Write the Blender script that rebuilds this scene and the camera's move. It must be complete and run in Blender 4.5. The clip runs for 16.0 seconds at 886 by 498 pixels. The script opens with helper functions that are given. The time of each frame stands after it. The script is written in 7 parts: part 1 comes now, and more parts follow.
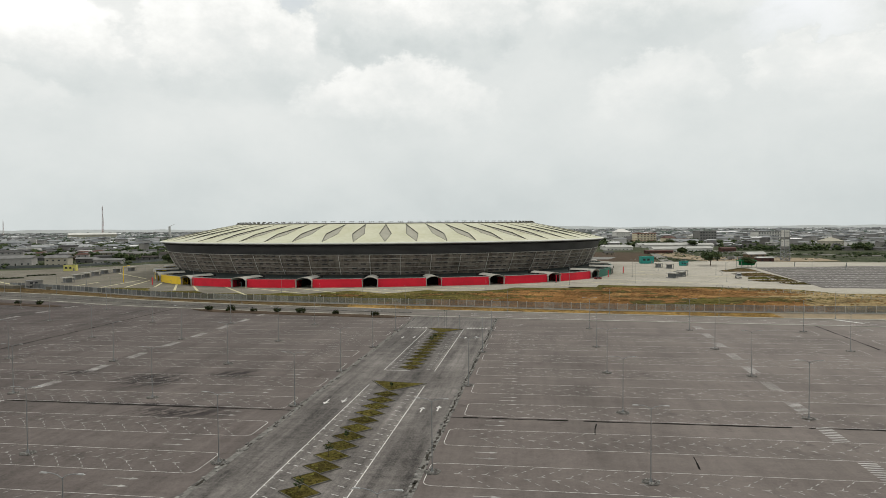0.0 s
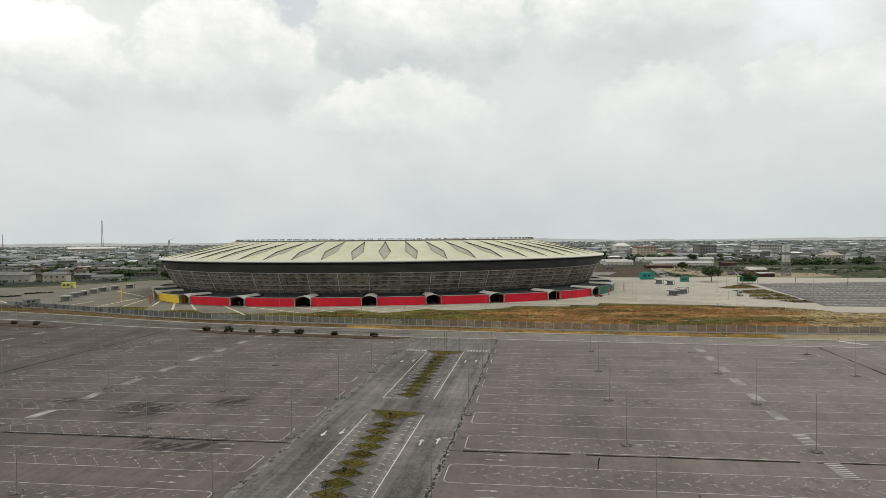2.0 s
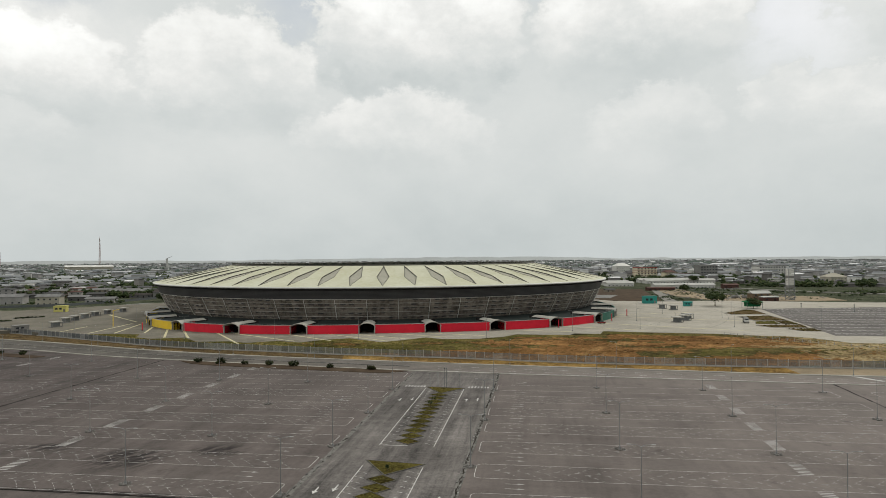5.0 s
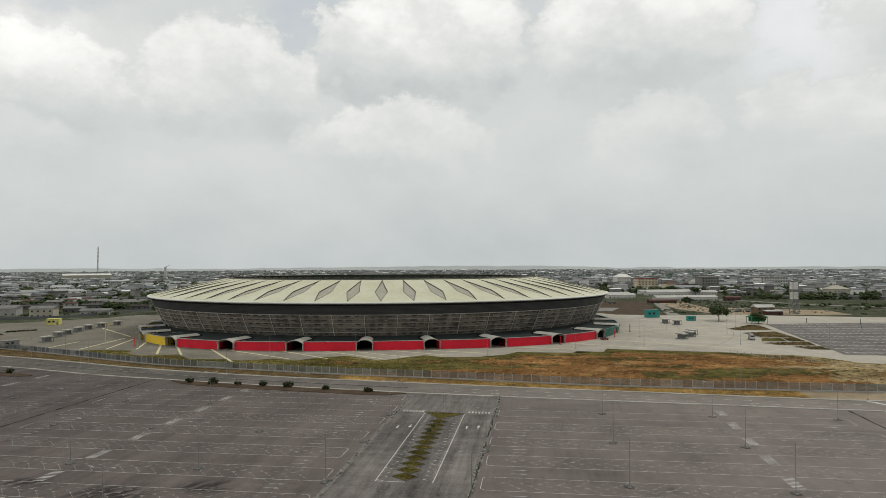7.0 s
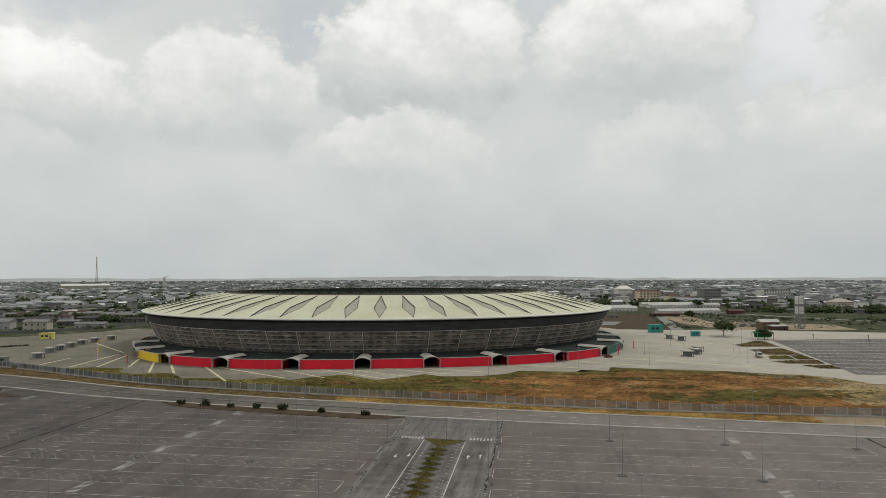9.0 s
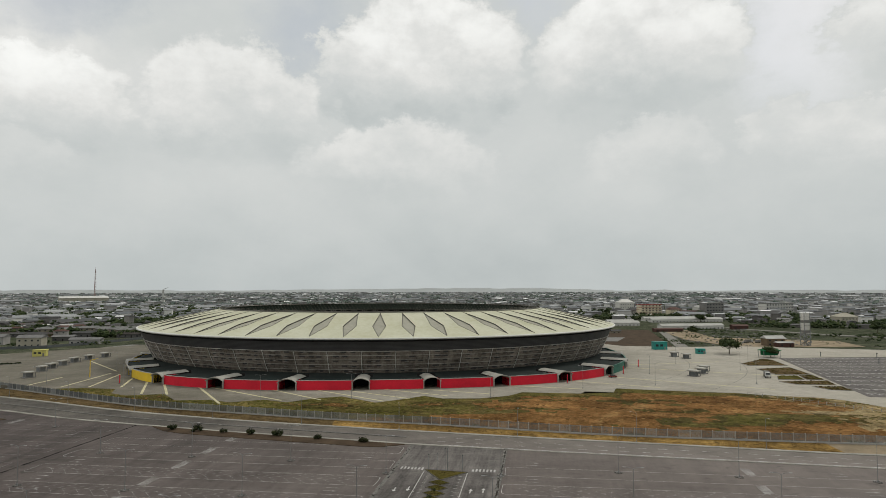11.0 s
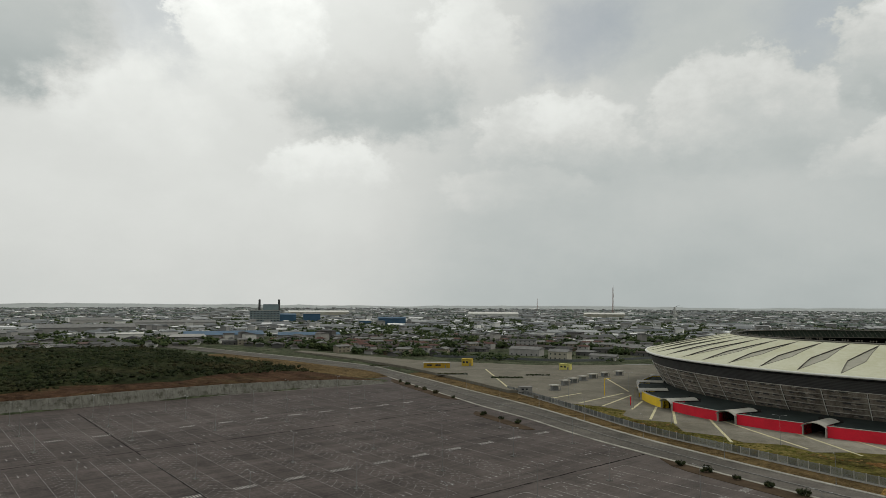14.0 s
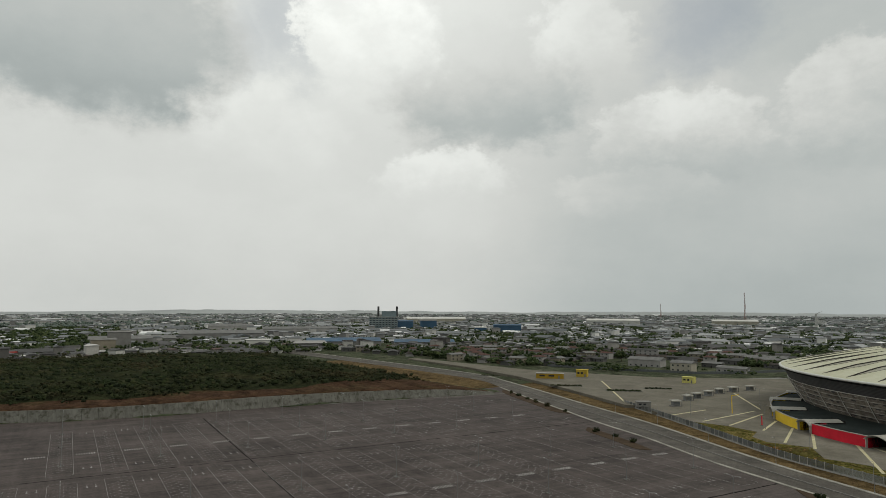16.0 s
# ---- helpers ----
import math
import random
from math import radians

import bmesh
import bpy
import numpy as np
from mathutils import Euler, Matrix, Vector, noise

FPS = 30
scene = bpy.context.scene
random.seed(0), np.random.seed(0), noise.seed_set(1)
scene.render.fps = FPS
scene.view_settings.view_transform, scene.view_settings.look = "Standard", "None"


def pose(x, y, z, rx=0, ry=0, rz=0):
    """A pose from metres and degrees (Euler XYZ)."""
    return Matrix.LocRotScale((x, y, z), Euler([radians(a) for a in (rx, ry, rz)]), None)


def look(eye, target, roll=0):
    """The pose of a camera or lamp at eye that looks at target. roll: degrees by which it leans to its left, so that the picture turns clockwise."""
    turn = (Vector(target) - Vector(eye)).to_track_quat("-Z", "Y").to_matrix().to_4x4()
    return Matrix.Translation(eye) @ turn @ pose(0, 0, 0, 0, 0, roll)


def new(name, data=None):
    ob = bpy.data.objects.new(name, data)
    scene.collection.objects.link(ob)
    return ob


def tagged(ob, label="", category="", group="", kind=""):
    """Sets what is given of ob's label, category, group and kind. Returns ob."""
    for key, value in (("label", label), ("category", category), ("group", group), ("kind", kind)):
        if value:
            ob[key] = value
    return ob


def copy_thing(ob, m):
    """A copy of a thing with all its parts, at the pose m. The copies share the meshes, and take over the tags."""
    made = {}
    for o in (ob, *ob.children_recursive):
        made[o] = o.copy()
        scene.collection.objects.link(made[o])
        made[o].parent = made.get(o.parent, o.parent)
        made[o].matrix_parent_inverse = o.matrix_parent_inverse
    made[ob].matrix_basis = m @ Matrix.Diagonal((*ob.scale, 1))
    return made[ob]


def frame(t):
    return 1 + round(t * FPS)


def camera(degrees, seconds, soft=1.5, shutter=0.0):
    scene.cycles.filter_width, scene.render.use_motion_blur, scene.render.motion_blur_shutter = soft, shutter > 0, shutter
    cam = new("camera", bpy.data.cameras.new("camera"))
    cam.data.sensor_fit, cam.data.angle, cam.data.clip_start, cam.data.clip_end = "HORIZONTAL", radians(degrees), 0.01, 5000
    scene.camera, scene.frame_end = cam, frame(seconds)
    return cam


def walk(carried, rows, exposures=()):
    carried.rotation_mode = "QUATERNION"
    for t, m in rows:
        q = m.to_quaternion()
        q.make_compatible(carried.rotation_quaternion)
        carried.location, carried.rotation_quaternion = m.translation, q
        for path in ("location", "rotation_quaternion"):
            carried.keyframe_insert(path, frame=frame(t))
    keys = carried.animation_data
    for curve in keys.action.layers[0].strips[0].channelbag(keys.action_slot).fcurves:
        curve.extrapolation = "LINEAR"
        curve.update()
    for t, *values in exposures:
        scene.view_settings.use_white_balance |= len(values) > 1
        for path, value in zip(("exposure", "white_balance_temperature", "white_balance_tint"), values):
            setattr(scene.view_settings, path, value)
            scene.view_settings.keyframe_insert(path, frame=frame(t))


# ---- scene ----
cam = camera(67.9, 16.0, 0.8)
EXPOSURES = [(0, 0.2, 6500, 9), (3.5, 0.1, 6500, 9), (7, -0.02, 6500, 9), (9, -0.08, 6500, 9), (12.5, -0.2, 6500, 9), (14.5, -0.38, 6500, 6), (16, -0.40, 6500, 6)]
PATH = [
    (0, (-0.126, 2.53, 32.316), (-0.126, 4.529, 32.247), -0.4),
    (0.5, (-0.153, 2.612, 33.04), (-0.152, 4.611, 32.98), -0.5),
    (1, (-0.077, 2.881, 33.791), (-0.077, 4.88, 33.74), -0.5),
    (1.5, (-0.095, 3.445, 34.435), (-0.095, 5.444, 34.396), -0.4),
    (2, (-0.028, 4.304, 35.148), (-0.027, 6.304, 35.117), -0.5),
    (2.5, (-0.055, 5.051, 35.82), (-0.054, 7.051, 35.798), -0.5),
    (3, (-0.015, 5.879, 36.524), (-0.013, 7.879, 36.512), -0.5),
    (3.5, (-0.039, 7.212, 37.334), (-0.037, 9.212, 37.329), -0.5),
    (4, (-0.15, 8.809, 38.042), (-0.147, 10.809, 38.047), -0.5),
    (6.5, (-0.482, 16.499, 41.839), (-0.476, 18.498, 41.879), -0.2),
    (7, (-0.388, 18.57, 42.763), (-0.382, 20.569, 42.81), -0.2),
    (7.5, (-0.386, 20.351, 43.477), (-0.38, 22.351, 43.533), -0.2),
    (8, (-0.51, 22.243, 44.276), (-0.504, 24.242, 44.338), -0.1),
    (8.5, (-0.561, 23.922, 45.049), (-0.555, 25.921, 45.117), -0.1),
    (9, (-0.473, 25.744, 45.627), (-0.467, 27.743, 45.704), -0.1),
    (11.5, (-0.812, 34.579, 49.573), (-0.805, 36.575, 49.693), 0.0),
    (12, (-1.052, 36.641, 50.297), (-1.043, 38.637, 50.425), -0.0),
    (12.5, (-2.162, 39.08, 50.837), (-2.297, 41.071, 50.974), 0.0),
    (13, (-2.956, 42.213, 51.307), (-3.515, 44.128, 51.453), -0.1),
    (13.5, (-3.513, 45.542, 51.616), (-4.484, 47.284, 51.771), 0.1),
    (14, (-3.606, 48.453, 52.118), (-4.947, 49.929, 52.277), 0.3),
    (14.5, (-3.547, 51.16, 52.512), (-5.021, 52.501, 52.677), 0.3),
    (15, (-4.036, 53.343, 53.117), (-5.555, 54.633, 53.287), 0.2),
    (15.5, (-4.437, 55.146, 53.8), (-5.99, 56.394, 53.973), 0.2),
    (16, (-4.884, 56.659, 54.31), (-6.463, 57.874, 54.485), 0.2),
]
walk(cam, [(t, look(eye, target, roll)) for t, eye, target, roll in PATH], EXPOSURES)

# ---------------------------------------------------------------- world, sun, exposure
W = bpy.data.worlds.new("sky")
scene.world = W
W.use_nodes = True
wn, wl = W.node_tree.nodes, W.node_tree.links
wn.clear()


def wmath(op, a, b=None, c=None, clamp=False):
    n = wn.new("ShaderNodeMath")
    n.operation, n.use_clamp = op, clamp
    for i, v in enumerate((a, b, c)):
        if v is None:
            continue
        if isinstance(v, (int, float)):
            n.inputs[i].default_value = v
        else:
            wl.new(v, n.inputs[i])
    return n.outputs[0]


def wstep(v, lo, hi, a=0.0, b=1.0):
    n = wn.new("ShaderNodeMapRange")
    n.interpolation_type = "SMOOTHSTEP"
    wl.new(v, n.inputs[0])
    for i, x in enumerate((lo, hi, a, b)):
        n.inputs[1 + i].default_value = x
    return n.outputs[0]


def wnoise(vec, scale, detail, rough=0.55):
    n = wn.new("ShaderNodeTexNoise")
    wl.new(vec, n.inputs["Vector"])
    n.inputs["Scale"].default_value, n.inputs["Detail"].default_value, n.inputs["Roughness"].default_value = scale, detail, rough
    return n


SUN_EL, SUN_AZ = 46, 50          # degrees; azimuth from +y towards +x
tc = wn.new("ShaderNodeTexCoord")
sep = wn.new("ShaderNodeSeparateXYZ")
wl.new(tc.outputs["Generated"], sep.inputs[0])
az = wmath("MULTIPLY", wmath("ARCTAN2", sep.outputs[0], sep.outputs[1]), 57.2958)
el = wmath("MULTIPLY", wmath("ARCSINE", sep.outputs[2]), 57.2958)
dome = wn.new("ShaderNodeCombineXYZ")
wl.new(az, dome.inputs[0]), wl.new(wmath("MULTIPLY", el, 1.35), dome.inputs[1])
warp = wnoise(dome.outputs[0], 0.13, 9.0, 0.66)
wsep = wn.new("ShaderNodeSeparateColor")
wl.new(warp.outputs["Color"], wsep.inputs[0])
puff = wmath("SUBTRACT", wsep.outputs[0], 0.5)
puff2 = wmath("SUBTRACT", wsep.outputs[1], 0.5)
waz = wmath("MULTIPLY_ADD", puff, 9.0, az)
wel = wmath("MULTIPLY_ADD", puff2, 6.0, el)


fine = wnoise(dome.outputs[0], 0.42, 7.0, 0.62)
fsep = wn.new("ShaderNodeSeparateColor")
wl.new(fine.outputs["Color"], fsep.inputs[0])
waz = wmath("MULTIPLY_ADD", wmath("SUBTRACT", fsep.outputs[0], 0.5), 4.2, waz)
wel = wmath("MULTIPLY_ADD", wmath("SUBTRACT", fsep.outputs[1], 0.5), 3.2, wel)


def reach(a, e, wide, high):
    """Distance from a cloud's heart in its own half widths, and the height within it."""
    dx = wmath("MULTIPLY", wmath("SUBTRACT", waz, a), 1.0 / wide)
    dy = wmath("MULTIPLY", wmath("SUBTRACT", wel, e), 1.0 / high)
    return wmath("SQRT", wmath("ADD", wmath("MULTIPLY", dx, dx), wmath("MULTIPLY", dy, dy))), dy


def cumulus(a, e, wide, high, edge, base, crown):
    """A cloud mass round azimuth a and elevation e: crisp above, melting below; base and crown: its light against the veil."""
    r, dy = reach(a, e, wide, high)
    body = wmath("MULTIPLY", wstep(r, 1.0 - edge, 1.0, 1.0, 0.0), wstep(dy, -1.0, -0.35))
    return wmath("MULTIPLY", body, wstep(dy, -0.75, 0.55, base, crown))


def blot(a, e, wide, high):
    r, dy = reach(a, e, wide, high)
    return wstep(r, 0.0, 1.0, 1.0, 0.0)


def add_all(items):
    s = items[0]
    for i in items[1:]:
        s = wmath("ADD", s, i)
    return s


CLOUDS = (
    (-17.5, 14.6, 8.4, 6.0, 0.2, -0.05, 0.16), (-30.0, 14.0, 10.0, 6.0, 0.5, -0.03, 0.06), (-1.5, 18.4, 9.6, 6.2, 0.18, -0.10, 0.22), (17.0, 19.0, 9.4, 6.2, 0.18, -0.05, 0.20),
    (-4.0, 10.4, 9.5, 3.8, 0.24, -0.02, 0.10), (18.0, 10.8, 6.0, 3.6, 0.28, -0.01, 0.07), (31.5, 11.2, 7.5, 3.4, 0.18, -0.01, 0.10), (38.0, 18.4, 7.5, 4.6, 0.15, -0.03, 0.14),
    (-58.5, 22.0, 7.0, 6.5, 0.3, 0.02, 0.14), (-33.0, 13.6, 8.0, 4.6, 0.2, -0.03, 0.14),
    (-52.5, 10.5, 7.0, 3.6, 0.3, 0.0, 0.10), (-68.0, 14.0, 9.0, 6.0, 0.5, 0.0, 0.05), (-40.0, 21.5, 5.0, 5.0, 0.3, -0.02, 0.10), (-36.0, 9.5, 7.0, 3.0, 0.3, 0.0, 0.07))
SHADED = ((-49.0, 18.6, 10.5, 7.2, 0.45, -0.24, -0.04), (-82.0, 20.5, 14.5, 8.4, 0.42, -0.30, -0.22))   # clouds seen from their shaded side
mound = wnoise(dome.outputs[0], 0.2, 5.0, 0.6).outputs[0]
heap = wmath("MULTIPLY", add_all([cumulus(*c) for c in CLOUDS]), wstep(mound, 0.30, 0.66, 0.45, 1.3))
heap = add_all([heap] + [cumulus(*c) for c in SHADED])
gap = add_all([wmath("MULTIPLY", blot(*c[:4]), c[4]) for c in (
    (-11.5, 21.5, 7.0, 6.0, 0.75), (28.5, 18.0, 6.0, 9.0, 1.0), (30.0, 26.0, 14.0, 8.0, 0.9), (-28.0, 24.0, 12.0, 4.5, 0.3), (-66.5, 24.0, 7.0, 9.0, 0.8), (8.0, 24.0, 5.0, 5.0, 0.7), (-30.0, 22.0, 7.0, 6.0, 0.7))])

veil = wmath("MULTIPLY", wmath("SUBTRACT", wnoise(dome.outputs[0], 0.07, 6.0).outputs[0], 0.5), 0.15)
low = wstep(el, 0.0, 9.0, 0.0, 1.0)
level = wmath("ADD", wmath("MULTIPLY_ADD", low, 0.09, wstep(az, -54.0, -34.0, 0.80, 0.59)), veil)
level = wmath("MULTIPLY_ADD", heap, wstep(az, -54.0, -34.0, 1.45, 1.1), level)
level = wmath("MULTIPLY_ADD", puff, 0.10, level)
level = wmath("MULTIPLY_ADD", wmath("MULTIPLY", wstep(el, 10.0, 25.0), wstep(az, -42.0, -18.0, 1.0, 0.0)), 0.16, level)
cloud = wn.new("ShaderNodeMix")
cloud.data_type = "RGBA"
cloud.inputs[6].default_value, cloud.inputs[7].default_value = (0.93, 1.0, 1.0, 1), (1.0, 1.0, 0.975, 1)
wl.new(wstep(level, 0.5, 0.85), cloud.inputs[0])
cloudv = wn.new("ShaderNodeVectorMath")
cloudv.operation = "SCALE"
wl.new(cloud.outputs[2], cloudv.inputs[0]), wl.new(level, cloudv.inputs["Scale"])
sky = wn.new("ShaderNodeTexSky")
sky.sky_type, sky.sun_disc = "NISHITA", False
sky.sun_elevation, sky.sun_rotation = radians(SUN_EL), radians(SUN_AZ)
sky.air_density, sky.dust_density = 1.0, 4.0
skyv = wn.new("ShaderNodeVectorMath")
skyv.operation = "SCALE"
wl.new(sky.outputs[0], skyv.inputs[0])
skyv.inputs["Scale"].default_value = 0.115
both = wn.new("ShaderNodeMix")
both.data_type = "RGBA"
wl.new(wmath("MULTIPLY", gap, wstep(heap, -0.02, 0.05, 0.5, 0.0), None, True), both.inputs[0])
wl.new(cloudv.outputs[0], both.inputs[6]), wl.new(skyv.outputs[0], both.inputs[7])
bg = wn.new("ShaderNodeBackground")
wl.new(both.outputs[2], bg.inputs[0])
bg.inputs[1].default_value = 1.0
wout = wn.new("ShaderNodeOutputWorld")
wl.new(bg.outputs[0], wout.inputs[0])

sun = new("sun", bpy.data.lights.new("sun", "SUN"))
sun.data.energy, sun.data.angle, sun.data.color = 1.5, radians(10), (1.0, 0.95, 0.87)
_a, _e = radians(SUN_AZ), radians(SUN_EL)
sun.matrix_world = look((60, 60, 400), (60 - math.sin(_a) * math.cos(_e), 60 - math.cos(_a) * math.cos(_e), 400 - math.sin(_e)))

# ---------------------------------------------------------------- materials


class Mat:
    """A small builder of procedural materials on object-space metres."""

    def __init__(self, name, rough=0.8, metal=0.0, spec=0.06):
        self.m = bpy.data.materials.new(name)
        self.m.use_nodes = True
        self.n, self.l = self.m.node_tree.nodes, self.m.node_tree.links
        self.b = self.n["Principled BSDF"]
        self.b.inputs["Roughness"].default_value, self.b.inputs["Metallic"].default_value = rough, metal
        self.b.inputs["Specular IOR Level"].default_value = spec
        self.geo = self.n.new("ShaderNodeNewGeometry")
        self.pos = self.geo.outputs["Position"]

    def scaled(self, sx, sy, sz, turn=0.0):
        rot = self.n.new("ShaderNodeMapping")
        rot.inputs["Rotation"].default_value = (0, 0, radians(-turn))
        self.l.new(self.pos, rot.inputs[0])
        mp = self.n.new("ShaderNodeMapping")
        mp.inputs["Scale"].default_value = (sx, sy, sz)
        self.l.new(rot.outputs[0], mp.inputs[0])
        return mp.outputs[0]

    def noise(self, scale, detail=4.0, rough=0.6, vec=None):
        t = self.n.new("ShaderNodeTexNoise")
        self.l.new(vec or self.pos, t.inputs["Vector"])
        t.inputs["Scale"].default_value, t.inputs["Detail"].default_value, t.inputs["Roughness"].default_value = scale, detail, rough
        return t.outputs[0]

    def ramp(self, fac, *stops):
        r = self.n.new("ShaderNodeValToRGB")
        e = r.color_ramp.elements
        while len(e) < len(stops):
            e.new(0.5)
        for k, (p, c) in zip(e, stops):
            k.position, k.color = p, (*c, 1) if len(c) == 3 else c
        self.l.new(fac, r.inputs[0])
        return r.outputs[0]

    def mix(self, fac, a, b, mode="MIX"):
        x = self.n.new("ShaderNodeMix")
        x.data_type, x.blend_type = "RGBA", mode
        for i, v in ((0, fac), (6, a), (7, b)):
            if isinstance(v, (int, float)):
                x.inputs[i].default_value = v
            elif isinstance(v, tuple):
                x.inputs[i].default_value = (*v, 1)
            else:
                self.l.new(v, x.inputs[i])
        return x.outputs[2]

    def math(self, op, a, b):
        x = self.n.new("ShaderNodeMath")
        x.operation = op
        for i, v in enumerate((a, b)):
            if isinstance(v, (int, float)):
                x.inputs[i].default_value = v
            else:
                self.l.new(v, x.inputs[i])
        return x.outputs[0]

    def mottle(self, c, *layers):
        """Multiplies a colour by uneven tone: layers of (scale or vector, gain)."""
        total = None
        for s, gain in layers:
            n = self.noise(s, 6, 0.7) if isinstance(s, (int, float)) else self.noise(1.0, 6, 0.68, s)
            v = self.math("MULTIPLY", self.math("SUBTRACT", n, 0.5), gain)
            total = v if total is None else self.math("ADD", total, v)
        f = self.math("MAXIMUM", self.math("ADD", total, 1.0), 0.28)
        x = self.n.new("ShaderNodeVectorMath")
        x.operation = "SCALE"
        self.l.new(c, x.inputs[0]), self.l.new(f, x.inputs["Scale"])
        return x.outputs[0]

    def random(self, island=False):
        if island:
            return self.geo.outputs["Random Per Island"]
        return self.n.new("ShaderNodeObjectInfo").outputs["Random"]

    def bump(self, height, strength=0.4, dist=0.05):
        x = self.n.new("ShaderNodeBump")
        x.inputs["Strength"].default_value, x.inputs["Distance"].default_value = strength, dist
        self.l.new(height, x.inputs["Height"])
        self.l.new(x.outputs[0], self.b.inputs["Normal"])
        return self

    def colour(self, c):
        if isinstance(c, tuple):
            self.b.inputs["Base Color"].default_value = (*c, 1)
        else:
            self.l.new(c, self.b.inputs["Base Color"])
        return self


def plain(name, c, rough=0.7, metal=0.0, vary=0.18, scale=0.6, fine=6.0):
    """A surface of one paint or stuff, with blotches, grain and a little relief."""
    k = Mat(name, rough, metal, 0.06 if rough >= 0.7 else 0.3)
    d = tuple(x * (1 - vary) for x in c)
    e = tuple(min(1, x * (1 + vary)) for x in c)
    base = k.ramp(k.noise(scale, 5), (0.3, d), (0.7, e))
    base = k.mix(0.25, base, k.ramp(k.noise(fine, 4), (0.3, d), (0.7, e)))
    k.colour(base).bump(k.noise(fine, 5), 0.25, 0.02)
    return k.m


def islands(name, stops, rough=0.8, island=True, metal=0.0, fine=1.2):
    """A surface whose colour is drawn piece by piece."""
    k = Mat(name, rough, metal)
    c = k.ramp(k.random(island), *stops)
    c = k.mix(0.35, c, k.ramp(k.noise(fine, 5), (0.3, (0.25, 0.25, 0.25)), (0.7, (0.75, 0.75, 0.75))), "OVERLAY")
    k.colour(c)
    return k.m


# old oil and water spills on the car park: u, v and half extents in lot coordinates
SPILLS = ((-82, 132, 11, 10), (-66, 139, 8, 5), (-103, 137, 7, 3.5), (-74, 113.6, 26, 1.5), (-63, 109.5, 13, 5), (-112, 113.0, 12, 2.5))


def asphalt(name, lo, hi, streak_turn, stains=True, streaks=0.8, sunlit=None):
    """Worn asphalt: broad tone, tyre streaks both ways, aggregate, painted sunlit paling (from x, to x) and old spills.
    """
    k = Mat(name, 0.8, 0.0, 0.12)
    c = k.ramp(k.noise(0.03, 7, 0.68), (0.32, lo), (0.68, hi))
    c = k.mottle(c, (0.06, 0.7), (0.25, 1.0), (1.3, 1.5), (4.0, 1.6), (k.scaled(0.55, 0.022, 1.0, streak_turn), 1.35 * streaks), (k.scaled(0.14, 0.012, 1.0, streak_turn), 1.6), (k.scaled(0.02, 0.4, 1.0, streak_turn), 0.8))
    # paler towards +x: a sunlit stretch put into the asphalt's colour
    if sunlit:
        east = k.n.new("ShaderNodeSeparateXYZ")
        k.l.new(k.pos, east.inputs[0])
        sun_mix = k.n.new("ShaderNodeMapRange")
        k.l.new(k.math("ADD", east.outputs[0], k.math("MULTIPLY", k.noise(0.02, 5), 160.0)), sun_mix.inputs[0])
        for n, q in enumerate((sunlit[0], sunlit[1], 0.0, 0.95)):
            sun_mix.inputs[1 + n].default_value = q
        c = k.mix(k.math("MULTIPLY", sun_mix.outputs[0], k.noise(0.05, 6, 0.7)), c, (0.250, 0.217, 0.195))
    if stains:
        spot = k.ramp(k.noise(0.13, 8, 0.74), (0.585, (0, 0, 0)), (0.70, (1, 1, 1)))
        c = k.mix(k.math("MULTIPLY", spot, 0.55), c, tuple(x * 0.40 for x in lo))
        uv = k.n.new("ShaderNodeSeparateXYZ")
        k.l.new(k.scaled(1, 1, 1, streak_turn), uv.inputs[0])
        smear = k.ramp(k.math("ADD", k.math("MULTIPLY", k.noise(1.0, 5, 0.7, k.scaled(0.7, 0.12, 1.0, streak_turn - 27)), 0.65), k.math("MULTIPLY", k.noise(0.5, 6, 0.75), 0.35)), (0.45, (0, 0, 0)), (0.52, (1, 1, 1)))
        for su, sv, sa, sb in SPILLS:
            du, dv = k.math("MULTIPLY", k.math("SUBTRACT", uv.outputs[0], su), 1 / sa), k.math("MULTIPLY", k.math("SUBTRACT", uv.outputs[1], sv), 1 / sb)
            r = k.math("SQRT", k.math("ADD", k.math("MULTIPLY", du, du), k.math("MULTIPLY", dv, dv)), 0.0)
            c = k.mix(k.math("MULTIPLY", k.math("MULTIPLY", smear, k.ramp(r, (0.35, (1, 1, 1)), (1.0, (0, 0, 0)))), 0.9), c, (0.010, 0.0075, 0.007))
        drip = k.ramp(k.noise(0.9, 4, 0.6), (0.68, (0, 0, 0)), (0.74, (1, 1, 1)))
        c = k.mix(k.math("MULTIPLY", drip, 0.5), c, tuple(x * 0.45 for x in lo))
    k.colour(c).bump(k.noise(14.0, 5), 0.3, 0.02)
    return k.m


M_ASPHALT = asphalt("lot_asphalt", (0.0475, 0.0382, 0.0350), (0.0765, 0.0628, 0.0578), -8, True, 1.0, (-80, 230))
M_AVENUE = asphalt("avenue_asphalt", (0.078, 0.070, 0.064), (0.134, 0.122, 0.113), -8, False, 1.7)
M_ROAD = asphalt("road_asphalt", (0.060, 0.054, 0.046), (0.094, 0.085, 0.073), 115, False, 0.2, (-40, 150))
M_PAINT = plain("worn_white_paint", (0.46, 0.45, 0.43), 0.8, 0, 0.5, 0.9, 8)
M_MARK = plain("faded_white_paint", (0.27, 0.262, 0.25), 0.85, 0, 0.6, 0.5, 6)
M_ZEBRA = plain("worn_zebra_paint", (0.34, 0.33, 0.315), 0.85, 0, 0.6, 0.25, 5)
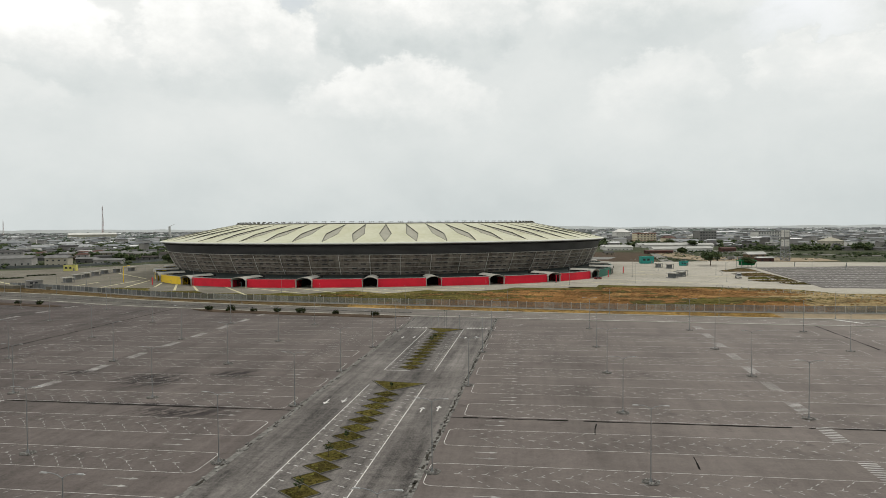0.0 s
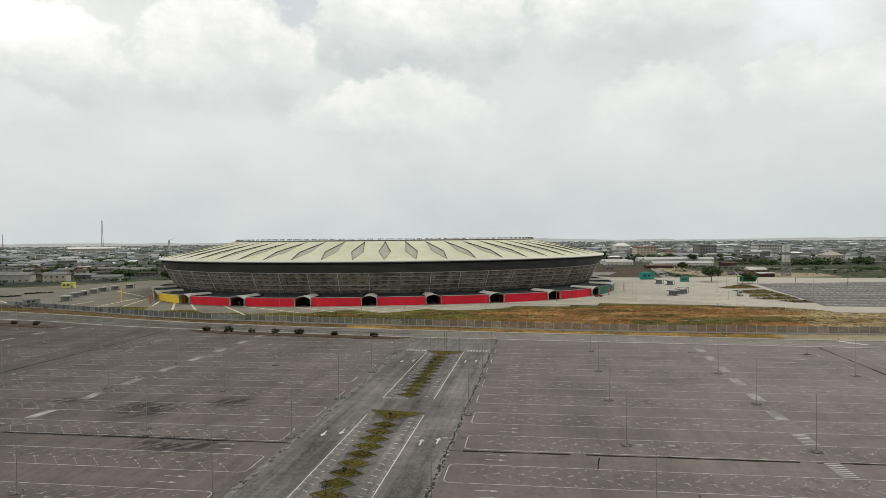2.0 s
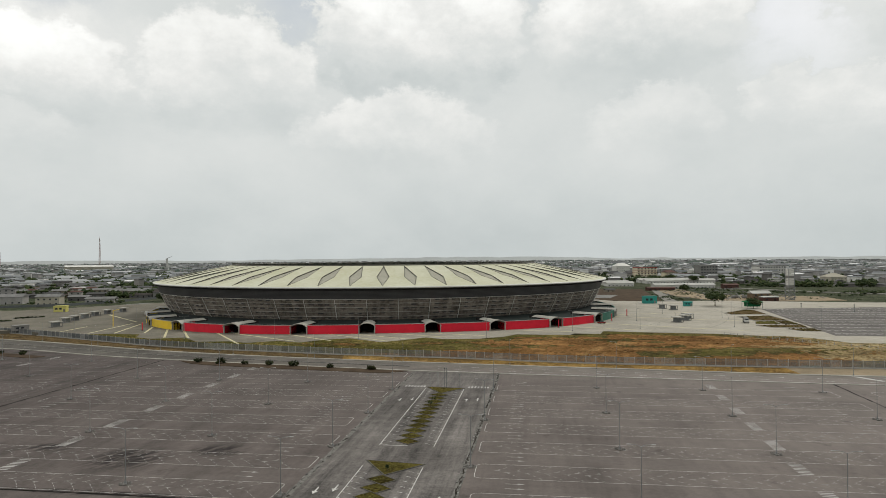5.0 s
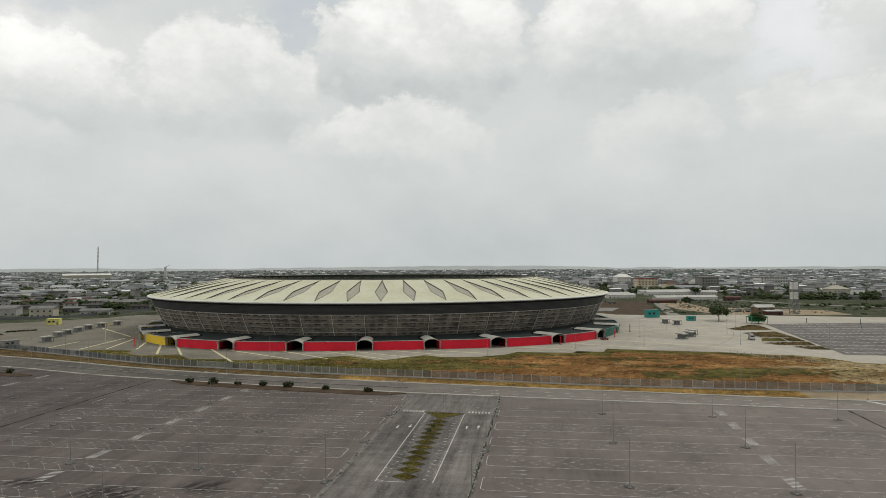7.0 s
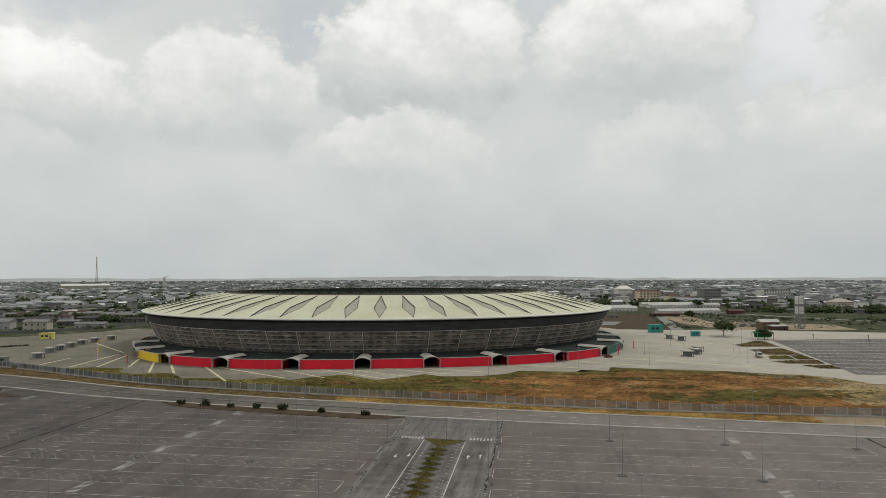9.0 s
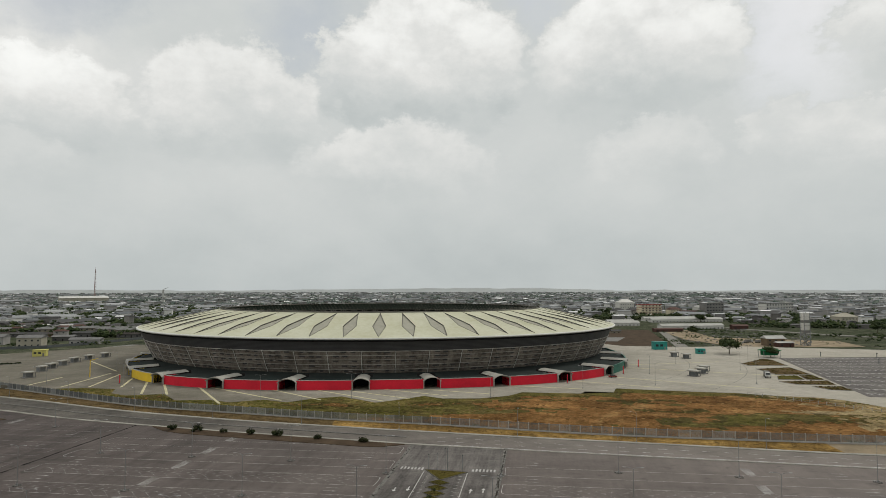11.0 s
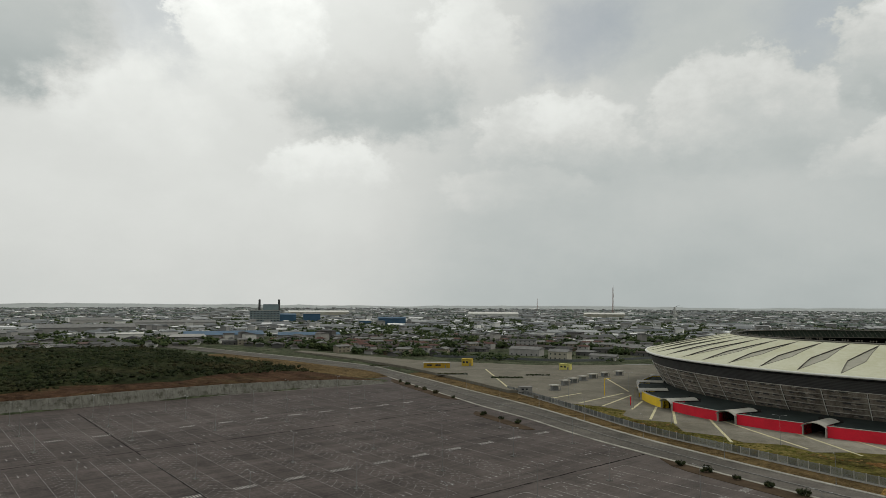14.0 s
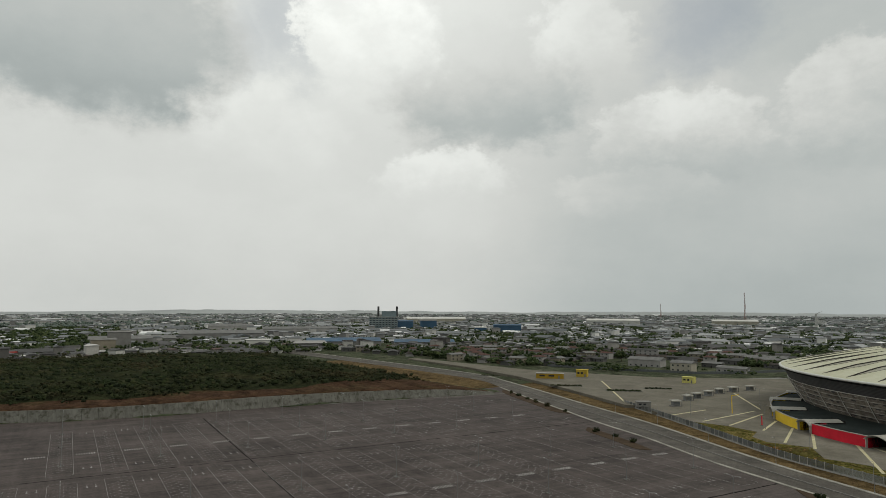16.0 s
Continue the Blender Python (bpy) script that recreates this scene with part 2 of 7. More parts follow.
M_WHITE = plain("fresh_white_paint", (0.42, 0.41, 0.39), 0.85, 0, 0.3, 0.9, 8)
M_LINE = plain("pale_yellow_paint", (0.459, 0.422, 0.266), 0.8, 0, 0.25)
M_KERB = plain("kerb_concrete", (0.19, 0.182, 0.16), 0.9, 0, 0.3, 0.4, 5)
M_DRAIN = plain("gutter_concrete", (0.148, 0.141, 0.130), 0.95, 0, 0.55, 1.4, 5)
M_SILT = plain("drain_silt", (0.036, 0.032, 0.027), 0.95, 0, 0.5, 0.8, 4)
M_JOINT = plain("joint_dirt", (0.010, 0.009, 0.008), 0.95, 0, 0.4, 0.6, 4)
k = Mat("revetment_concrete", 0.95)
c = k.ramp(k.noise(0.12, 6, 0.7), (0.3, (0.085, 0.082, 0.070)), (0.7, (0.165, 0.160, 0.140)))
c = k.mix(0.22, c, k.ramp(k.noise(1.0, 5, 0.7, k.scaled(0.2, 0.9, 0.10)), (0.36, (0.070, 0.068, 0.058)), (0.62, (0.215, 0.210, 0.190))))
c = k.mix(k.ramp(k.noise(0.3, 7, 0.75), (0.48, (0, 0, 0)), (0.62, (0.85, 0.85, 0.85))), c, (0.050, 0.048, 0.036))
k.colour(c).bump(k.noise(2.5, 6, 0.7), 0.5, 0.1)
M_WALL = k.m
M_STONE = islands("pale_stones", ((0.0, (0.09, 0.085, 0.08)), (0.6, (0.15, 0.144, 0.132)), (1.0, (0.24, 0.232, 0.215))))
M_POLE = plain("galvanised_steel", (0.222, 0.229, 0.229), 0.5, 0.6, 0.15)
M_LAMP = plain("lamp_housing", (0.30, 0.30, 0.29), 0.4, 0.1, 0.1)
M_BRASS = plain("dark_soil", (0.062, 0.044, 0.029), 1.0, 0, 0.4, 0.15, 1.6)


def grass_mat(name, *stops):
    k = Mat(name, 1.0, 0.0, 0.02)
    c = k.ramp(k.noise(0.045, 7, 0.68), *stops)
    c = k.mix(0.35, c, k.ramp(k.noise(0.6, 5, 0.7), *stops))
    c = k.mix(0.55, c, k.ramp(k.noise(3.0, 5, 0.75), (0.3, (0.22, 0.22, 0.22)), (0.7, (0.78, 0.78, 0.78))), "OVERLAY")
    c = k.mottle(c, (0.05, 1.0), (0.2, 2.0), (k.scaled(0.03, 0.12, 1.0, -10), 2.4), (0.7, 2.0), (3.0, 1.4))
    k.colour(c).bump(k.noise(1.6, 6, 0.7), 0.8, 0.5)
    return k.m


M_SOIL = grass_mat("dry_verge", (0.28, (0.075, 0.048, 0.022)), (0.45, (0.144, 0.090, 0.033)), (0.58, (0.250, 0.156, 0.050)), (0.75, (0.312, 0.231, 0.106)))
M_VERGE = grass_mat("brown_verge", (0.3, (0.058, 0.042, 0.021)), (0.5, (0.092, 0.064, 0.031)), (0.7, (0.150, 0.108, 0.050)))
M_YARD = plain("trodden_soil", (0.25, 0.20, 0.135), 1.0, 0, 0.35, 0.08, 1.2)
M_WALK = plain("pale_walkway", (0.27, 0.258, 0.225), 0.9, 0, 0.45, 0.12, 2.0)
M_DRY = grass_mat("dry_grass", (0.30, (0.080, 0.048, 0.018)), (0.44, (0.125, 0.064, 0.023)), (0.57, (0.190, 0.102, 0.038)), (0.72, (0.31, 0.205, 0.092)))
M_GRASS = grass_mat("green_grass", (0.3, (0.050, 0.046, 0.014)), (0.5, (0.086, 0.076, 0.022)), (0.7, (0.160, 0.118, 0.045)))
M_OLIVE = grass_mat("olive_grass", (0.3, (0.040, 0.038, 0.014)), (0.5, (0.068, 0.056, 0.020)), (0.7, (0.120, 0.088, 0.034)))
M_ISLAND = grass_mat("island_grass", (0.3, (0.041, 0.033, 0.013)), (0.5, (0.064, 0.055, 0.014)), (0.7, (0.094, 0.071, 0.023)))
M_LAND = grass_mat("land", (0.3, (0.030, 0.040, 0.022)), (0.5, (0.052, 0.060, 0.036)), (0.7, (0.105, 0.100, 0.072)))
# hill colour lifted towards the sky to give haze
M_FAR = plain("hazed_hills", (0.31, 0.325, 0.32), 1.0, 0, 0.1, 0.004, 0.03)
k = Mat("plaza_concrete", 0.9)
c = k.ramp(k.noise(0.03, 6, 0.6), (0.3, (0.150, 0.137, 0.110)), (0.7, (0.245, 0.226, 0.188)))
c = k.mix(0.4, c, k.ramp(k.noise(0.5, 6, 0.7), (0.3, (0.185, 0.172, 0.140)), (0.7, (0.315, 0.298, 0.252))))
c = k.mix(k.ramp(k.noise(0.09, 8, 0.75), (0.49, (0, 0, 0)), (0.64, (0.7, 0.7, 0.7))), c, (0.125, 0.112, 0.083))
c = k.mottle(c, (0.04, 0.5), (0.3, 0.6), (2.0, 0.8), (k.scaled(0.25, 0.02, 1.0, 25), 0.7))
# sun on the east and cloud shade on the west, painted into the concrete
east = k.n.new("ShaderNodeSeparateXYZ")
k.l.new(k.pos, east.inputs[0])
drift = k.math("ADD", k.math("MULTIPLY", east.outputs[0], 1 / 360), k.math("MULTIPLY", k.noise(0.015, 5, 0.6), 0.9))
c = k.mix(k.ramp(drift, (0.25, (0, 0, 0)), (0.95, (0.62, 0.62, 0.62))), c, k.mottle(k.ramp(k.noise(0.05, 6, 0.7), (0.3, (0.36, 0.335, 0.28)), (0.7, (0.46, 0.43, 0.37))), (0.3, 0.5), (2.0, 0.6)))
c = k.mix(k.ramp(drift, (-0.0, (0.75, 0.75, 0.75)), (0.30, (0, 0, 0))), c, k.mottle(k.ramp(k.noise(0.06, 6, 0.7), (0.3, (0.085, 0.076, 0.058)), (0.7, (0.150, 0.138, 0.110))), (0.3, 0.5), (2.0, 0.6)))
k.colour(c).bump(k.noise(3.0, 5), 0.3, 0.03)
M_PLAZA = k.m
M_LEAF = islands("leaves", ((0.0, (0.020, 0.031, 0.013)), (0.5, (0.035, 0.050, 0.020)), (1.0, (0.064, 0.078, 0.032))), 0.8)
k = Mat("scrub_leaves", 0.95)
c = k.ramp(k.random(True), (0.0, (0.014, 0.019, 0.010)), (0.5, (0.020, 0.027, 0.012)), (0.9, (0.028, 0.035, 0.014)), (1.0, (0.036, 0.034, 0.017)))
c = k.mix(k.ramp(k.noise(0.02, 4, 0.6), (0.50, (0, 0, 0)), (0.66, (0.75, 0.75, 0.75))), c, (0.046, 0.038, 0.020))
k.colour(k.mottle(c, (0.035, 1.8), (0.5, 0.8)))
M_SCRUB = k.m
M_BARK = plain("bark", (0.074, 0.056, 0.037), 0.95)
M_FENCE = islands("grey_fence_steel", ((0.0, (0.11, 0.117, 0.117)), (0.6, (0.165, 0.173, 0.173)), (1.0, (0.25, 0.26, 0.255))), 0.6, False)
M_POST = plain("pale_concrete_post", (0.32, 0.31, 0.285), 0.9)

# stadium
M_GREY2 = plain("coping_sheet", (0.33, 0.31, 0.285), 0.6)
M_KIOSK = plain("faded_yellow_paint", (0.50, 0.46, 0.15), 0.8, 0, 0.2)
M_GATE = plain("dull_yellow_paint", (0.42, 0.30, 0.05), 0.8, 0, 0.25)
M_OCHRE = plain("ochre_paint", (0.36, 0.23, 0.03), 0.7)
M_RED = plain("red_cladding", (0.56, 0.008, 0.027), 0.55, 0, 0.22, 0.12, 1.2)
M_YELLOW = plain("yellow_cladding", (0.66, 0.45, 0.02), 0.55, 0, 0.2, 0.12, 1.2)
M_GREEN = plain("green_cladding", (0.016, 0.111, 0.078), 0.55, 0, 0.2, 0.12, 1.2)
M_PROOF = plain("podium_roof_felt", (0.024, 0.030, 0.028), 0.8, 0, 0.4, 0.12, 1.0)
M_VAULT = plain("vault_sheet", (0.31, 0.298, 0.262), 0.6, 0, 0.2, 0.3, 2.0)
# near-black: paints the shade inside portals and hollows; also doors and small fittings
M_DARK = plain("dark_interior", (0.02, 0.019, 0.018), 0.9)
k = Mat("mesh_cladding", 0.7, 0.0, 0.15)
c = k.ramp(k.random(), (0.0, (0.140, 0.112, 0.088)), (1.0, (0.222, 0.190, 0.152)))
c = k.mix(0.5, c, k.ramp(k.noise(0.16, 6, 0.7), (0.3, (0.110, 0.098, 0.086)), (0.7, (0.298, 0.271, 0.240))))
c = k.mix(0.35, c, k.ramp(k.noise(1.0, 4, 0.6, k.scaled(1.036, 1.036, 0.111)), (0.35, (0.091, 0.082, 0.072)), (0.65, (0.271, 0.252, 0.228))))
c = k.mix(1.0, c, (0.88, 0.865, 0.83), "MULTIPLY")
c = k.mottle(c, (0.10, 1.6), (k.scaled(0.3, 0.3, 0.05), 2.2), (k.scaled(0.12, 0.12, 1.4), 1.6), (1.5, 1.2))
k.colour(c).bump(k.noise(5.0, 4), 0.3, 0.05)
M_MESH = k.m
k = Mat("slate_louvre", 0.6, 0.2)
w = k.n.new("ShaderNodeTexWave")
w.bands_direction, w.inputs["Scale"].default_value, w.inputs["Distortion"].default_value = "Z", 0.5, 0.3
k.l.new(k.pos, w.inputs[0])
c = k.mix(0.5, k.ramp(k.noise(0.1, 5), (0.3, (0.050, 0.050, 0.051)), (0.7, (0.082, 0.082, 0.081))), k.ramp(w.outputs[1], (0.2, (0.042, 0.042, 0.043)), (0.8, (0.092, 0.092, 0.092))))
k.colour(c).bump(w.outputs[1], 0.5, 0.1)
M_SLATE = k.m
M_RIB = plain("pale_steel_rib", (0.47, 0.455, 0.41), 0.5, 0.1, 0.4, 0.15, 1.5)
M_LEDGE = plain("thin_ledge", (0.29, 0.272, 0.24), 0.6, 0.1, 0.5, 0.2, 1.5)
k = Mat("roof_membrane", 0.6)
c = k.ramp(k.noise(0.05, 6, 0.65), (0.3, (0.40, 0.39, 0.255)), (0.5, (0.47, 0.465, 0.34)), (0.7, (0.55, 0.55, 0.44)))
c = k.mix(0.45, c, k.ramp(k.noise(0.5, 6, 0.72), (0.3, (0.37, 0.355, 0.235)), (0.7, (0.53, 0.53, 0.43))))
k.colour(c)
M_MEMB = k.m
M_DIA = plain("diamond_mesh", (0.31, 0.30, 0.245), 0.7, 0, 0.15, 0.3, 3)
M_DFRAME = plain("diamond_frame", (0.085, 0.078, 0.060), 0.6, 0.2)
M_EAVE = plain("white_eave", (0.518, 0.518, 0.481), 0.5, 0, 0.1)
M_SEAT = plain("stand_seats", (0.044, 0.056, 0.044), 0.7, 0, 0.3, 0.2)
M_TRUSS = plain("ring_steel", (0.118, 0.111, 0.092), 0.6, 0.3, 0.25)

# town
M_CITYROOF = islands("town_roofs", ((0.0, (0.036, 0.034, 0.034)), (0.22, (0.068, 0.066, 0.065)), (0.45, (0.105, 0.103, 0.102)), (0.52, (0.105, 0.058, 0.044)), (0.58, (0.095, 0.094, 0.094)),
                                    (0.84, (0.075, 0.074, 0.073)), (0.93, (0.22, 0.212, 0.202)), (1.0, (0.60, 0.59, 0.57))), 0.7)
M_CITYWALL = islands("town_walls", ((0.0, (0.085, 0.08, 0.075)), (0.5, (0.165, 0.157, 0.146)), (0.8, (0.30, 0.288, 0.265)), (1.0, (0.58, 0.57, 0.54))), 0.9)
# distance haze is mixed into the next three base colours
M_HAZEROOF = islands("hazed_roofs", ((0.0, (0.10, 0.108, 0.112)), (0.4, (0.155, 0.162, 0.166)), (0.7, (0.22, 0.226, 0.228)), (0.88, (0.31, 0.315, 0.315)), (1.0, (0.72, 0.72, 0.71))), 0.9)
M_HAZEWALL = islands("hazed_walls", ((0.0, (0.17, 0.165, 0.16)), (0.5, (0.28, 0.272, 0.26)), (0.8, (0.42, 0.41, 0.39)), (1.0, (0.66, 0.65, 0.62))), 0.9)
M_HAZELEAF = islands("hazed_leaves", ((0.0, (0.085, 0.108, 0.094)), (0.6, (0.115, 0.138, 0.118)), (1.0, (0.150, 0.172, 0.145))), 1.0)
M_HALL = plain("white_sheet_roof", (0.50, 0.49, 0.455), 0.6, 0, 0.12, 0.05, 0.6)
M_SHED = plain("shed_roof_sheet", (0.37, 0.365, 0.34), 0.75, 0, 0.2, 0.1, 1)
M_CREAM = plain("cream_render", (0.55, 0.50, 0.37), 0.9, 0, 0.15, 0.1, 1)
M_STATION = plain("slate_blue_cladding", (0.15, 0.19, 0.20), 0.8, 0, 0.2, 0.05, 0.6)
M_BEDKERB = plain("dirty_edging", (0.115, 0.108, 0.092), 0.95, 0, 0.5, 0.8, 5)
M_HWALL = plain("cream_wall", (0.340, 0.318, 0.259), 0.9, 0, 0.2, 0.1, 1)
M_GLASS = plain("dark_window", (0.033, 0.037, 0.041), 0.25, 0, 0.3)
M_BLUE = plain("blue_sheet", (0.035, 0.080, 0.135), 0.6, 0, 0.25, 0.05, 0.7)
M_REDROOF = plain("red_band", (0.20, 0.036, 0.030), 0.8)
M_GREY = plain("raw_concrete", (0.185, 0.181, 0.170), 0.95, 0, 0.3, 0.1, 1)
M_TEAL = plain("teal_cabin", (0.022, 0.222, 0.192), 0.6, 0, 0.15)
M_GREENNET = plain("green_netting", (0.014, 0.105, 0.042), 0.8, 0, 0.3)
M_TANK = plain("white_truck_paint", (0.407, 0.407, 0.385), 0.5)
M_RUBBER = plain("rubber", (0.015, 0.015, 0.015), 0.9)
M_STEELTOWER = plain("red_white_lattice", (0.30, 0.20, 0.18), 0.7, 0.1)

# ---------------------------------------------------------------- mesh helpers


def mesh_of(name, verts, faces, material, smooth=False):
    me = bpy.data.meshes.new(name)
    me.from_pydata([tuple(v) for v in verts], [], faces)
    me.materials.append(material)
    if smooth:
        me.polygons.foreach_set("use_smooth", [True] * len(me.polygons))
    me.update()
    return me


class Build:
    """Gathers plain pieces into one mesh."""

    def __init__(self):
        self.v, self.f = [], []

    def add(self, verts, faces):
        k = len(self.v)
        self.v += [tuple(p) for p in verts]
        self.f += [tuple(k + i for i in f) for f in faces]
        return self

    def box(self, c, s, turn=0.0, taper=1.0):
        """A box with its base's middle at c, of size s; taper scales its top."""
        cs, sn = math.cos(turn), math.sin(turn)
        out = []
        for z, q in ((0, 1.0), (s[2], taper)):
            for x, y in ((-1, -1), (1, -1), (1, 1), (-1, 1)):
                px, py = x * s[0] / 2 * q, y * s[1] / 2 * q
                out.append((c[0] + px * cs - py * sn, c[1] + px * sn + py * cs, c[2] + z))
        return self.add(out, [(3, 2, 1, 0), (4, 5, 6, 7), (0, 1, 5, 4), (1, 2, 6, 5), (2, 3, 7, 6), (3, 0, 4, 7)])

    def gable(self, c, s, turn=0.0, over=0.4, hip=0.0):
        """A ridged roof on a base at c, of size s (long, wide, high)."""
        cs, sn = math.cos(turn), math.sin(turn)
        a, b, h = s[0] / 2 + over, s[1] / 2 + over, s[2]
        loc = [(-a, -b, 0), (a, -b, 0), (a, b, 0), (-a, b, 0), (-a + hip, 0, h), (a - hip, 0, h)]
        return self.add([(c[0] + x * cs - y * sn, c[1] + x * sn + y * cs, c[2] + z) for x, y, z in loc],
                        [(3, 2, 1, 0), (0, 1, 5, 4), (2, 3, 4, 5), (1, 2, 5), (3, 0, 4)])

    def tube(self, p, q, r0, r1, n=6):
        p, q = Vector(p), Vector(q)
        m = (q - p).to_track_quat("Z", "Y").to_matrix()
        out = []
        for o, r in ((p, r0), (q, r1)):
            out += [o + m @ Vector((r * math.cos(2 * math.pi * i / n), r * math.sin(2 * math.pi * i / n), 0)) for i in range(n)]
        return self.add(out, [(i, (i + 1) % n, n + (i + 1) % n, n + i) for i in range(n)] + [tuple(range(n))[::-1], tuple(range(n, 2 * n))])

    def clump(self, c, r, squash=0.8, rng=random):
        """A small uneven leaf clump of 20 faces."""
        out = []
        for v in ICO_V:
            k = r * rng.uniform(0.65, 1.25)
            out.append((c[0] + v[0] * k, c[1] + v[1] * k, c[2] + v[2] * k * squash))
        return self.add(out, ICO_F)

    def puff(self, c, r, squash=0.8, rng=random):
        """A coarse uneven leaf clump of 8 faces for far trees."""
        out = [(c[0] + x * r * rng.uniform(0.7, 1.3), c[1] + y * r * rng.uniform(0.7, 1.3), c[2] + z * r * squash * rng.uniform(0.7, 1.3)) for x, y, z in ((1, 0, 0), (0, 1, 0), (-1, 0, 0), (0, -1, 0), (0.15, 0.1, 1), (0, 0, -1))]
        return self.add(out, [(0, 1, 4), (1, 2, 4), (2, 3, 4), (3, 0, 4), (1, 0, 5), (2, 1, 5), (3, 2, 5), (0, 3, 5)])

    def leaves(self, c, r, n, size, rng=random):
        """n loose leaf sprays in a ball of radius r."""
        for _ in range(n):
            d = Vector((rng.gauss(0, 1), rng.gauss(0, 1), rng.gauss(0, 0.8))).normalized() * r * rng.uniform(0.5, 1.05)
            o = Vector(c) + d
            a, b = Vector((rng.gauss(0, 1), rng.gauss(0, 1), rng.gauss(0, 1))).normalized(), Vector((rng.gauss(0, 1), rng.gauss(0, 1), rng.gauss(0, 1))).normalized()
            s = size * rng.uniform(0.6, 1.4)
            self.add([o - a * s, o + b * s * 0.5, o + a * s, o - b * s * 0.5], [(0, 1, 2, 3)])

    def mesh(self, name, material, smooth=False):
        return mesh_of(name, self.v, self.f, material, smooth)


_b = bmesh.new()
bmesh.ops.create_icosphere(_b, subdivisions=1, radius=1)
ICO_V = [tuple(v.co) for v in _b.verts]
ICO_F = [tuple(v.index for v in f.verts) for f in _b.faces]
_b.free()


def thing(name, label, category, group="", at=(0, 0, 0), turn=0.0, kind=""):
    ob = new(name)
    ob.empty_display_size = 0.5
    ob.matrix_basis = pose(*at, 0, 0, math.degrees(turn))
    return tagged(ob, label, category, group, kind)


def part(name, data, parent, label=""):
    """Links a mesh (or a Build with its material) as one part under a thing or a part."""
    ob = new(name, data)
    ob.parent = parent
    if label:
        tagged(ob, label)
    return ob


def structure(name, data, label, category):
    return tagged(new(name, data), label, category, "", "structure")


# ---------------------------------------------------------------- plan
LOT_TURN = radians(-8)
CL, SL = math.cos(LOT_TURN), math.sin(LOT_TURN)


def lot(u, v, z=0.0):
    """Lot coordinates: u along the parking rows, v along the avenue."""
    return (u * CL - v * SL, u * SL + v * CL, z)


ROAD_X = [-900, -485, -379, -325, -281, -247, -207, -173, -142, -116, -82, -52, -15, 11, 35, 61, 93, 123, 200, 300, 700]
ROAD_Y = [385, 388, 383, 357.5, 338.6, 324.7, 307, 296.5, 280, 271.6, 260.2, 251.4, 241, 233.5, 228.5, 222.6, 216, 209, 197, 186, 156]
EDGE_X = [-900, -485, -405, -360, -315, -277, -245, -219, -194, -173, -142, -126, -100, -77, -55, -16, 21, 48, 67, 85, 100, 123, 200, 300, 700]
EDGE_Y = [408, 412, 407.5, 390, 373.7, 358, 345, 335.8, 325.5, 316, 300.5, 292.5, 283, 274.5, 268, 257.4, 248, 241.2, 237.7, 232.5, 229, 223.5, 212, 201, 172]
FENCE_X = [-900, -400, -300, -225, -198, -186, -167, -150, -131, -118, -93, -58, -36, 0, 21, 39, 56, 81, 105, 131, 300, 700]
FENCE_Y = [420, 428, 393, 357, 343, 336.5, 325, 316.5, 304, 298.5, 290.8, 279.4, 272, 264.4, 257.5, 252, 247.6, 243, 239.4, 235.4, 216, 176]


def road_near(x):
    return float(np.mean(np.interp(x + np.linspace(-18, 18, 7), ROAD_X, ROAD_Y)))


def road_far(x):
    return float(np.mean(np.interp(x + np.linspace(-18, 18, 7), EDGE_X, EDGE_Y)))


def fence_y(x):
    return float(np.mean(np.interp(x + np.linspace(-18, 18, 7), FENCE_X, FENCE_Y)))


PZ = 2.0                 # height of the concrete plaza round the stadium
PLAZA_FRONT = [(-560, 440), (-450, 428), (-370, 410), (-310, 388), (-266, 370), (-231, 355), (-221, 361), (-209, 348), (-187, 340.5), (-179, 336.5), (-165, 339), (-149, 336), (-145, 324), (-136, 318), (-121, 321.5),
               (-110, 306), (-96, 307), (-86, 301), (-74, 307), (-63, 301), (-54, 309.5), (-43, 315), (-27, 300), (-19, 306), (-8, 316), (0, 309.5), (15, 309.5), (28, 316), (35, 325.5), (60, 321.5), (63, 327), (75, 324.5),
               (79, 336), (98, 330), (114, 325.5), (128, 322.5), (141, 315.5), (156, 311), (164, 304), (171, 287)]
PLAZA = PLAZA_FRONT + [(300, 262), (520, 250), (545, 505), (330, 512), (268, 530), (225, 545), (184, 538), (140, 548), (112, 600), (-38, 670), (-200, 600), (-305, 490), (-400, 455), (-560, 450)]


def wall_x(y):
    """The foot of the revetment along the car park's edge."""
    return float(np.interp(y, [-60, 84, 105, 133, 164, 194, 241, 276, 311, 346], [-412, -374, -364, -356, -350.5, -348, -341, -334, -325, -315]))


def wall_h(y):
    return float(np.interp(y, [-60, 84, 133, 194, 241, 276, 311, 335, 346], [5.0, 5.1, 5.3, 5.6, 5.4, 4.8, 3.7, 1.6, 0.4]))


def height(x, y):
    """The lie of the land."""
    if y < road_far(x) + 3:
        h = 0.0
    else:
        f = road_far(x) + 3
        h = min(1.25, max(0.0, (y - f) / 26.0) * 1.25)
    # the scrub-grown rise beyond the revetment
    wx = wall_x(y) - 3.0
    if x < wx and y < 352:
        up = wall_h(y)
        h = max(h, up * min(1, (wx - x) / 6.0)) + 2.5 * min(1, max(0, (wx - 12 - x) / 130)) * min(1, max(0, (352 - y) / 90))
        h *= 1 - min(1, max(0, (-x - 640) / 160))
    return h


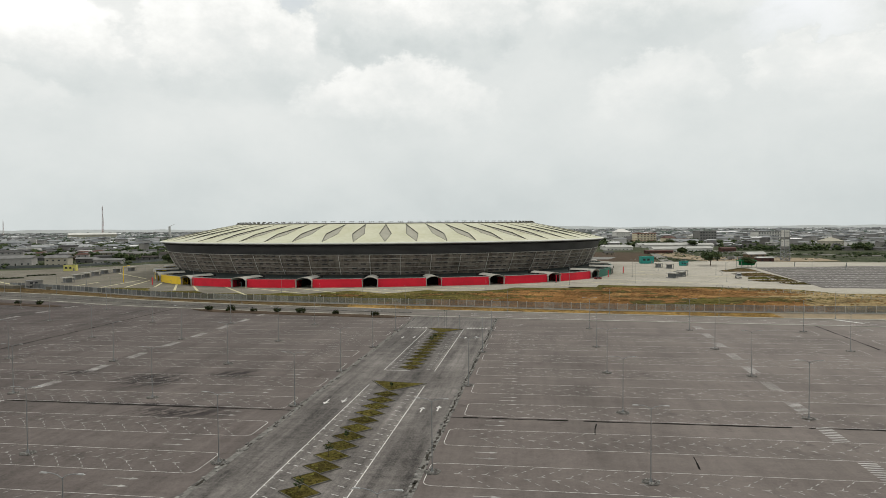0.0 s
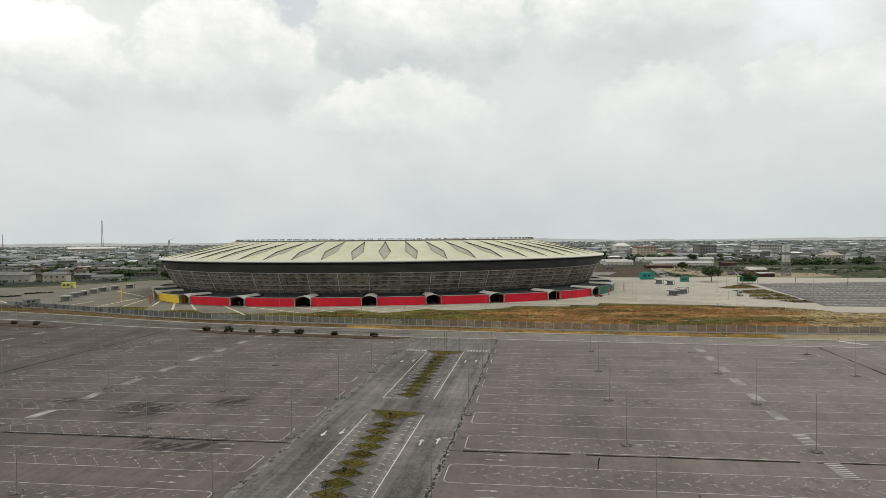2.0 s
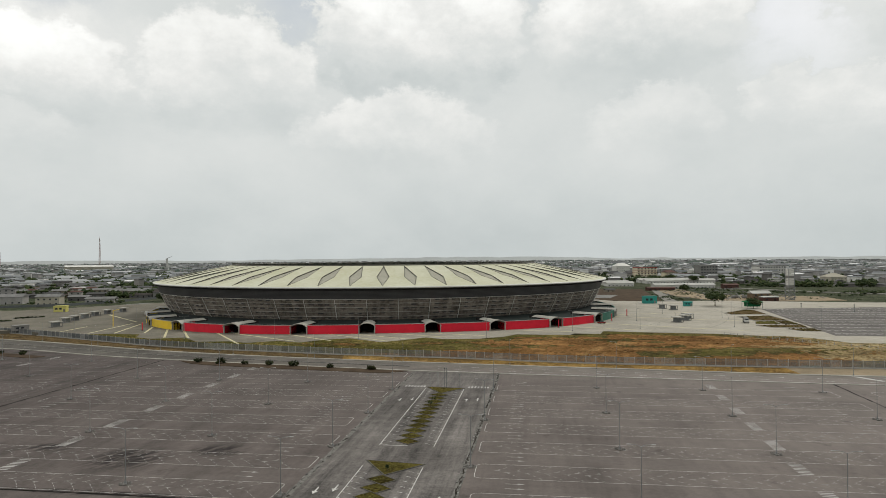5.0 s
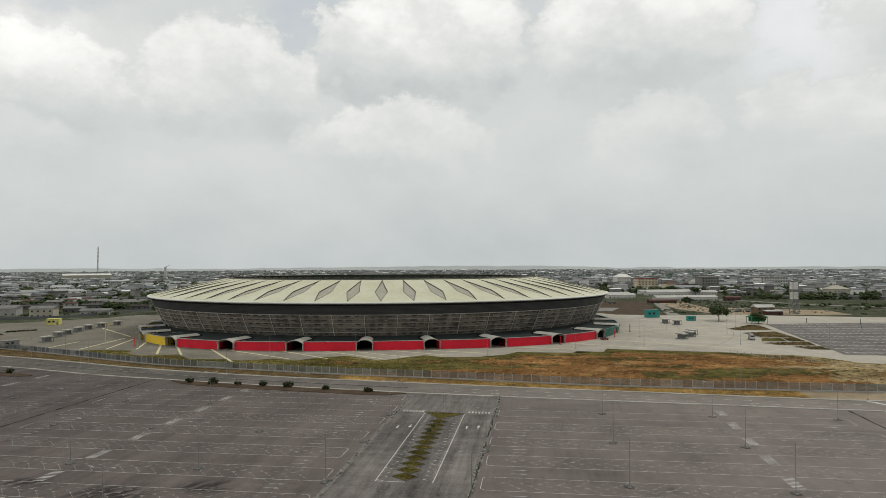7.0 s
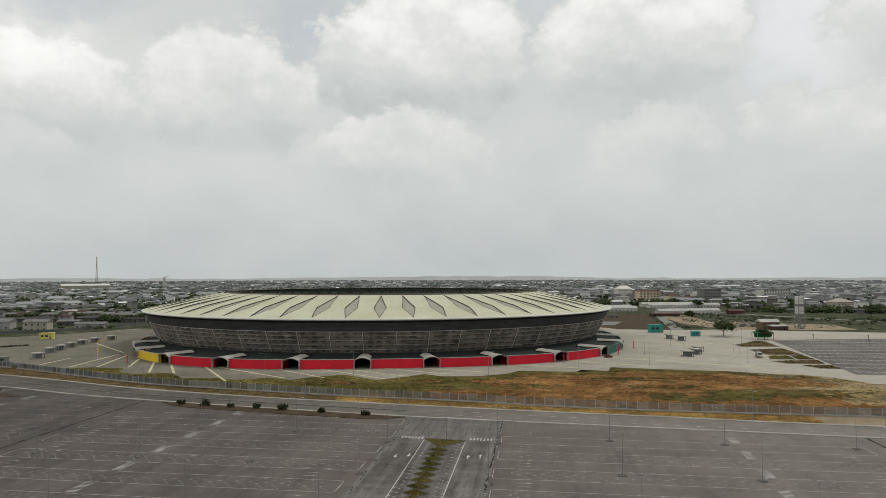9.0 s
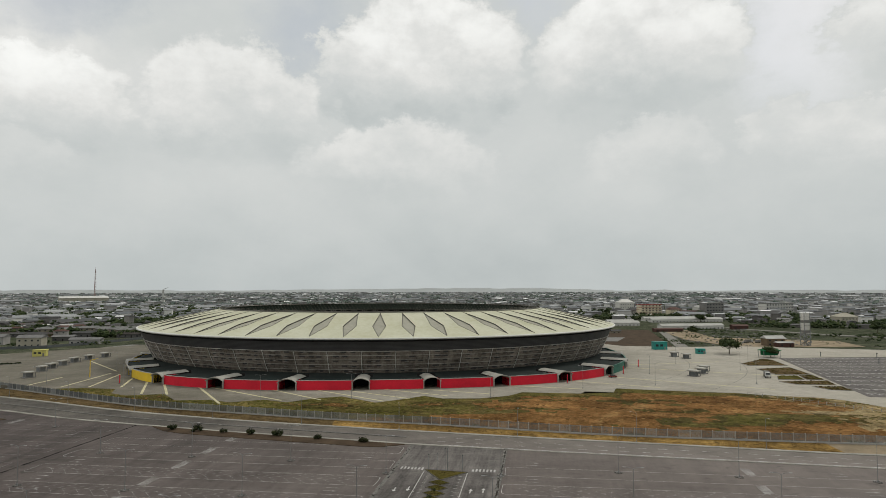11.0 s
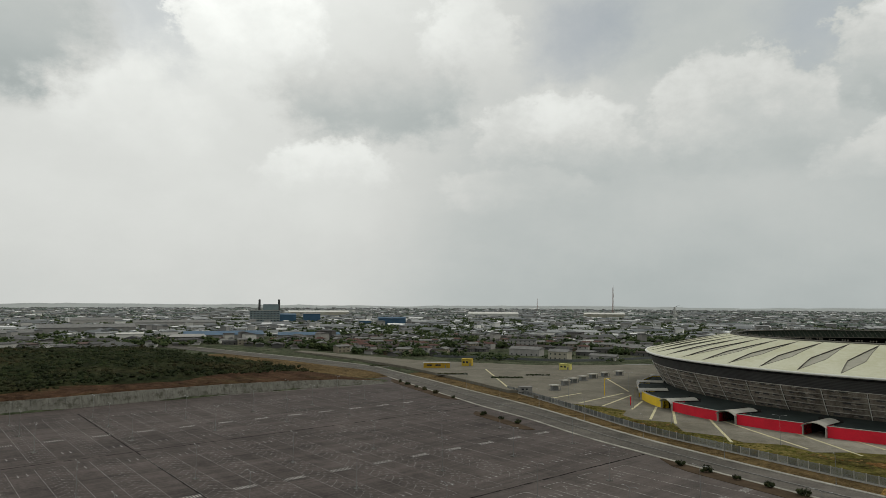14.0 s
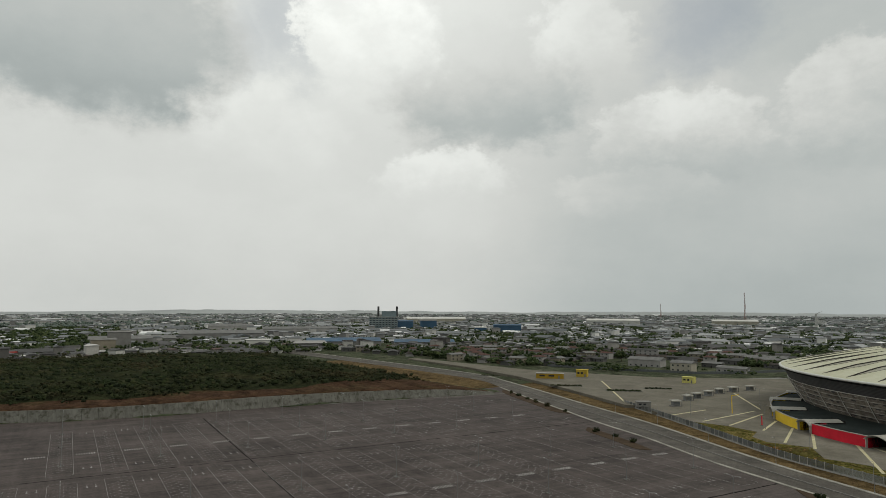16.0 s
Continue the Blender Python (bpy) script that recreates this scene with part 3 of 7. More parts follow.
# ---------------------------------------------------------------- ground
def axis(lo, hi, fine_lo, fine_hi, step):
    a = list(np.arange(fine_lo, fine_hi + 0.1, step))
    d, p = step, fine_lo
    while p > lo:
        d *= 1.35
        p -= d
        a.insert(0, max(p, lo))
    d, p = step, fine_hi
    while p < hi:
        d *= 1.35
        p += d
        a.append(min(p, hi))
    return a


gx, gy = axis(-4800, 4800, -640, 460, 10.0), axis(-1500, 4800, -60, 660, 10.0)
gv = [(x, y, height(x, y) - 0.35) for y in gy for x in gx]
nx = len(gx)
gf = [(j * nx + i, j * nx + i + 1, (j + 1) * nx + i + 1, (j + 1) * nx + i) for j in range(len(gy) - 1) for i in range(nx - 1)]
structure("ground", mesh_of("ground", gv, gf, M_LAND), "patchy green and brown land under town and stadium", "ground")

# far rolling ridge on the skyline, with haze painted into its colour
hv, hf = [], []
HN = 220
for i in range(HN + 1):
    a = radians(-125 + 200 * i / HN)
    for r, base in ((4250, 0), (4500, 1), (4700, 0)):
        hgt = 24 + 16 * noise.noise((a * 4.0, 1.3, 0)) + 9 * noise.noise((a * 17, 4.0, 0)) + 6 * noise.noise((a * 60, 2.0, 0))
        hv.append((math.sin(a) * r, math.cos(a) * r, hgt if base else -2))
    if i:
        k = 3 * i
        hf += [(k - 3, k, k + 1, k - 2), (k - 2, k + 1, k + 2, k - 1)]
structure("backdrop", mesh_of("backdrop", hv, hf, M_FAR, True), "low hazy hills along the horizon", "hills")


def sheet(name, pts, z, thick, material, label, category, side=None):
    """A flat slab with the outline pts, its top at z."""
    n = len(pts)
    v = [(x, y, z) for x, y in pts] + [(x, y, z - thick) for x, y in pts]
    bm = bmesh.new()
    vs = [bm.verts.new(p) for p in v]
    top = bm.faces.new(vs[:n])
    for i in range(n):
        bm.faces.new((vs[i], vs[n + i], vs[n + (i + 1) % n], vs[(i + 1) % n]))
    bmesh.ops.triangulate(bm, faces=[top])
    bmesh.ops.recalc_face_normals(bm, faces=bm.faces)
    me = bpy.data.meshes.new(name)
    bm.to_mesh(me)
    bm.free()
    me.materials.append(material)
    return structure(name, me, label, category)


def ribbon(a, b, za, zb=None, thick=0.0):
    """A strip between two lines of equal length, with a skirt of that thickness."""
    zb = za if zb is None else zb
    w = Build()
    n = len(a)
    v = [(*p, za) for p in a] + [(*p, zb) for p in b]
    f = [(i, i + 1, n + i + 1, n + i) for i in range(n - 1)]
    if thick:
        v += [(*p, za - thick) for p in a] + [(*p, zb - thick) for p in b]
        f += [(i + 1, i, 2 * n + i, 2 * n + i + 1) for i in range(n - 1)] + [(n + i, n + i + 1, 3 * n + i + 1, 3 * n + i) for i in range(n - 1)]
        f += [(0, n, 3 * n, 2 * n), (n - 1, 3 * n - 1, 4 * n - 1, 2 * n - 1)]
    return w.add(v, f)


xs = list(np.arange(-342, 420, 6.0))
near = [(x, road_near(x)) for x in xs]
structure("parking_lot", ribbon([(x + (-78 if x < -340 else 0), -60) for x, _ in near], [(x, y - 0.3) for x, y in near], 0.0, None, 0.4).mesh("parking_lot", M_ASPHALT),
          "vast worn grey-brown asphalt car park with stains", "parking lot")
rx = list(np.arange(-900, 700, 6.0))
structure("road", ribbon([(x, road_near(x)) for x in rx], [(x, road_far(x)) for x in rx], 0.02, None, 0.4).mesh("road", M_ROAD), "empty grey access road curving past the car park", "road")
structure("kerb", ribbon([(x, road_far(x)) for x in rx], [(x, road_far(x) + 1.7) for x in rx], 0.2, None, 0.6).mesh("kerb", M_WALK), "pale concrete walkway along the road", "kerb")
wx = list(np.arange(-345, 421, 6.0))
# right end in pale soil, its sunlit brightness given by the colour
for seg, m, words in (([x for x in wx if x <= -39], M_VERGE, "strip of dark brown earth and thin grass beside the road"), ([x for x in wx if -39 <= x <= 117], M_SOIL, "strip of orange soil and dry grass beside the road"),
                      ([x for x in wx if x >= 117], M_YARD, "strip of pale trodden soil beside the road, sunlit by its colour")):
    structure("verge", ribbon([(x, road_far(x) + 1.7) for x in seg], [(x, fence_y(x) - 0.5) for x in seg], 0.12, 0.45, 0.6).mesh("verge", m), words, "verge")
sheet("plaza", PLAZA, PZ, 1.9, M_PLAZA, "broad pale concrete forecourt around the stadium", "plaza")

# field of dry grass between fence and forecourt
fv, ff = [], []
FN = 36
fxs = list(np.arange(-230, 420, 2.5))


def plaza_front(x):
    return float(np.interp(x, [p[0] for p in PLAZA_FRONT], [p[1] for p in PLAZA_FRONT]))


for x in fxs:
    y0, y1 = fence_y(x) + 0.4, max(plaza_front(x) + 1.0, fence_y(x) + 3)
    for j in range(FN + 1):
        t = j / FN
        y = y0 + (y1 - y0) * t
        fv.append((x, y, 0.4 + (PZ - 0.45) * t ** 0.8 + 0.35 * math.sin(t * math.pi) * (1 + noise.noise((x * 0.05, y * 0.05, 0)))))
for i in range(len(fxs) - 1):
    for j in range(FN):
        k = i * (FN + 1) + j
        ff.append((k, k + FN + 1, k + FN + 2, k + 1))
fme = mesh_of("field", fv, ff, M_DRY, True)
fme.materials.append(M_GRASS)
fme.materials.append(M_OLIVE)
fme.materials.append(grass_mat("straw", (0.3, (0.11, 0.075, 0.035)), (0.5, (0.20, 0.15, 0.075)), (0.7, (0.32, 0.26, 0.15))))


def greenness(x, y, t):
    g = 0.9 * noise.noise((x * 0.016, y * 0.05, 3.0)) + 0.5 * noise.noise((x * 0.06, y * 0.15, 5.0))
    return g + (0.7 if t > 0.84 else 0.0) + 0.55 * min(1.0, max(0.0, (62 - x) / 70)) + 0.25 * noise.noise((x * 0.2, y * 0.3, 9.0)) - 0.12


for fi, pg in enumerate(fme.polygons):
    q = pg.center
    g = greenness(q.x, q.y, (fi % FN) / FN)
    pale = q.x + 28 * noise.noise((q.x * 0.05, q.y * 0.12, 6.0)) + 12 * noise.noise((q.x * 0.25, q.y * 0.4, 2.0)) > 146
    pg.material_index = 3 if pale else 1 if g > 0.42 else 2 if g > 0.12 else 0
structure("field", fme, "field of rust-brown dry grass with green patches", "field")

# tufts over the field
rng = random.Random(5)
tuft_g, tuft_d = Build(), Build()
for _ in range(3600):
    x = rng.uniform(-200, 330)
    y0, y1 = fence_y(x) + 1.5, plaza_front(x) - 1.0
    if y1 < y0 + 3:
        continue
    t = rng.random()
    y = y0 + (y1 - y0) * t
    z = 0.4 + (PZ - 0.45) * t ** 0.8 + 0.35 * math.sin(t * math.pi) * (1 + noise.noise((x * 0.05, y * 0.05, 0)))
    tg = tuft_g if greenness(x, y, t) + rng.uniform(-0.25, 0.25) > 0.25 else tuft_d
    tg.clump((x, y, z - 0.02), rng.uniform(0.3, 0.9), 0.28, rng)
M_TUFTD = islands("dry_tufts", ((0.0, (0.080, 0.042, 0.015)), (0.5, (0.135, 0.071, 0.024)), (1.0, (0.24, 0.152, 0.062))), 1.0)
M_TUFTG = islands("green_tufts", ((0.0, (0.052, 0.054, 0.012)), (0.6, (0.088, 0.082, 0.019)), (1.0, (0.135, 0.105, 0.035))), 1.0)
M_TUFTI = islands("bed_tufts", ((0.0, (0.030, 0.024, 0.009)), (0.55, (0.056, 0.046, 0.012)), (0.88, (0.075, 0.068, 0.018)), (1.0, (0.12, 0.12, 0.03))), 1.0)
tagged(new("dry_tufts", tuft_d.mesh("dry_tufts", M_TUFTD)), "rust-brown dry grass tufts over the field", "grass", "", "stuff")
tagged(new("green_tufts", tuft_g.mesh("green_tufts", M_TUFTG)), "olive green grass tufts over the field", "grass", "", "stuff")

# ---------------------------------------------------------------- avenue through the car park
AV_L, AV_R, MED_L, MED_R, MED_C = -42.2, -15.2, -34.3, -22.8, -28.95
V_ROAD = 237.0


def av_right(v):
    """The avenue's slightly slanting right edge."""
    return -16.1 + 1.5 * max(0.0, v - 80) / 135


structure("avenue", ribbon([lot(AV_L, v)[:2] for v in (20, 80, V_ROAD)], [lot(av_right(v), v)[:2] for v in (20, 80, V_ROAD)], 0.006, None, 0.0).mesh("avenue", M_AVENUE),
          "smoother grey avenue dividing the car park", "avenue")


def strip(w, u0, v0, u1, v1, width, z=0.021):
    """A painted line in lot coordinates."""
    d = Vector((u1 - u0, v1 - v0))
    n = Vector((-d.y, d.x)).normalized() * width / 2
    w.add([lot(u0 + n.x, v0 + n.y, z), lot(u0 - n.x, v0 - n.y, z), lot(u1 - n.x, v1 - n.y, z), lot(u1 + n.x, v1 + n.y, z)], [(0, 1, 2, 3)])


avl = Build()
for v0, v1 in ((40, 133), (146.5, 206)):
    strip(avl, MED_L, v0, MED_L, v1, 0.17, 0.02)
    strip(avl, MED_R, v0, MED_R, v1, 0.17, 0.02)
    v = v0 + 1.0
    while v < v1 - 2:
        strip(avl, MED_L, v, MED_L + 0.5, v - 0.25, 0.16, 0.02)
        strip(avl, MED_L + 1.2, v - 0.6, MED_L + 2.0, v - 1.0, 0.14, 0.02)
        strip(avl, MED_R - 0.5, v + 0.25, MED_R, v, 0.16, 0.02)
        strip(avl, MED_R - 2.2, v + 1.0, MED_R - 1.2, v + 0.6, 0.14, 0.02)
        v += 2.6
strip(avl, MED_L, 146.5, MED_L + 6, 146.5, 0.2, 0.02)
structure("avenue_lines", avl.mesh("avenue_lines", M_PAINT), "worn white lines along the avenue's median", "road marking")


def arrow(u, v, way):
    w = Build()
    loc = [(-0.14, -1.7), (0.14, -1.7), (0.14, 0.3), (0.55, 0.3), (0, 1.7), (-0.55, 0.3), (-0.14, 0.3)]
    w.add([lot(u + a, v + b * way, 0.022) for a, b in loc], [(0, 1, 2, 6), (3, 4, 5)] if way > 0 else [(6, 2, 1, 0), (5, 4, 3)])
    structure("road_arrow", w.mesh("road_arrow", M_PAINT), "faded white direction arrow on the avenue", "road marking")


for u, v in ((-38.8, 119), (-35.8, 120.5), (-38.8, 190), (-35.6, 191)):
    arrow(u, v, -1)
for u, v in ((-20.4, 116), (-17.6, 117), (-20.6, 191), (-17.6, 192)):
    arrow(u, v, 1)
zc = Build()
for i in range(7):
    strip(zc, MED_R + 1.2 + i * 0.95, 207.6, MED_R + 1.2 + i * 0.95, 210.0, 0.5, 0.022)
for i in range(7):
    strip(zc, AV_L + 1.4 + i * 0.95, 207.6, AV_L + 1.4 + i * 0.95, 210.0, 0.5, 0.022)
structure("avenue_crosswalk", zc.mesh("avenue_crosswalk", M_ZEBRA), "white crosswalk bars across the avenue", "road marking")


def planted(name, corners, label, category, group):
    """A kerbed bed of grass: corners in lot coordinates."""
    c = Vector((sum(p[0] for p in corners) / len(corners), sum(p[1] for p in corners) / len(corners)))
    ob = thing(name, label, category, group, lot(c.x, c.y, 0.0))
    n = len(corners)
    inner = [c + (Vector(p) - c) * 0.95 for p in corners]
    rel = lambda p, z: tuple(Vector(lot(p[0], p[1], z)) - Vector(lot(c.x, c.y, 0)))
    kv = [rel(p, 0.0) for p in corners] + [rel(p, 0.17) for p in corners] + [rel(p, 0.17) for p in inner] + [rel(p, 0.08) for p in inner]
    kf = []
    for i in range(n):
        j = (i + 1) % n
        kf += [(i, j, n + j, n + i), (n + i, n + j, 2 * n + j, 2 * n + i), (2 * n + i, 2 * n + j, 3 * n + j, 3 * n + i)]
    part("kerb", mesh_of("kerb", kv, kf, M_BEDKERB), ob, "dirty concrete edging")
    rr = random.Random(int(c.y * 10))
    gv2 = [rel(p, 0.11) for p in inner] + [rel(c, 0.2)]
    part("grass", mesh_of("grass", gv2, [(i, (i + 1) % n, n) for i in range(n)], M_ISLAND), ob)
    w = Build()
    for _ in range(26):
        a, b = rr.random(), rr.random()
        k = rr.randrange(n)
        p = c + (inner[k] - c) * a * 0.85 + (inner[(k + 1) % n] - inner[k]) * b * a * 0.85
        w.clump(rel(p, 0.16), rr.uniform(0.12, 0.3), 0.5, rr)
    tagged(part("grass_cover", w.mesh("grass_cover", M_TUFTI), ob), "", "", "", "stuff")
    return ob


v = 44.0
while v < 128:
    planted("planting_bed", [(MED_C - 2.75, v), (MED_C + 0.5, v - 2.5), (MED_C + 2.75, v), (MED_C - 0.35, v + 2.5)], "diamond bed of sparse grass with a concrete edging", "planting bed", "diamond beds in the avenue")
    v += 4.28
planted("planting_island", [(-34.4, 136.0), (MED_C, 127.6), (-22.6, 134.6)], "triangular kerbed island of olive grass", "traffic island", "")
v = 149.6
while v < 198:
    planted("planting_bed", [(MED_C - 2.75, v), (MED_C + 0.5, v - 2.5), (MED_C + 2.75, v), (MED_C - 0.35, v + 2.5)], "diamond bed of sparse grass with a concrete edging", "planting bed", "diamond beds in the avenue")
    v += 4.28
planted("planting_island", [(-34.4, 207.8), (MED_C, 198.6), (-22.6, 206.6)], "triangular kerbed island of olive grass", "traffic island", "")


def sapling(u, v, h):
    ob = thing("sapling", "thin young tree with sparse leaves in a bed", "tree", "saplings in the beds", lot(u, v, 0.1))
    rr = random.Random(int(u * 7 + v * 13))
    part("trunk", Build().tube((0, 0, 0), (0.05, 0, h * 0.7), 0.05, 0.02, 5).mesh("trunk", M_BARK), ob)
    w = Build()
    w.leaves((0, 0, h * 0.7), h * 0.32, 70, 0.18, rr)
    part("crown", w.mesh("crown", M_LEAF), ob)


for u, v, h in ((MED_C, 78.0, 2.0), (MED_C - 0.2, 90.2, 2.4), (MED_C, 98.6, 1.3), (MED_C, 187, 1.7), (MED_C, 181, 2.0), (MED_C, 130, 1.2)):
    sapling(u, v, h)

# gutters along the avenue: rough stone-edged channels
for edge, nm in ((lambda q: AV_L - 0.5, "a"), (lambda q: av_right(q) + 0.5, "b")):
    structure("drain", ribbon([lot(edge(v) - 0.5, v)[:2] for v in (20, 80, V_ROAD - 3)], [lot(edge(v) + 0.5, v)[:2] for v in (20, 80, V_ROAD - 3)], 0.03, None, 0.1).mesh("drain", M_DRAIN),
              "dirty concrete drain strip beside the avenue", "drain")
    rr = random.Random(17 + ord(nm))
    w, d = Build(), Build()
    v = 40.0
    while v < V_ROAD - 4:
        L = rr.uniform(0.5, 1.3)
        u = edge(v)
        side = rr.choice((-0.35, 0.35))
        x, y, _ = lot(u + side + rr.uniform(-0.08, 0.08), v)
        if rr.random() < (0.6 if nm == "a" else 0.9):
            w.box((x, y, 0.0), (rr.uniform(0.2, 0.4), L * rr.uniform(0.5, 1.0), rr.uniform(0.06, 0.24)), LOT_TURN + rr.uniform(-0.25, 0.25))
        if rr.random() < (0.2 if nm == "a" else 0.7):
            x, y, _ = lot(u + rr.uniform(-0.2, 0.2), v)
            d.box((x, y, 0.0), (rr.uniform(0.25, 0.5), L * 1.2, 0.045), LOT_TURN + rr.uniform(-0.1, 0.1))
        v += L
    tagged(new("drain_stones", w.mesh("drain_stones", M_STONE)), "broken pale edging stones along the drain", "stones", "", "stuff")
    tagged(new("drain_dirt", d.mesh("drain_dirt", M_SILT)), "dark dirt in the drain", "dirt", "", "stuff")

# ---------------------------------------------------------------- parking rows
HALF = 3.95
# each block of rows: u from, u to, v of its first aisle, spacing of the aisles, u of its zebra crossings, their drift
BLOCKS = [(-346, -259, 111.6, 16.0, -291.6, 0.03), (-251, -147, 110.5, 15.45, -190.8, 0.0), (-140, -43.8, 110.0, 15.6, -101.1, 0.0), (-14.6, 82.5, 109.4, 15.35, 45.0, 0.05), (90.5, 195, 109.4, 15.35, 139.0, 0.05)]


def far_v(u):
    """v of the road's near edge at u."""
    v = 230.0
    for _ in range(6):
        x, y, _z = lot(u, v)
        v += road_near(x) - y
    return v


for bi, (u0, u1, aisle, PITCH, uz, drift) in enumerate(BLOCKS):
    w, rows = Build(), Build()
    rr = random.Random(bi)
    for k in range(-5, 11):
        vc = aisle + (k + 0.5) * PITCH
        lim = min(far_v(u0), far_v(u1))
        if vc + HALF > lim - 3 or vc < 40:
            continue
        a, b = u0 + rr.uniform(0, 2), u1 - rr.uniform(0, 2)
        for s in (-1, 1):
            strip(rows, a + 1.2, vc + s * HALF, b - 1.2, vc + s * HALF, 0.10)
        for e, s in ((a, 1), (b, -1)):
            for j in range(4):
                t0, t1 = j / 4 * math.pi / 2, (j + 1) / 4 * math.pi / 2
                for q in (-1, 1):
                    strip(rows, e + s * 1.2 * (1 - math.sin(t0)), vc + q * (HALF - 1.2 + 1.2 * math.cos(t0)), e + s * 1.2 * (1 - math.sin(t1)), vc + q * (HALF - 1.2 + 1.2 * math.cos(t1)), 0.10)
            strip(rows, e, vc - HALF + 1.2, e, vc + HALF - 1.2, 0.10)
        u = a + 4.0
        while u < b - 5:
            if vc < 205:
                wd = 0.13
                strip(w, u + 2.6, vc + 3.45, u + 2.2, vc + 2.95, wd)
                strip(w, u + 1.65, vc + 2.35, u + 1.05, vc + 1.75, wd)
                for du, dv in ((0.45, 0.75), (-0.5, -0.1), (0.6, -0.2)):
                    strip(w, u, vc + 0.5, u + du, vc + 0.5 + dv, wd)
                q = u + 1.8
                strip(w, q + 2.6, vc - 3.45, q + 2.2, vc - 2.95, wd)
                strip(w, q + 1.65, vc - 2.35, q + 1.05, vc - 1.75, wd)
                for du, dv in ((0.45, -0.75), (-0.5, 0.1), (0.6, 0.2)):
                    strip(w, q, vc - 0.5, q + du, vc - 0.5 + dv, wd)
            u += 3.6
        # pairs of direction arrows at the aisle ends
        for e in (a + 7, b - 9):
            for dv in (-1.2, 1.2):
                vv = vc + PITCH / 2 + dv
                if vv < lim - 5:
                    w.add([lot(e + x, vv + y, 0.021) for x, y in ((-1.6, -0.1), (0.6, -0.1), (0.6, -0.4), (1.8, 0), (0.6, 0.4), (0.6, 0.1), (-1.6, 0.1))], [(0, 1, 5, 6), (2, 3, 4)])
    structure("stall_lines", rows.mesh("stall_lines", M_PAINT if bi > 1 else M_MARK), "thin worn white lines round the parking rows", "road marking")
    tagged(new("stall_marks", w.mesh("stall_marks", M_MARK)), "small white dashes marking slanted parking stalls", "road marking", "", "stuff")


def zebra(u, v):
    w = Build()
    for i in range(8):
        strip(w, u - 1.2, v - 2.9 + i * 0.83, u + 1.2, v - 2.9 + i * 0.83, 0.36, 0.022)
    structure("zebra_crossing", w.mesh("zebra_crossing", M_ZEBRA), "white zebra bars across a parking aisle", "road marking")


for u0, u1, aisle, PITCH, uz, drift in BLOCKS:
    for k in range(-4, 10):
        v = aisle + k * PITCH
        u = uz + drift * (v - 120)
        if 44 < v < far_v(u) - 7:
            zebra(u, v)

# open joints across the car park
jt = Build()
for (ua, va, ub, vb, wd) in ((-352, 115.0, AV_L - 1, 112.8, 0.75), (AV_R, 112.0, 300, 114.5, 0.7), (-143.5, 114, -143.8, 250, 0.9), (-255.5, 45, -255.5, 300, 0.9), (85.2, 112, 87.2, 226, 0.7), (8.6, 105, 9.2, 111, 0.35), (21, 92, 21.2, 97, 0.3)):
    n = int(max(abs(ub - ua), abs(vb - va)) / 2.5)
    rr = random.Random(int(ua))
    last = None
    for i in range(n + 1):
        t = i / n
        u, v = ua + (ub - ua) * t + rr.uniform(-0.1, 0.1), va + (vb - va) * t + rr.uniform(-0.1, 0.1)
        if last and rr.random() > 0.03:
            strip(jt, last[0], last[1], u, v, wd * rr.uniform(0.3, 1.0), 0.017)
        last = (u, v)
tagged(new("pavement_joint", jt.mesh("pavement_joint", M_JOINT)), "dark dirt-filled joints across the asphalt", "pavement joint", "", "structure")


# ---------------------------------------------------------------- lamp posts
def lamp_post(at, h, arms=2, planter=True):
    ob = thing("lamp_post", "slim grey twin-arm lamp post in a ring of stones" if planter else "slim grey lamp post beside the road", "lamp post", "lamp posts", at)
    part("pole", Build().tube((0, 0, 0), (0, 0, h), 0.075, 0.04, 8).mesh("pole", M_POLE), ob)
    for s in (-1, 1)[:arms]:
        arm = Build()
        p = (0, 0, h - 0.1)
        for q in ((0.5 * s, 0, h + 0.22), (1.1 * s, 0, h + 0.35), (1.7 * s, 0, h + 0.38)):
            arm.tube(p, q, 0.04, 0.035, 6)
            p = q
        part("arm", arm.mesh("arm", M_POLE), ob)
        hd = Build().box((1.9 * s, 0, h + 0.32), (0.8, 0.2, 0.1), 0, 0.7)
        part("lamp_head", hd.mesh("lamp_head", M_LAMP), ob, "pale flat lamp head")
    part("base_plate", Build().box((0, 0, 0), (0.5, 0.5, 0.06)).box((0, 0, 0.06), (0.28, 0.28, 0.5), 0, 0.8).mesh("base_plate", M_POLE), ob)
    if planter:
        rr = random.Random(4)
        w = Build()
        for r, n in ((1.0, 15), (0.7, 10), (0.4, 6)):
            for i in range(n):
                a = 2 * math.pi * i / n + rr.uniform(-0.1, 0.1)
                w.clump((r * math.cos(a), r * math.sin(a), 0.08), rr.uniform(0.1, 0.2), 0.8, rr)
        tagged(part("stone_ring", w.mesh("stone_ring", M_STONE), ob, "ring of pale stones"), "", "", "", "stuff")
    return ob


post = lamp_post(lot(-73, 87), 9.4)
lot_lamps = []
for u in (-102.5, -131, -170, -208, -275, -310, -338):
    lot_lamps += [(u, 87 + 31.2 * k) for k in range(-1, 6)]
lot_lamps += [(-73, 87 + 31.2 * k) for k in range(1, 6)]
for u in (13.8, 43.8, 76.5, 106.5, 170, 200, 230):
    lot_lamps += [(u + 0.6 * k, 86.8 + 31.2 * k) for k in range(-1, 6)]
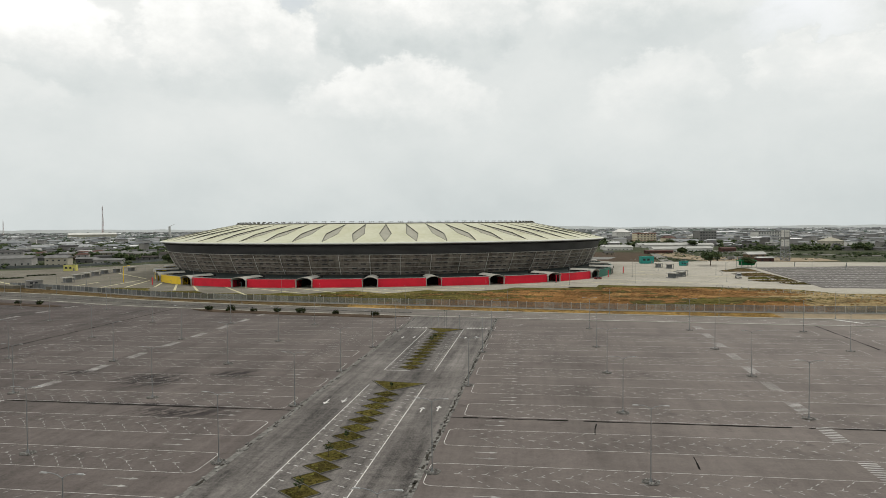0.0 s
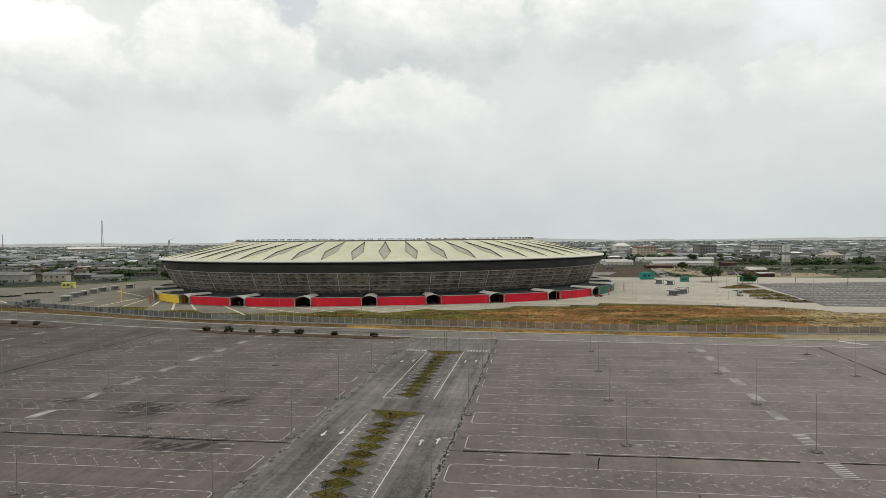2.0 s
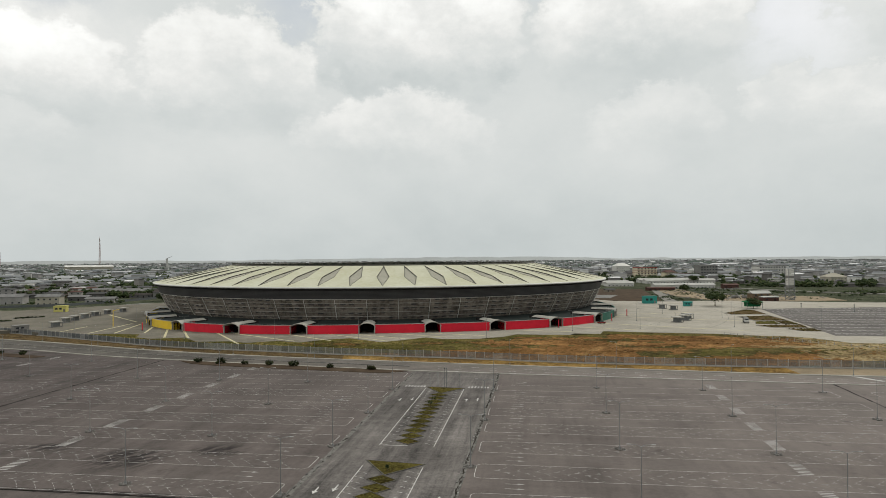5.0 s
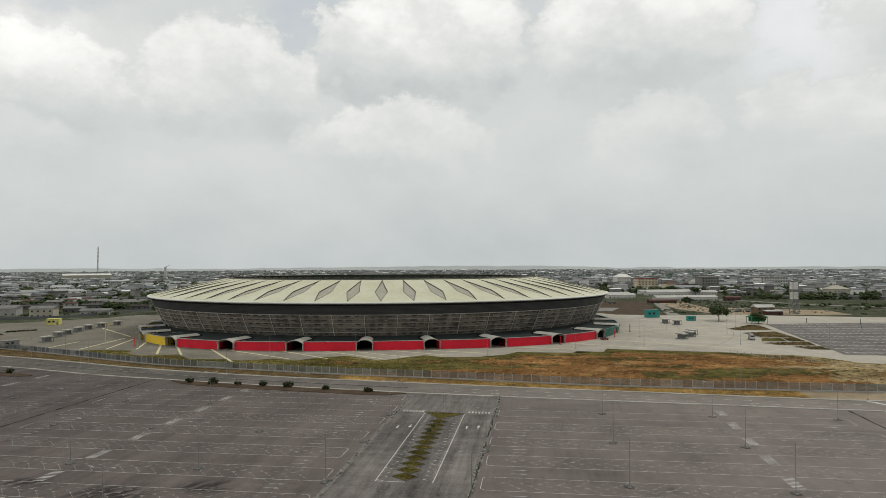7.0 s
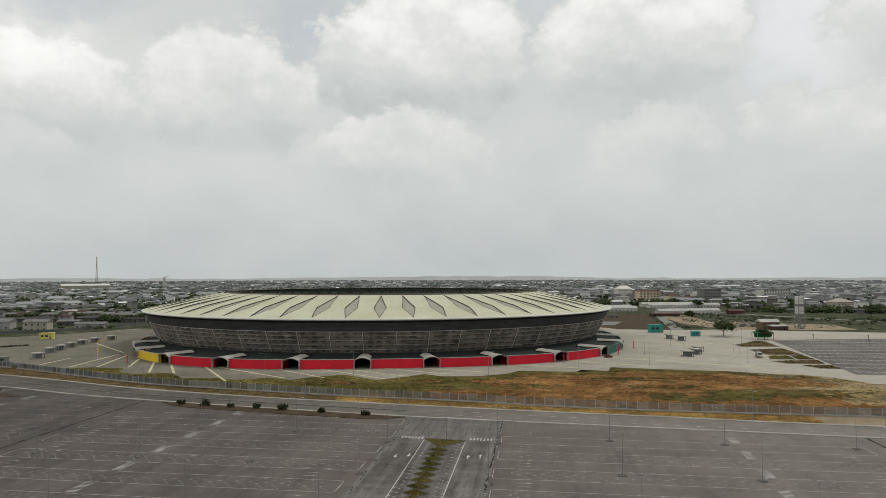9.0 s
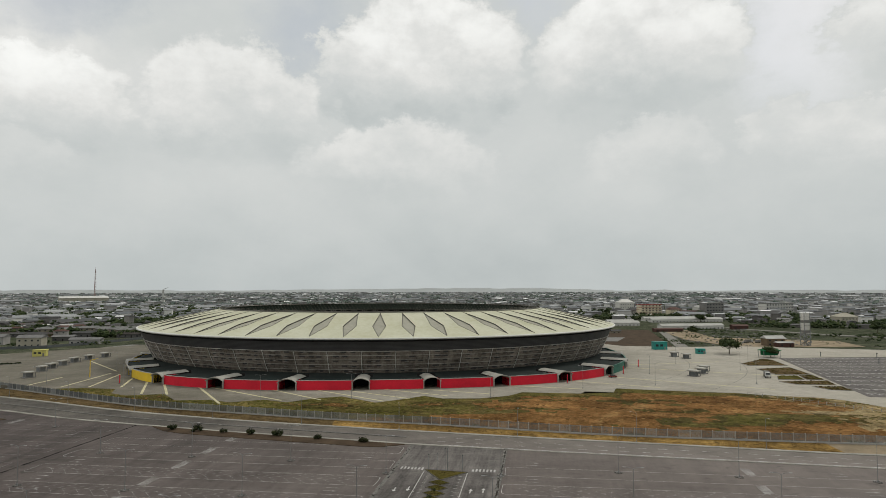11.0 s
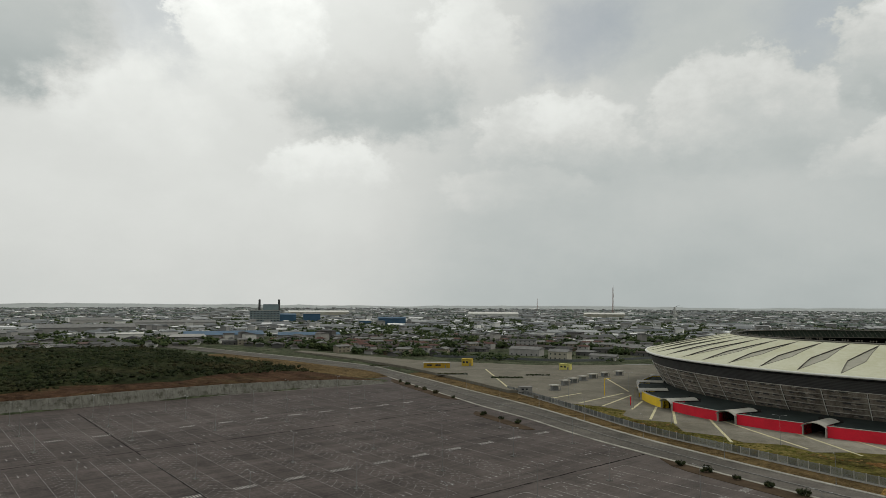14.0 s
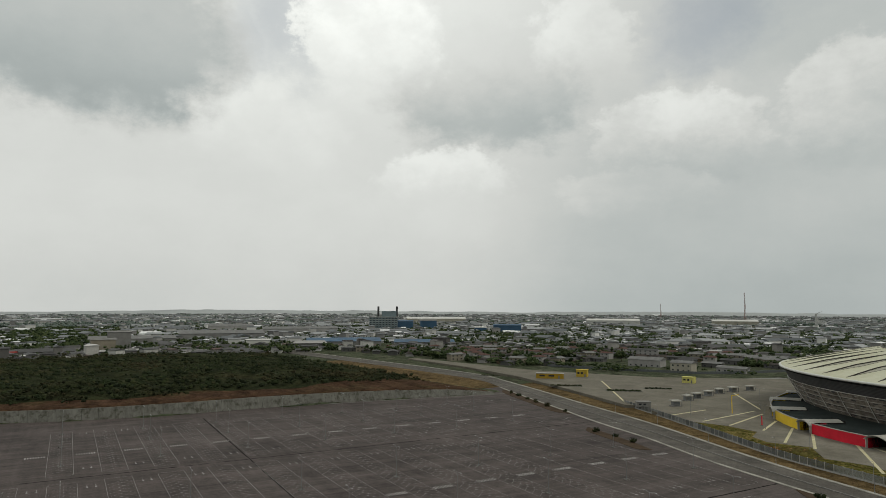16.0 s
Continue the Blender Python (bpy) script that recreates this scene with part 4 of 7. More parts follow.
for u, v in lot_lamps:
    if v < far_v(u) - 8:
        copy_thing(post, pose(*lot(u, v), 0, 0, -8))
for v in (57, 87, 116, 144.5, 174, 203):
    copy_thing(post, pose(*lot(AV_L - 1.6, v), 0, 0, -8))
for v in (57, 87, 134.5, 170, 205):
    copy_thing(post, pose(*lot(AV_R + 1.2, v), 0, 0, -8))
road_post = lamp_post((*[60, road_far(60) + 1.2], 0.15), 9.0, 1, False)
for x in (-260, -225, -190, -155, -120, -85, -50, -15, 24, 96, 132, 168, 204, 240, 276):
    copy_thing(road_post, pose(x, road_far(x) + 1.2, 0.15, 0, 0, 90))
plaza_post = lamp_post((20, 312, PZ - 0.1), 10.0, 2, False)
for x, y in ((-120, 318), (-75, 306), (-38, 309), (64, 336), (100, 345), (150, 350), (165, 400), (-190, 352), (-180, 400), (110, 385), (140, 430), (188, 440), (195, 350), (-150, 345)):
    copy_thing(plaza_post, pose(x, y, PZ, 0, 0, 20))

# ---------------------------------------------------------------- stadium
CX, CY, PHI = -39.8, 483.1, 0.111
NB = 54


def ell(a, b, th, z=0.0):
    x, y = a * math.cos(th), b * math.sin(th)
    return Vector((CX + x * math.cos(PHI) - y * math.sin(PHI), CY + x * math.sin(PHI) + y * math.cos(PHI), z))


def even_angles(a, b, n, start):
    """n+1 angles that cut the ellipse into equal lengths from start."""
    t = np.linspace(0, 2 * math.pi, 4001) + start
    d = np.hypot(np.diff(a * np.cos(t)), np.diff(b * np.sin(t)))
    s = np.concatenate([[0], np.cumsum(d)])
    return np.interp(np.linspace(0, s[-1], n + 1), s, t)


EA, EB, EZ = 153.8, 136.5, 23.8            # eave
FINE = 8                                   # steps in a bay
TH = even_angles(EA, EB, NB * FINE, radians(-92.18))   # fine angles; bay k begins at TH[k * FINE], under the point of a diamond


def th(k):
    """Angle at bay position k (a fraction is fine)."""
    i = (k % NB) * FINE
    j = int(math.floor(i))
    f = i - j
    return TH[j] * (1 - f) + TH[min(j + 1, NB * FINE)] * f


# outline of the facade: share of height -> half axes
def facade(s, k, out=0.0):
    """A point of the outer skin at height share s (0 foot, 1 eave) and bay position k."""
    g = s ** 0.85
    a, b = 144.0 + (EA - 1.0 - 144.0) * g, 126.7 + (EB - 1.0 - 126.7) * g
    return ell(a + out, b + out, th(k), 6.0 + (EZ - 0.3 - 6.0) * s)


stadium = thing("stadium", "oval stadium with pale ribbed roof, dark mesh facade and coloured podium", "stadium", "", (CX, CY, PZ))
S_INV = Matrix.Translation((-CX, -CY, -PZ))


def spart(name, w, material, parent=None, label="", smooth=False):
    parent = parent or stadium
    return part(name, mesh_of(name, [S_INV @ Vector(p) for p in w.v], w.f, material, smooth), parent, label)


def patch(w, fn, us, vs, depth=0.0, flip=False):
    """A grid of fn(u, v) over the lists us, vs."""
    n, m = len(us), len(vs)
    v = [fn(u, q) for q in vs for u in us]
    f = [(j * n + i, j * n + i + 1, (j + 1) * n + i + 1, (j + 1) * n + i) for j in range(m - 1) for i in range(n - 1)]
    w.add(v, [t[::-1] for t in f] if flip else f)


BAND = 0.655                                # height share at which the dark band begins
ROWS_F = [0.0, 0.13, 0.27, 0.41, 0.535, BAND]
for k in range(NB):
    c0, c1 = k + 0.5, k + 1.5                # ribs stand half a bay beside the diamonds
    us = [c0 + 0.02, c0 + 0.34, c0 + 0.66, c1 - 0.02]
    for r in range(5):
        w = Build()
        lo, hi = ROWS_F[r] + 0.006, ROWS_F[r + 1] - 0.006
        patch(w, lambda u, s: facade(s, u, 0.25), us, [lo, hi])
        patch(w, lambda u, s: facade(lo, u, s), us, [0.05, 0.25])
        spart("cladding_panel", w, M_MESH)
    w = Build()
    patch(w, lambda u, s: facade(s, u, 0.15), [c0, c0 + 0.25, c0 + 0.5, c0 + 0.75, c1], [BAND + 0.008, 0.82, 0.985])
    spart("louvre_panel", w, M_SLATE)
    w = Build()
    for s0, s1 in zip((0.0, 0.15, 0.3, 0.45), (0.15, 0.3, 0.45, BAND)):
        w.tube(facade(s0, c0, 0.45), facade(s1, c0, 0.45), 0.19, 0.19, 5)
    spart("rib", w, M_RIB)
for s in ROWS_F[1:]:
    for k in range(NB):
        w = Build()
        pts = [facade(s, k + 0.5 + q / 4, 0.4) for q in range(5)]
        for p, q in zip(pts, pts[1:]):
            w.tube(p, q, 0.145, 0.145, 4)
        spart("ledge", w, M_RIB if s == BAND else M_LEDGE)
# near-black skin behind the panels; the gaps' darkness is its own colour
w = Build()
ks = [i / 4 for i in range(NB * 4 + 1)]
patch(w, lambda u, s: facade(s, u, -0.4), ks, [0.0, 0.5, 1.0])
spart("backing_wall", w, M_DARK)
# stair landings and braces seen as short bright dashes behind the mesh
w = Build()
rr = random.Random(3)
for k in range(NB):
    for r in range(5):
        for q in (0.34, 0.66):
            if rr.random() < 0.75:
                s = ROWS_F[r] + rr.uniform(0.07, 0.11)
                w.tube(facade(s, k + 0.5 + q - 0.06, 0.32), facade(s, k + 0.5 + q + 0.06, 0.32), 0.1, 0.1, 4)
tagged(spart("landing_edges", w, M_LEDGE), "", "", "", "stuff")
# short dark dashes on the mesh, just below each ledge
w = Build()
for k in range(NB):
    for r in range(1, 6):
        for q in (0.24, 0.5, 0.76):
            if rr.random() < 0.8:
                s, h = ROWS_F[r] - rr.uniform(0.012, 0.03), rr.uniform(0.018, 0.04)
                a, b = k + 0.5 + q - rr.uniform(0.05, 0.11), k + 0.5 + q + rr.uniform(0.05, 0.11)
                patch(w, lambda u, t: facade(t, u, 0.29), [a, b], [s - h, s])
tagged(spart("shadow_gap", w, M_SLATE), "", "", "", "stuff")

# roof
RA, RB, RZ = 106.0, 90.0, 34.0             # inner ring


def roof(r, k, lift=0.0):
    """A point of the roof: r = 0 at the eave, 1 at the inner ring."""
    a, b = EA + (RA - EA) * r, EB + (RB - EB) * r
    return ell(a, b, th(k), EZ + (RZ - EZ) * (1.18 * r - 0.18 * r * r) + lift)


def half_width(r):
    """Half width of a diamond, as a share of its bay."""
    if r < 0.04 or r > 0.97:
        return 0.0
    return 0.225 * ((r - 0.04) / 0.36 if r < 0.40 else (0.97 - r) / 0.57)


RS = [0.0, 0.04, 0.13, 0.22, 0.31, 0.40, 0.54, 0.68, 0.83, 0.97, 1.0]
for k in range(NB):
    w = Build()
    cols = 7
    v = []
    for r in RS:
        h = half_width(r)
        for i in range(cols):
            f = i / (cols - 1)
            sag = -0.75 * math.sin(f * math.pi) * math.sin(min(1, r * 1.05) * math.pi) ** 0.7
            v.append(roof(r, k + h + (1 - 2 * h) * f, sag + 0.25))
    n = cols
    w.add(v, [(j * n + i, j * n + i + 1, (j + 1) * n + i + 1, (j + 1) * n + i) for j in range(len(RS) - 1) for i in range(n - 1)])
    spart("membrane", w, M_MEMB, smooth=True)
    w = Build()
    rim_r = RS[1:-1]
    left = [roof(r, k - half_width(r), -0.15) for r in rim_r]
    right = [roof(r, k + half_width(r), -0.15) for r in rim_r]
    n = len(left)
    w.add(left + right, [(i, n + i, n + i + 1, i + 1) for i in range(n - 1)])
    dia = spart("roof_diamond", w, M_DIA)
    w = Build()
    for side in (-1, 1):
        for i in range(n - 1):
            w.tube(roof(rim_r[i], k + side * half_width(rim_r[i]), 0.22), roof(rim_r[i + 1], k + side * half_width(rim_r[i + 1]), 0.22), 0.15, 0.15, 5)
    spart("diamond_frame", w, M_DFRAME, dia)
w = Build()
loop = [(0.8, -0.6), (1.0, -0.1), (0.7, 0.22), (-0.1, 0.3), (-0.4, -0.3)]
vs = []
for i in range(NB * 4):
    t = th(i / 4)
    for o, dz in loop:
        vs.append(ell(EA + o, EB + o, t, EZ + dz))
m = len(loop)
N4 = NB * 4
w.add(vs, [(i * m + j, ((i + 1) % N4) * m + j, ((i + 1) % N4) * m + (j + 1) % m, i * m + (j + 1) % m) for i in range(N4) for j in range(m)])
spart("eave_gutter", w, M_EAVE, None, "white eave gutter", True)

# inner ring truss, catwalk and floodlights
w = Build()
for i in range(NB * 4):
    t0, t1 = th(i / 4), th((i + 1) / 4)
    for o, z, r in ((0.4, 0.45, 0.28), (-2.4, 0.5, 0.22), (-2.4, -4.2, 0.25)):
        w.tube(ell(RA + o, RB + o, t0, RZ + z), ell(RA + o, RB + o, t1, RZ + z), r, r, 5)
    w.tube(ell(RA - 2.4, RB - 2.4, t0, RZ - 4.2), ell(RA - 2.4, RB - 2.4, t1, RZ + 0.5), 0.14, 0.14, 4)
    w.tube(ell(RA - 2.4, RB - 2.4, t0, RZ - 4.2), ell(RA + 0.4, RB + 0.4, t0, RZ + 0.45), 0.12, 0.12, 4)
ring = spart("ring_truss", w, M_TRUSS, None, "grey-brown steel truss ring")
w = Build()
patch(w, lambda u, s: ell(RA - 2.2 + s, RB - 2.2 + s, th(u), RZ + 0.3), ks, [0.0, 2.4])
patch(w, lambda u, s: ell(RA - 1.2, RB - 1.2, th(u), RZ + s), ks, [-4.4, 0.2])
spart("fascia", w, M_SEAT, ring)
for i in range(NB * 2):
    w = Build()
    k = i / 2 + 0.25
    d = 0.5
    for q in (-0.10, 0.0, 0.10):
        w.tube(ell(RA - 0.3, RB - 0.3, th(k + q), RZ + 0.3), ell(RA - 0.3, RB - 0.3, th(k + q), RZ + 1.25), 0.07, 0.07, 4)
        p = ell(RA - 0.6, RB - 0.6, th(k + q), RZ + 1.2)
        w.box(p, (0.55, 0.4, 0.5), th(k))
    w.tube(ell(RA - 0.3, RB - 0.3, th(k - 0.16), RZ + 0.7), ell(RA - 0.3, RB - 0.3, th(k + 0.16), RZ + 0.7), 0.05, 0.05, 4)
    spart("floodlight", w, M_TRUSS)
# underside of the roof, tiers of seats and the pitch
# lining in near-black, so the shade under the roof is painted
w = Build()
patch(w, lambda u, s: roof(s, u, -1.6), ks, [0.01, 0.5, 0.96], flip=True)
spart("roof_lining", w, M_DARK)
tiers = [(138, 121, 21.0), (118, 101, 12.5), (112, 95, 12.0), (110, 93, 8.5), (78, 61, 2.9), (78, 61, 2.0)]
w = Build()
n = NB * 2
vs = [ell(a, b, th(i / 2), z) for a, b, z in tiers for i in range(n)]
w.add(vs, [(j * n + i, j * n + (i + 1) % n, (j + 1) * n + (i + 1) % n, (j + 1) * n + i) for j in range(len(tiers) - 1) for i in range(n)])
spart("seating_bowl", w, M_SEAT)
w = Build()
w.add([ell(78, 61, th(i), PZ + 0.12) for i in range(NB)], [tuple(range(NB))])
spart("pitch", w, M_GRASS)

# podium
PA, PB, PT, PN = 150.7, 150.1, 6.3, 2.6       # half axes, height and squareness of the podium


def podium(k, out=0.0, z=PZ):
    t0 = radians(-92.18)
    d = (th(k) - t0 + math.pi) % (2 * math.pi) - math.pi
    t = t0 + d * (0.967 + 0.033 * (d / math.pi) ** 2)
    r = (abs(math.cos(t)) ** PN + abs(math.sin(t)) ** PN) ** (-1 / PN)
    return ell((PA + out) * r, (PB + out) * r, t, z)


def podium_top(k, s):
    """The podium's flat roof: s = 0 at its wall, 1 at the facade's foot."""
    p = podium(k, -0.4).lerp(facade(0, k, 0.4), s)
    return Vector((p.x, p.y, 5.65 + 0.8 * s))


NP = NB // 2
REF = NB - 0.5                               # the portal under the rib beside the middle diamond
HALF_P = 0.235                               # half a portal, in bays
for j in range(NP):
    ka, kb = REF + 2 * j + HALF_P, REF + 2 * (j + 1) - HALF_P
    if j in (0, 1, 2, 3, 24, 25, 26):
        mat, lab = M_RED, "bright red cladding wall"
    elif 4 <= j <= 13:
        mat, lab = M_GREEN, "dark green cladding wall"
    else:
        mat, lab = M_YELLOW, "yellow cladding wall"
    us = [ka + (kb - ka) * i / 6 for i in range(7)]
    w = Build()
    patch(w, lambda u, z: podium(u, 0.0, z), us, [PZ, PT])
    patch(w, lambda u, o: podium(u, o, PT), us, [0.0, -0.35])
    patch(w, lambda u, z: podium(u, -0.35, z), us, [PT, PZ])
    for e in (ka, kb):
        w.add([podium(e, 0, PZ), podium(e, -6, PZ), podium(e, -6, PT), podium(e, 0, PT)], [(0, 1, 2, 3)])
    wall = spart("podium_wall", w, mat, None, lab)
    w = Build()
    patch(w, lambda u, z: podium(u, 0.12, z), us, [PT - 0.08, PT + 0.12])
    patch(w, lambda u, o: podium(u, o, PT + 0.12), us, [0.12, -0.5])
    spart("coping", w, M_GREY2 if mat is not M_GREEN else M_GREEN, wall)
    # flat dark roof behind the wall
    w = Build()
    us2 = [REF + 2 * j + i / 4 for i in range(9)]
    patch(w, podium_top, us2, [0.24, 0.6, 1.0])
    us3 = [ka + (kb - ka) * i / 6 for i in range(7)]
    patch(w, podium_top, us3, [0.0, 0.24])
    spart("podium_roof", w, M_PROOF)
    # barrel vault over the portal that starts this stretch
    c = REF + 2 * j
    w = Build()
    arc = 9
    vs = []
    for o, lift in ((1.3, 0.0), (-6.5, 0.0), (-13.0, 0.1)):
        for i in range(arc):
            f = i / (arc - 1)
            kk = c + (f - 0.5) * 2 * (HALF_P + 0.025)
            vs.append(podium(kk, o, PT - 0.75 + lift + 1.75 * math.sin(f * math.pi) ** 0.75))
    nv = len(vs)
    under = [p - Vector((0, 0, 0.28)) for p in vs]
    f1 = [(r * arc + i, r * arc + i + 1, (r + 1) * arc + i + 1, (r + 1) * arc + i) for r in range(2) for i in range(arc - 1)]
    f2 = [tuple(nv + q for q in t[::-1]) for t in f1]
    f3 = [(i, nv + i, nv + i + 1, i + 1) for i in range(arc - 1)]
    w.add(vs + under, f1 + f2 + f3)
    spart("portal_vault", w, M_VAULT, None, "pale barrel-vaulted portal roof")
    for e in (-1, 1):
        spart("portal_pier", Build().box(podium(c + e * HALF_P, 0.5, PZ), (0.8, 0.35, PT - PZ - 0.6), th(c)), M_VAULT)
    # portal inside in near-black: its shade is in the colour
    w = Build()
    w.add([podium(c - HALF_P - 0.05, -13, PZ), podium(c + HALF_P + 0.05, -13, PZ), podium(c + HALF_P + 0.05, -13, PT + 1), podium(c - HALF_P - 0.05, -13, PT + 1)], [(0, 1, 2, 3)])
    for e in (-1, 1):
        w.add([podium(c + e * HALF_P, -0.3, PZ), podium(c + e * HALF_P, -13, PZ), podium(c + e * HALF_P, -13, PT + 0.2), podium(c + e * HALF_P, -0.3, PT + 0.2)], [(0, 1, 2, 3)])
    spart("portal_lining", w, M_DARK)

# ---------------------------------------------------------------- fence, revetment, hedges
fence = thing("fence", "long grey steel panel fence with pale posts on a low plinth", "fence")
pitch = 3.4
fx, pts_f = -238.0, []
while fx < 330:
    pts_f.append((fx, fence_y(fx)))
    d = fence_y(fx + 1) - fence_y(fx)
    fx += pitch / math.hypot(1, d)
NBAR = 17                                   # upright bars of a panel, in one piece with its two rails
gxs = [(-0.5 + i / (2 * NBAR - 1)) * (pitch - 0.2) for i in range(2 * NBAR)]
gzs = [0.1, 0.24, 2.2, 2.36]
gv_ = [(x, d, z) for d in (-0.03, 0.03) for z in gzs for x in gxs]
gn = len(gxs)
cells = [(r, i) for r in range(3) for i in range(gn - 1) if r != 1 or i % 2 == 0]
gf_ = [(r * gn + i, r * gn + i + 1, (r + 1) * gn + i + 1, (r + 1) * gn + i) for r, i in cells]
gf_ += [tuple(4 * gn + q for q in f[::-1]) for f in gf_]
gf_ += [(3 * gn + i, 3 * gn + i + 1, 7 * gn + i + 1, 7 * gn + i) for i in range(gn - 1)] + [(i + 1, i, 4 * gn + i, 4 * gn + i + 1) for i in range(gn - 1)]
panel_me = mesh_of("fence_panel", gv_, gf_, M_FENCE)
post_me = Build().box((0, 0, -0.3), (0.24, 0.24, 2.85), 0, 0.9).mesh("fence_post", M_POST)
for (xa, ya), (xb, yb) in zip(pts_f, pts_f[1:]):
    tn = math.atan2(yb - ya, xb - xa)
    p = part("fence_panel", panel_me, fence)
    p.matrix_basis = pose((xa + xb) / 2, (ya + yb) / 2, 0.75, 0, 0, math.degrees(tn))
    p = part("fence_post", post_me, fence)
    p.matrix_basis = pose(xa, ya, 0.75, 0, 0, math.degrees(tn))
part("plinth", ribbon([(x, y - 0.2) for x, y in pts_f], [(x, y + 0.2) for x, y in pts_f], 0.8, None, 1.1).mesh("plinth", M_POST), fence, "pale concrete plinth")

# sloping concrete revetment at the edge of the car park, cast in bays
rev = thing("retaining_wall", "stained grey sloping concrete revetment cast in bays", "retaining wall", "", (-330, 200, 0), 0, "structure")
y = -60.0
while y < 336:
    L = 7.0
    h0, h1 = wall_h(y), wall_h(y + L)
    w = Build()
    x0, x1 = wall_x(y), wall_x(y + L)
    g = 0.05
    w.add([(x0 + 330, y + g - 200, -0.1), (x1 + 330, y + L - g - 200, -0.1), (x1 + 330 - 2.6, y + L - g - 200, h1), (x0 + 330 - 2.6, y + g - 200, h0), (x0 + 330 - 3.6, y + g - 200, h0), (x1 + 330 - 3.6, y + L - g - 200, h1),
           (x0 + 330 - 3.6, y + g - 200, -0.3), (x1 + 330 - 3.6, y + L - g - 200, -0.3)],
          [(0, 1, 2, 3), (3, 2, 5, 4), (0, 3, 4, 6), (1, 7, 5, 2)])
    part("wall_bay", w.mesh("wall_bay", M_WALL), rev)
    y += L
structure("wall_ditch", ribbon([(wall_x(q) + 0.3, q) for q in (-60, 345)], [(wall_x(q) + 1.9, q) for q in (-60, 345)], 0.02, None, 0.1).mesh("wall_ditch", M_DRAIN), "dirty drain at the foot of the revetment", "drain")


def bush(x, y, z, r, seed):
    ob = thing("bush", "small dark green spreading bush in a soil bed", "bush", "bushes beside the road", (x, y, z))
    rr = random.Random(seed)
    part("stem", Build().tube((0, 0, 0), (0, 0, r * 0.6), 0.09, 0.05, 5).mesh("stem", M_BARK), ob)
    w = Build()
    for _ in range(9):
        w.clump((rr.uniform(-0.8, 0.8) * r, rr.uniform(-0.6, 0.6) * r, r * rr.uniform(0.25, 0.8)), r * rr.uniform(0.28, 0.5), 0.8, rr)
    for _ in range(5):
        w.leaves((rr.uniform(-0.7, 0.7) * r, rr.uniform(-0.5, 0.5) * r, r * rr.uniform(0.5, 0.9)), r * 0.6, 30, r * 0.2, rr)
    part("foliage", w.mesh("foliage", M_SCRUB), ob)


def bed(x0, x1, wide, label, back=0.0):
    """A raised soil bed between car park and road."""
    q = list(np.linspace(x0, x1, 14))
    w = [wide * min(1, 3 * math.sin(math.pi * i / 13) + 0.08) for i in range(14)]
    ob = structure("soil_bed", ribbon([(x, road_near(x) - 1.7 - back - b) for x, b in zip(q, w)], [(x, road_near(x) - 1.6 - back) for x in q], 0.14, None, 0.2).mesh("soil_bed", M_BRASS), label, "soil bed")


bed(-101, -12, 6.5, "dark soil bed beside the road")
bed(-206, -160, 6.0, "dark soil bed set into the car park", 10.5)
bed(-330, -236, 7.0, "dark soil bed beside the road")
for i, (x, dy) in enumerate(((-92, 4.5), (-82.5, 4), (-73, 3.4), (-63.5, 2.6), (-54, 2), (-40, 2.4), (-25, 2.6), (-196, 15.0), (-184, 13.5), (-172.5, 12.0), (-300, 4.5), (-287, 4.6), (-275, 4.6), (-260, 4.0), (-241, 3.4), (-313, 4.6))):
    bush(x, road_near(x) - dy, 0.1, 1.45 + 0.3 * math.sin(i * 2.1), i)
structure("kerb_line", ribbon([(x, road_near(x) - (1.5 if x < -8 else 0.55)) for x in xs if not -8 <= x <= 20], [(x, road_near(x) - 0.1) for x in xs if not -8 <= x <= 20], 0.17, None, 0.2).mesh("kerb_line", M_WALK), "pale kerb strip between car park and road", "kerb")
ln = Build()
for x in np.arange(-2, 330, 6.0):
    f = lambda q, s: (q, road_near(q) * (1 - s) + road_far(q) * s, 0.035)
    for s in (0.3, 0.62):
        a, b = f(x, s), f(x + 2.6, s)
        ln.add([a, b, (b[0], b[1] + 0.2, 0.035), (a[0], a[1] + 0.2, 0.035)], [(0, 1, 2, 3)])
structure("lane_dashes", ln.mesh("lane_dashes", M_PAINT), "worn white lane dashes on the road", "road marking")
mx = list(np.arange(-900, -6, 6.0))
mid = lambda x, d: (x, 0.52 * road_near(x) + 0.48 * road_far(x) + d)
structure("median", ribbon([mid(x, -0.4) for x in mx], [mid(x, 0.4) for x in mx], 0.25, None, 0.3).mesh("median", M_DRAIN), "low dirty concrete median along the road", "median")
ln = Build()
ex_ = [x for x in xs if x > -4]
la, lb = [(x, road_near(x) + 0.9) for x in ex_], [(x, road_near(x) + 1.25) for x in ex_]
ln.add([(x, y, 0.03) for x, y in la + lb], [(i, i + 1, len(la) + i + 1, len(la) + i) for i in range(len(la) - 1)])
ln.add([(130.6, 222.5, 0.03), (131.9, 223.0, 0.03), (136.2, 214.2, 0.03), (134.9, 213.7, 0.03)], [(3, 2, 1, 0)])
structure("edge_lines", ln.mesh("edge_lines", M_PAINT), "worn white edge line and stop bar on the road", "road marking")

# ---------------------------------------------------------------- forecourt
def in_poly(x, y, poly):
    odd = False
    for (xa, ya), (xb, yb) in zip(poly, poly[1:] + poly[:1]):
        if (ya > y) != (yb > y) and x < (xb - xa) * (y - ya) / (yb - ya) + xa:
            odd = not odd
    return odd


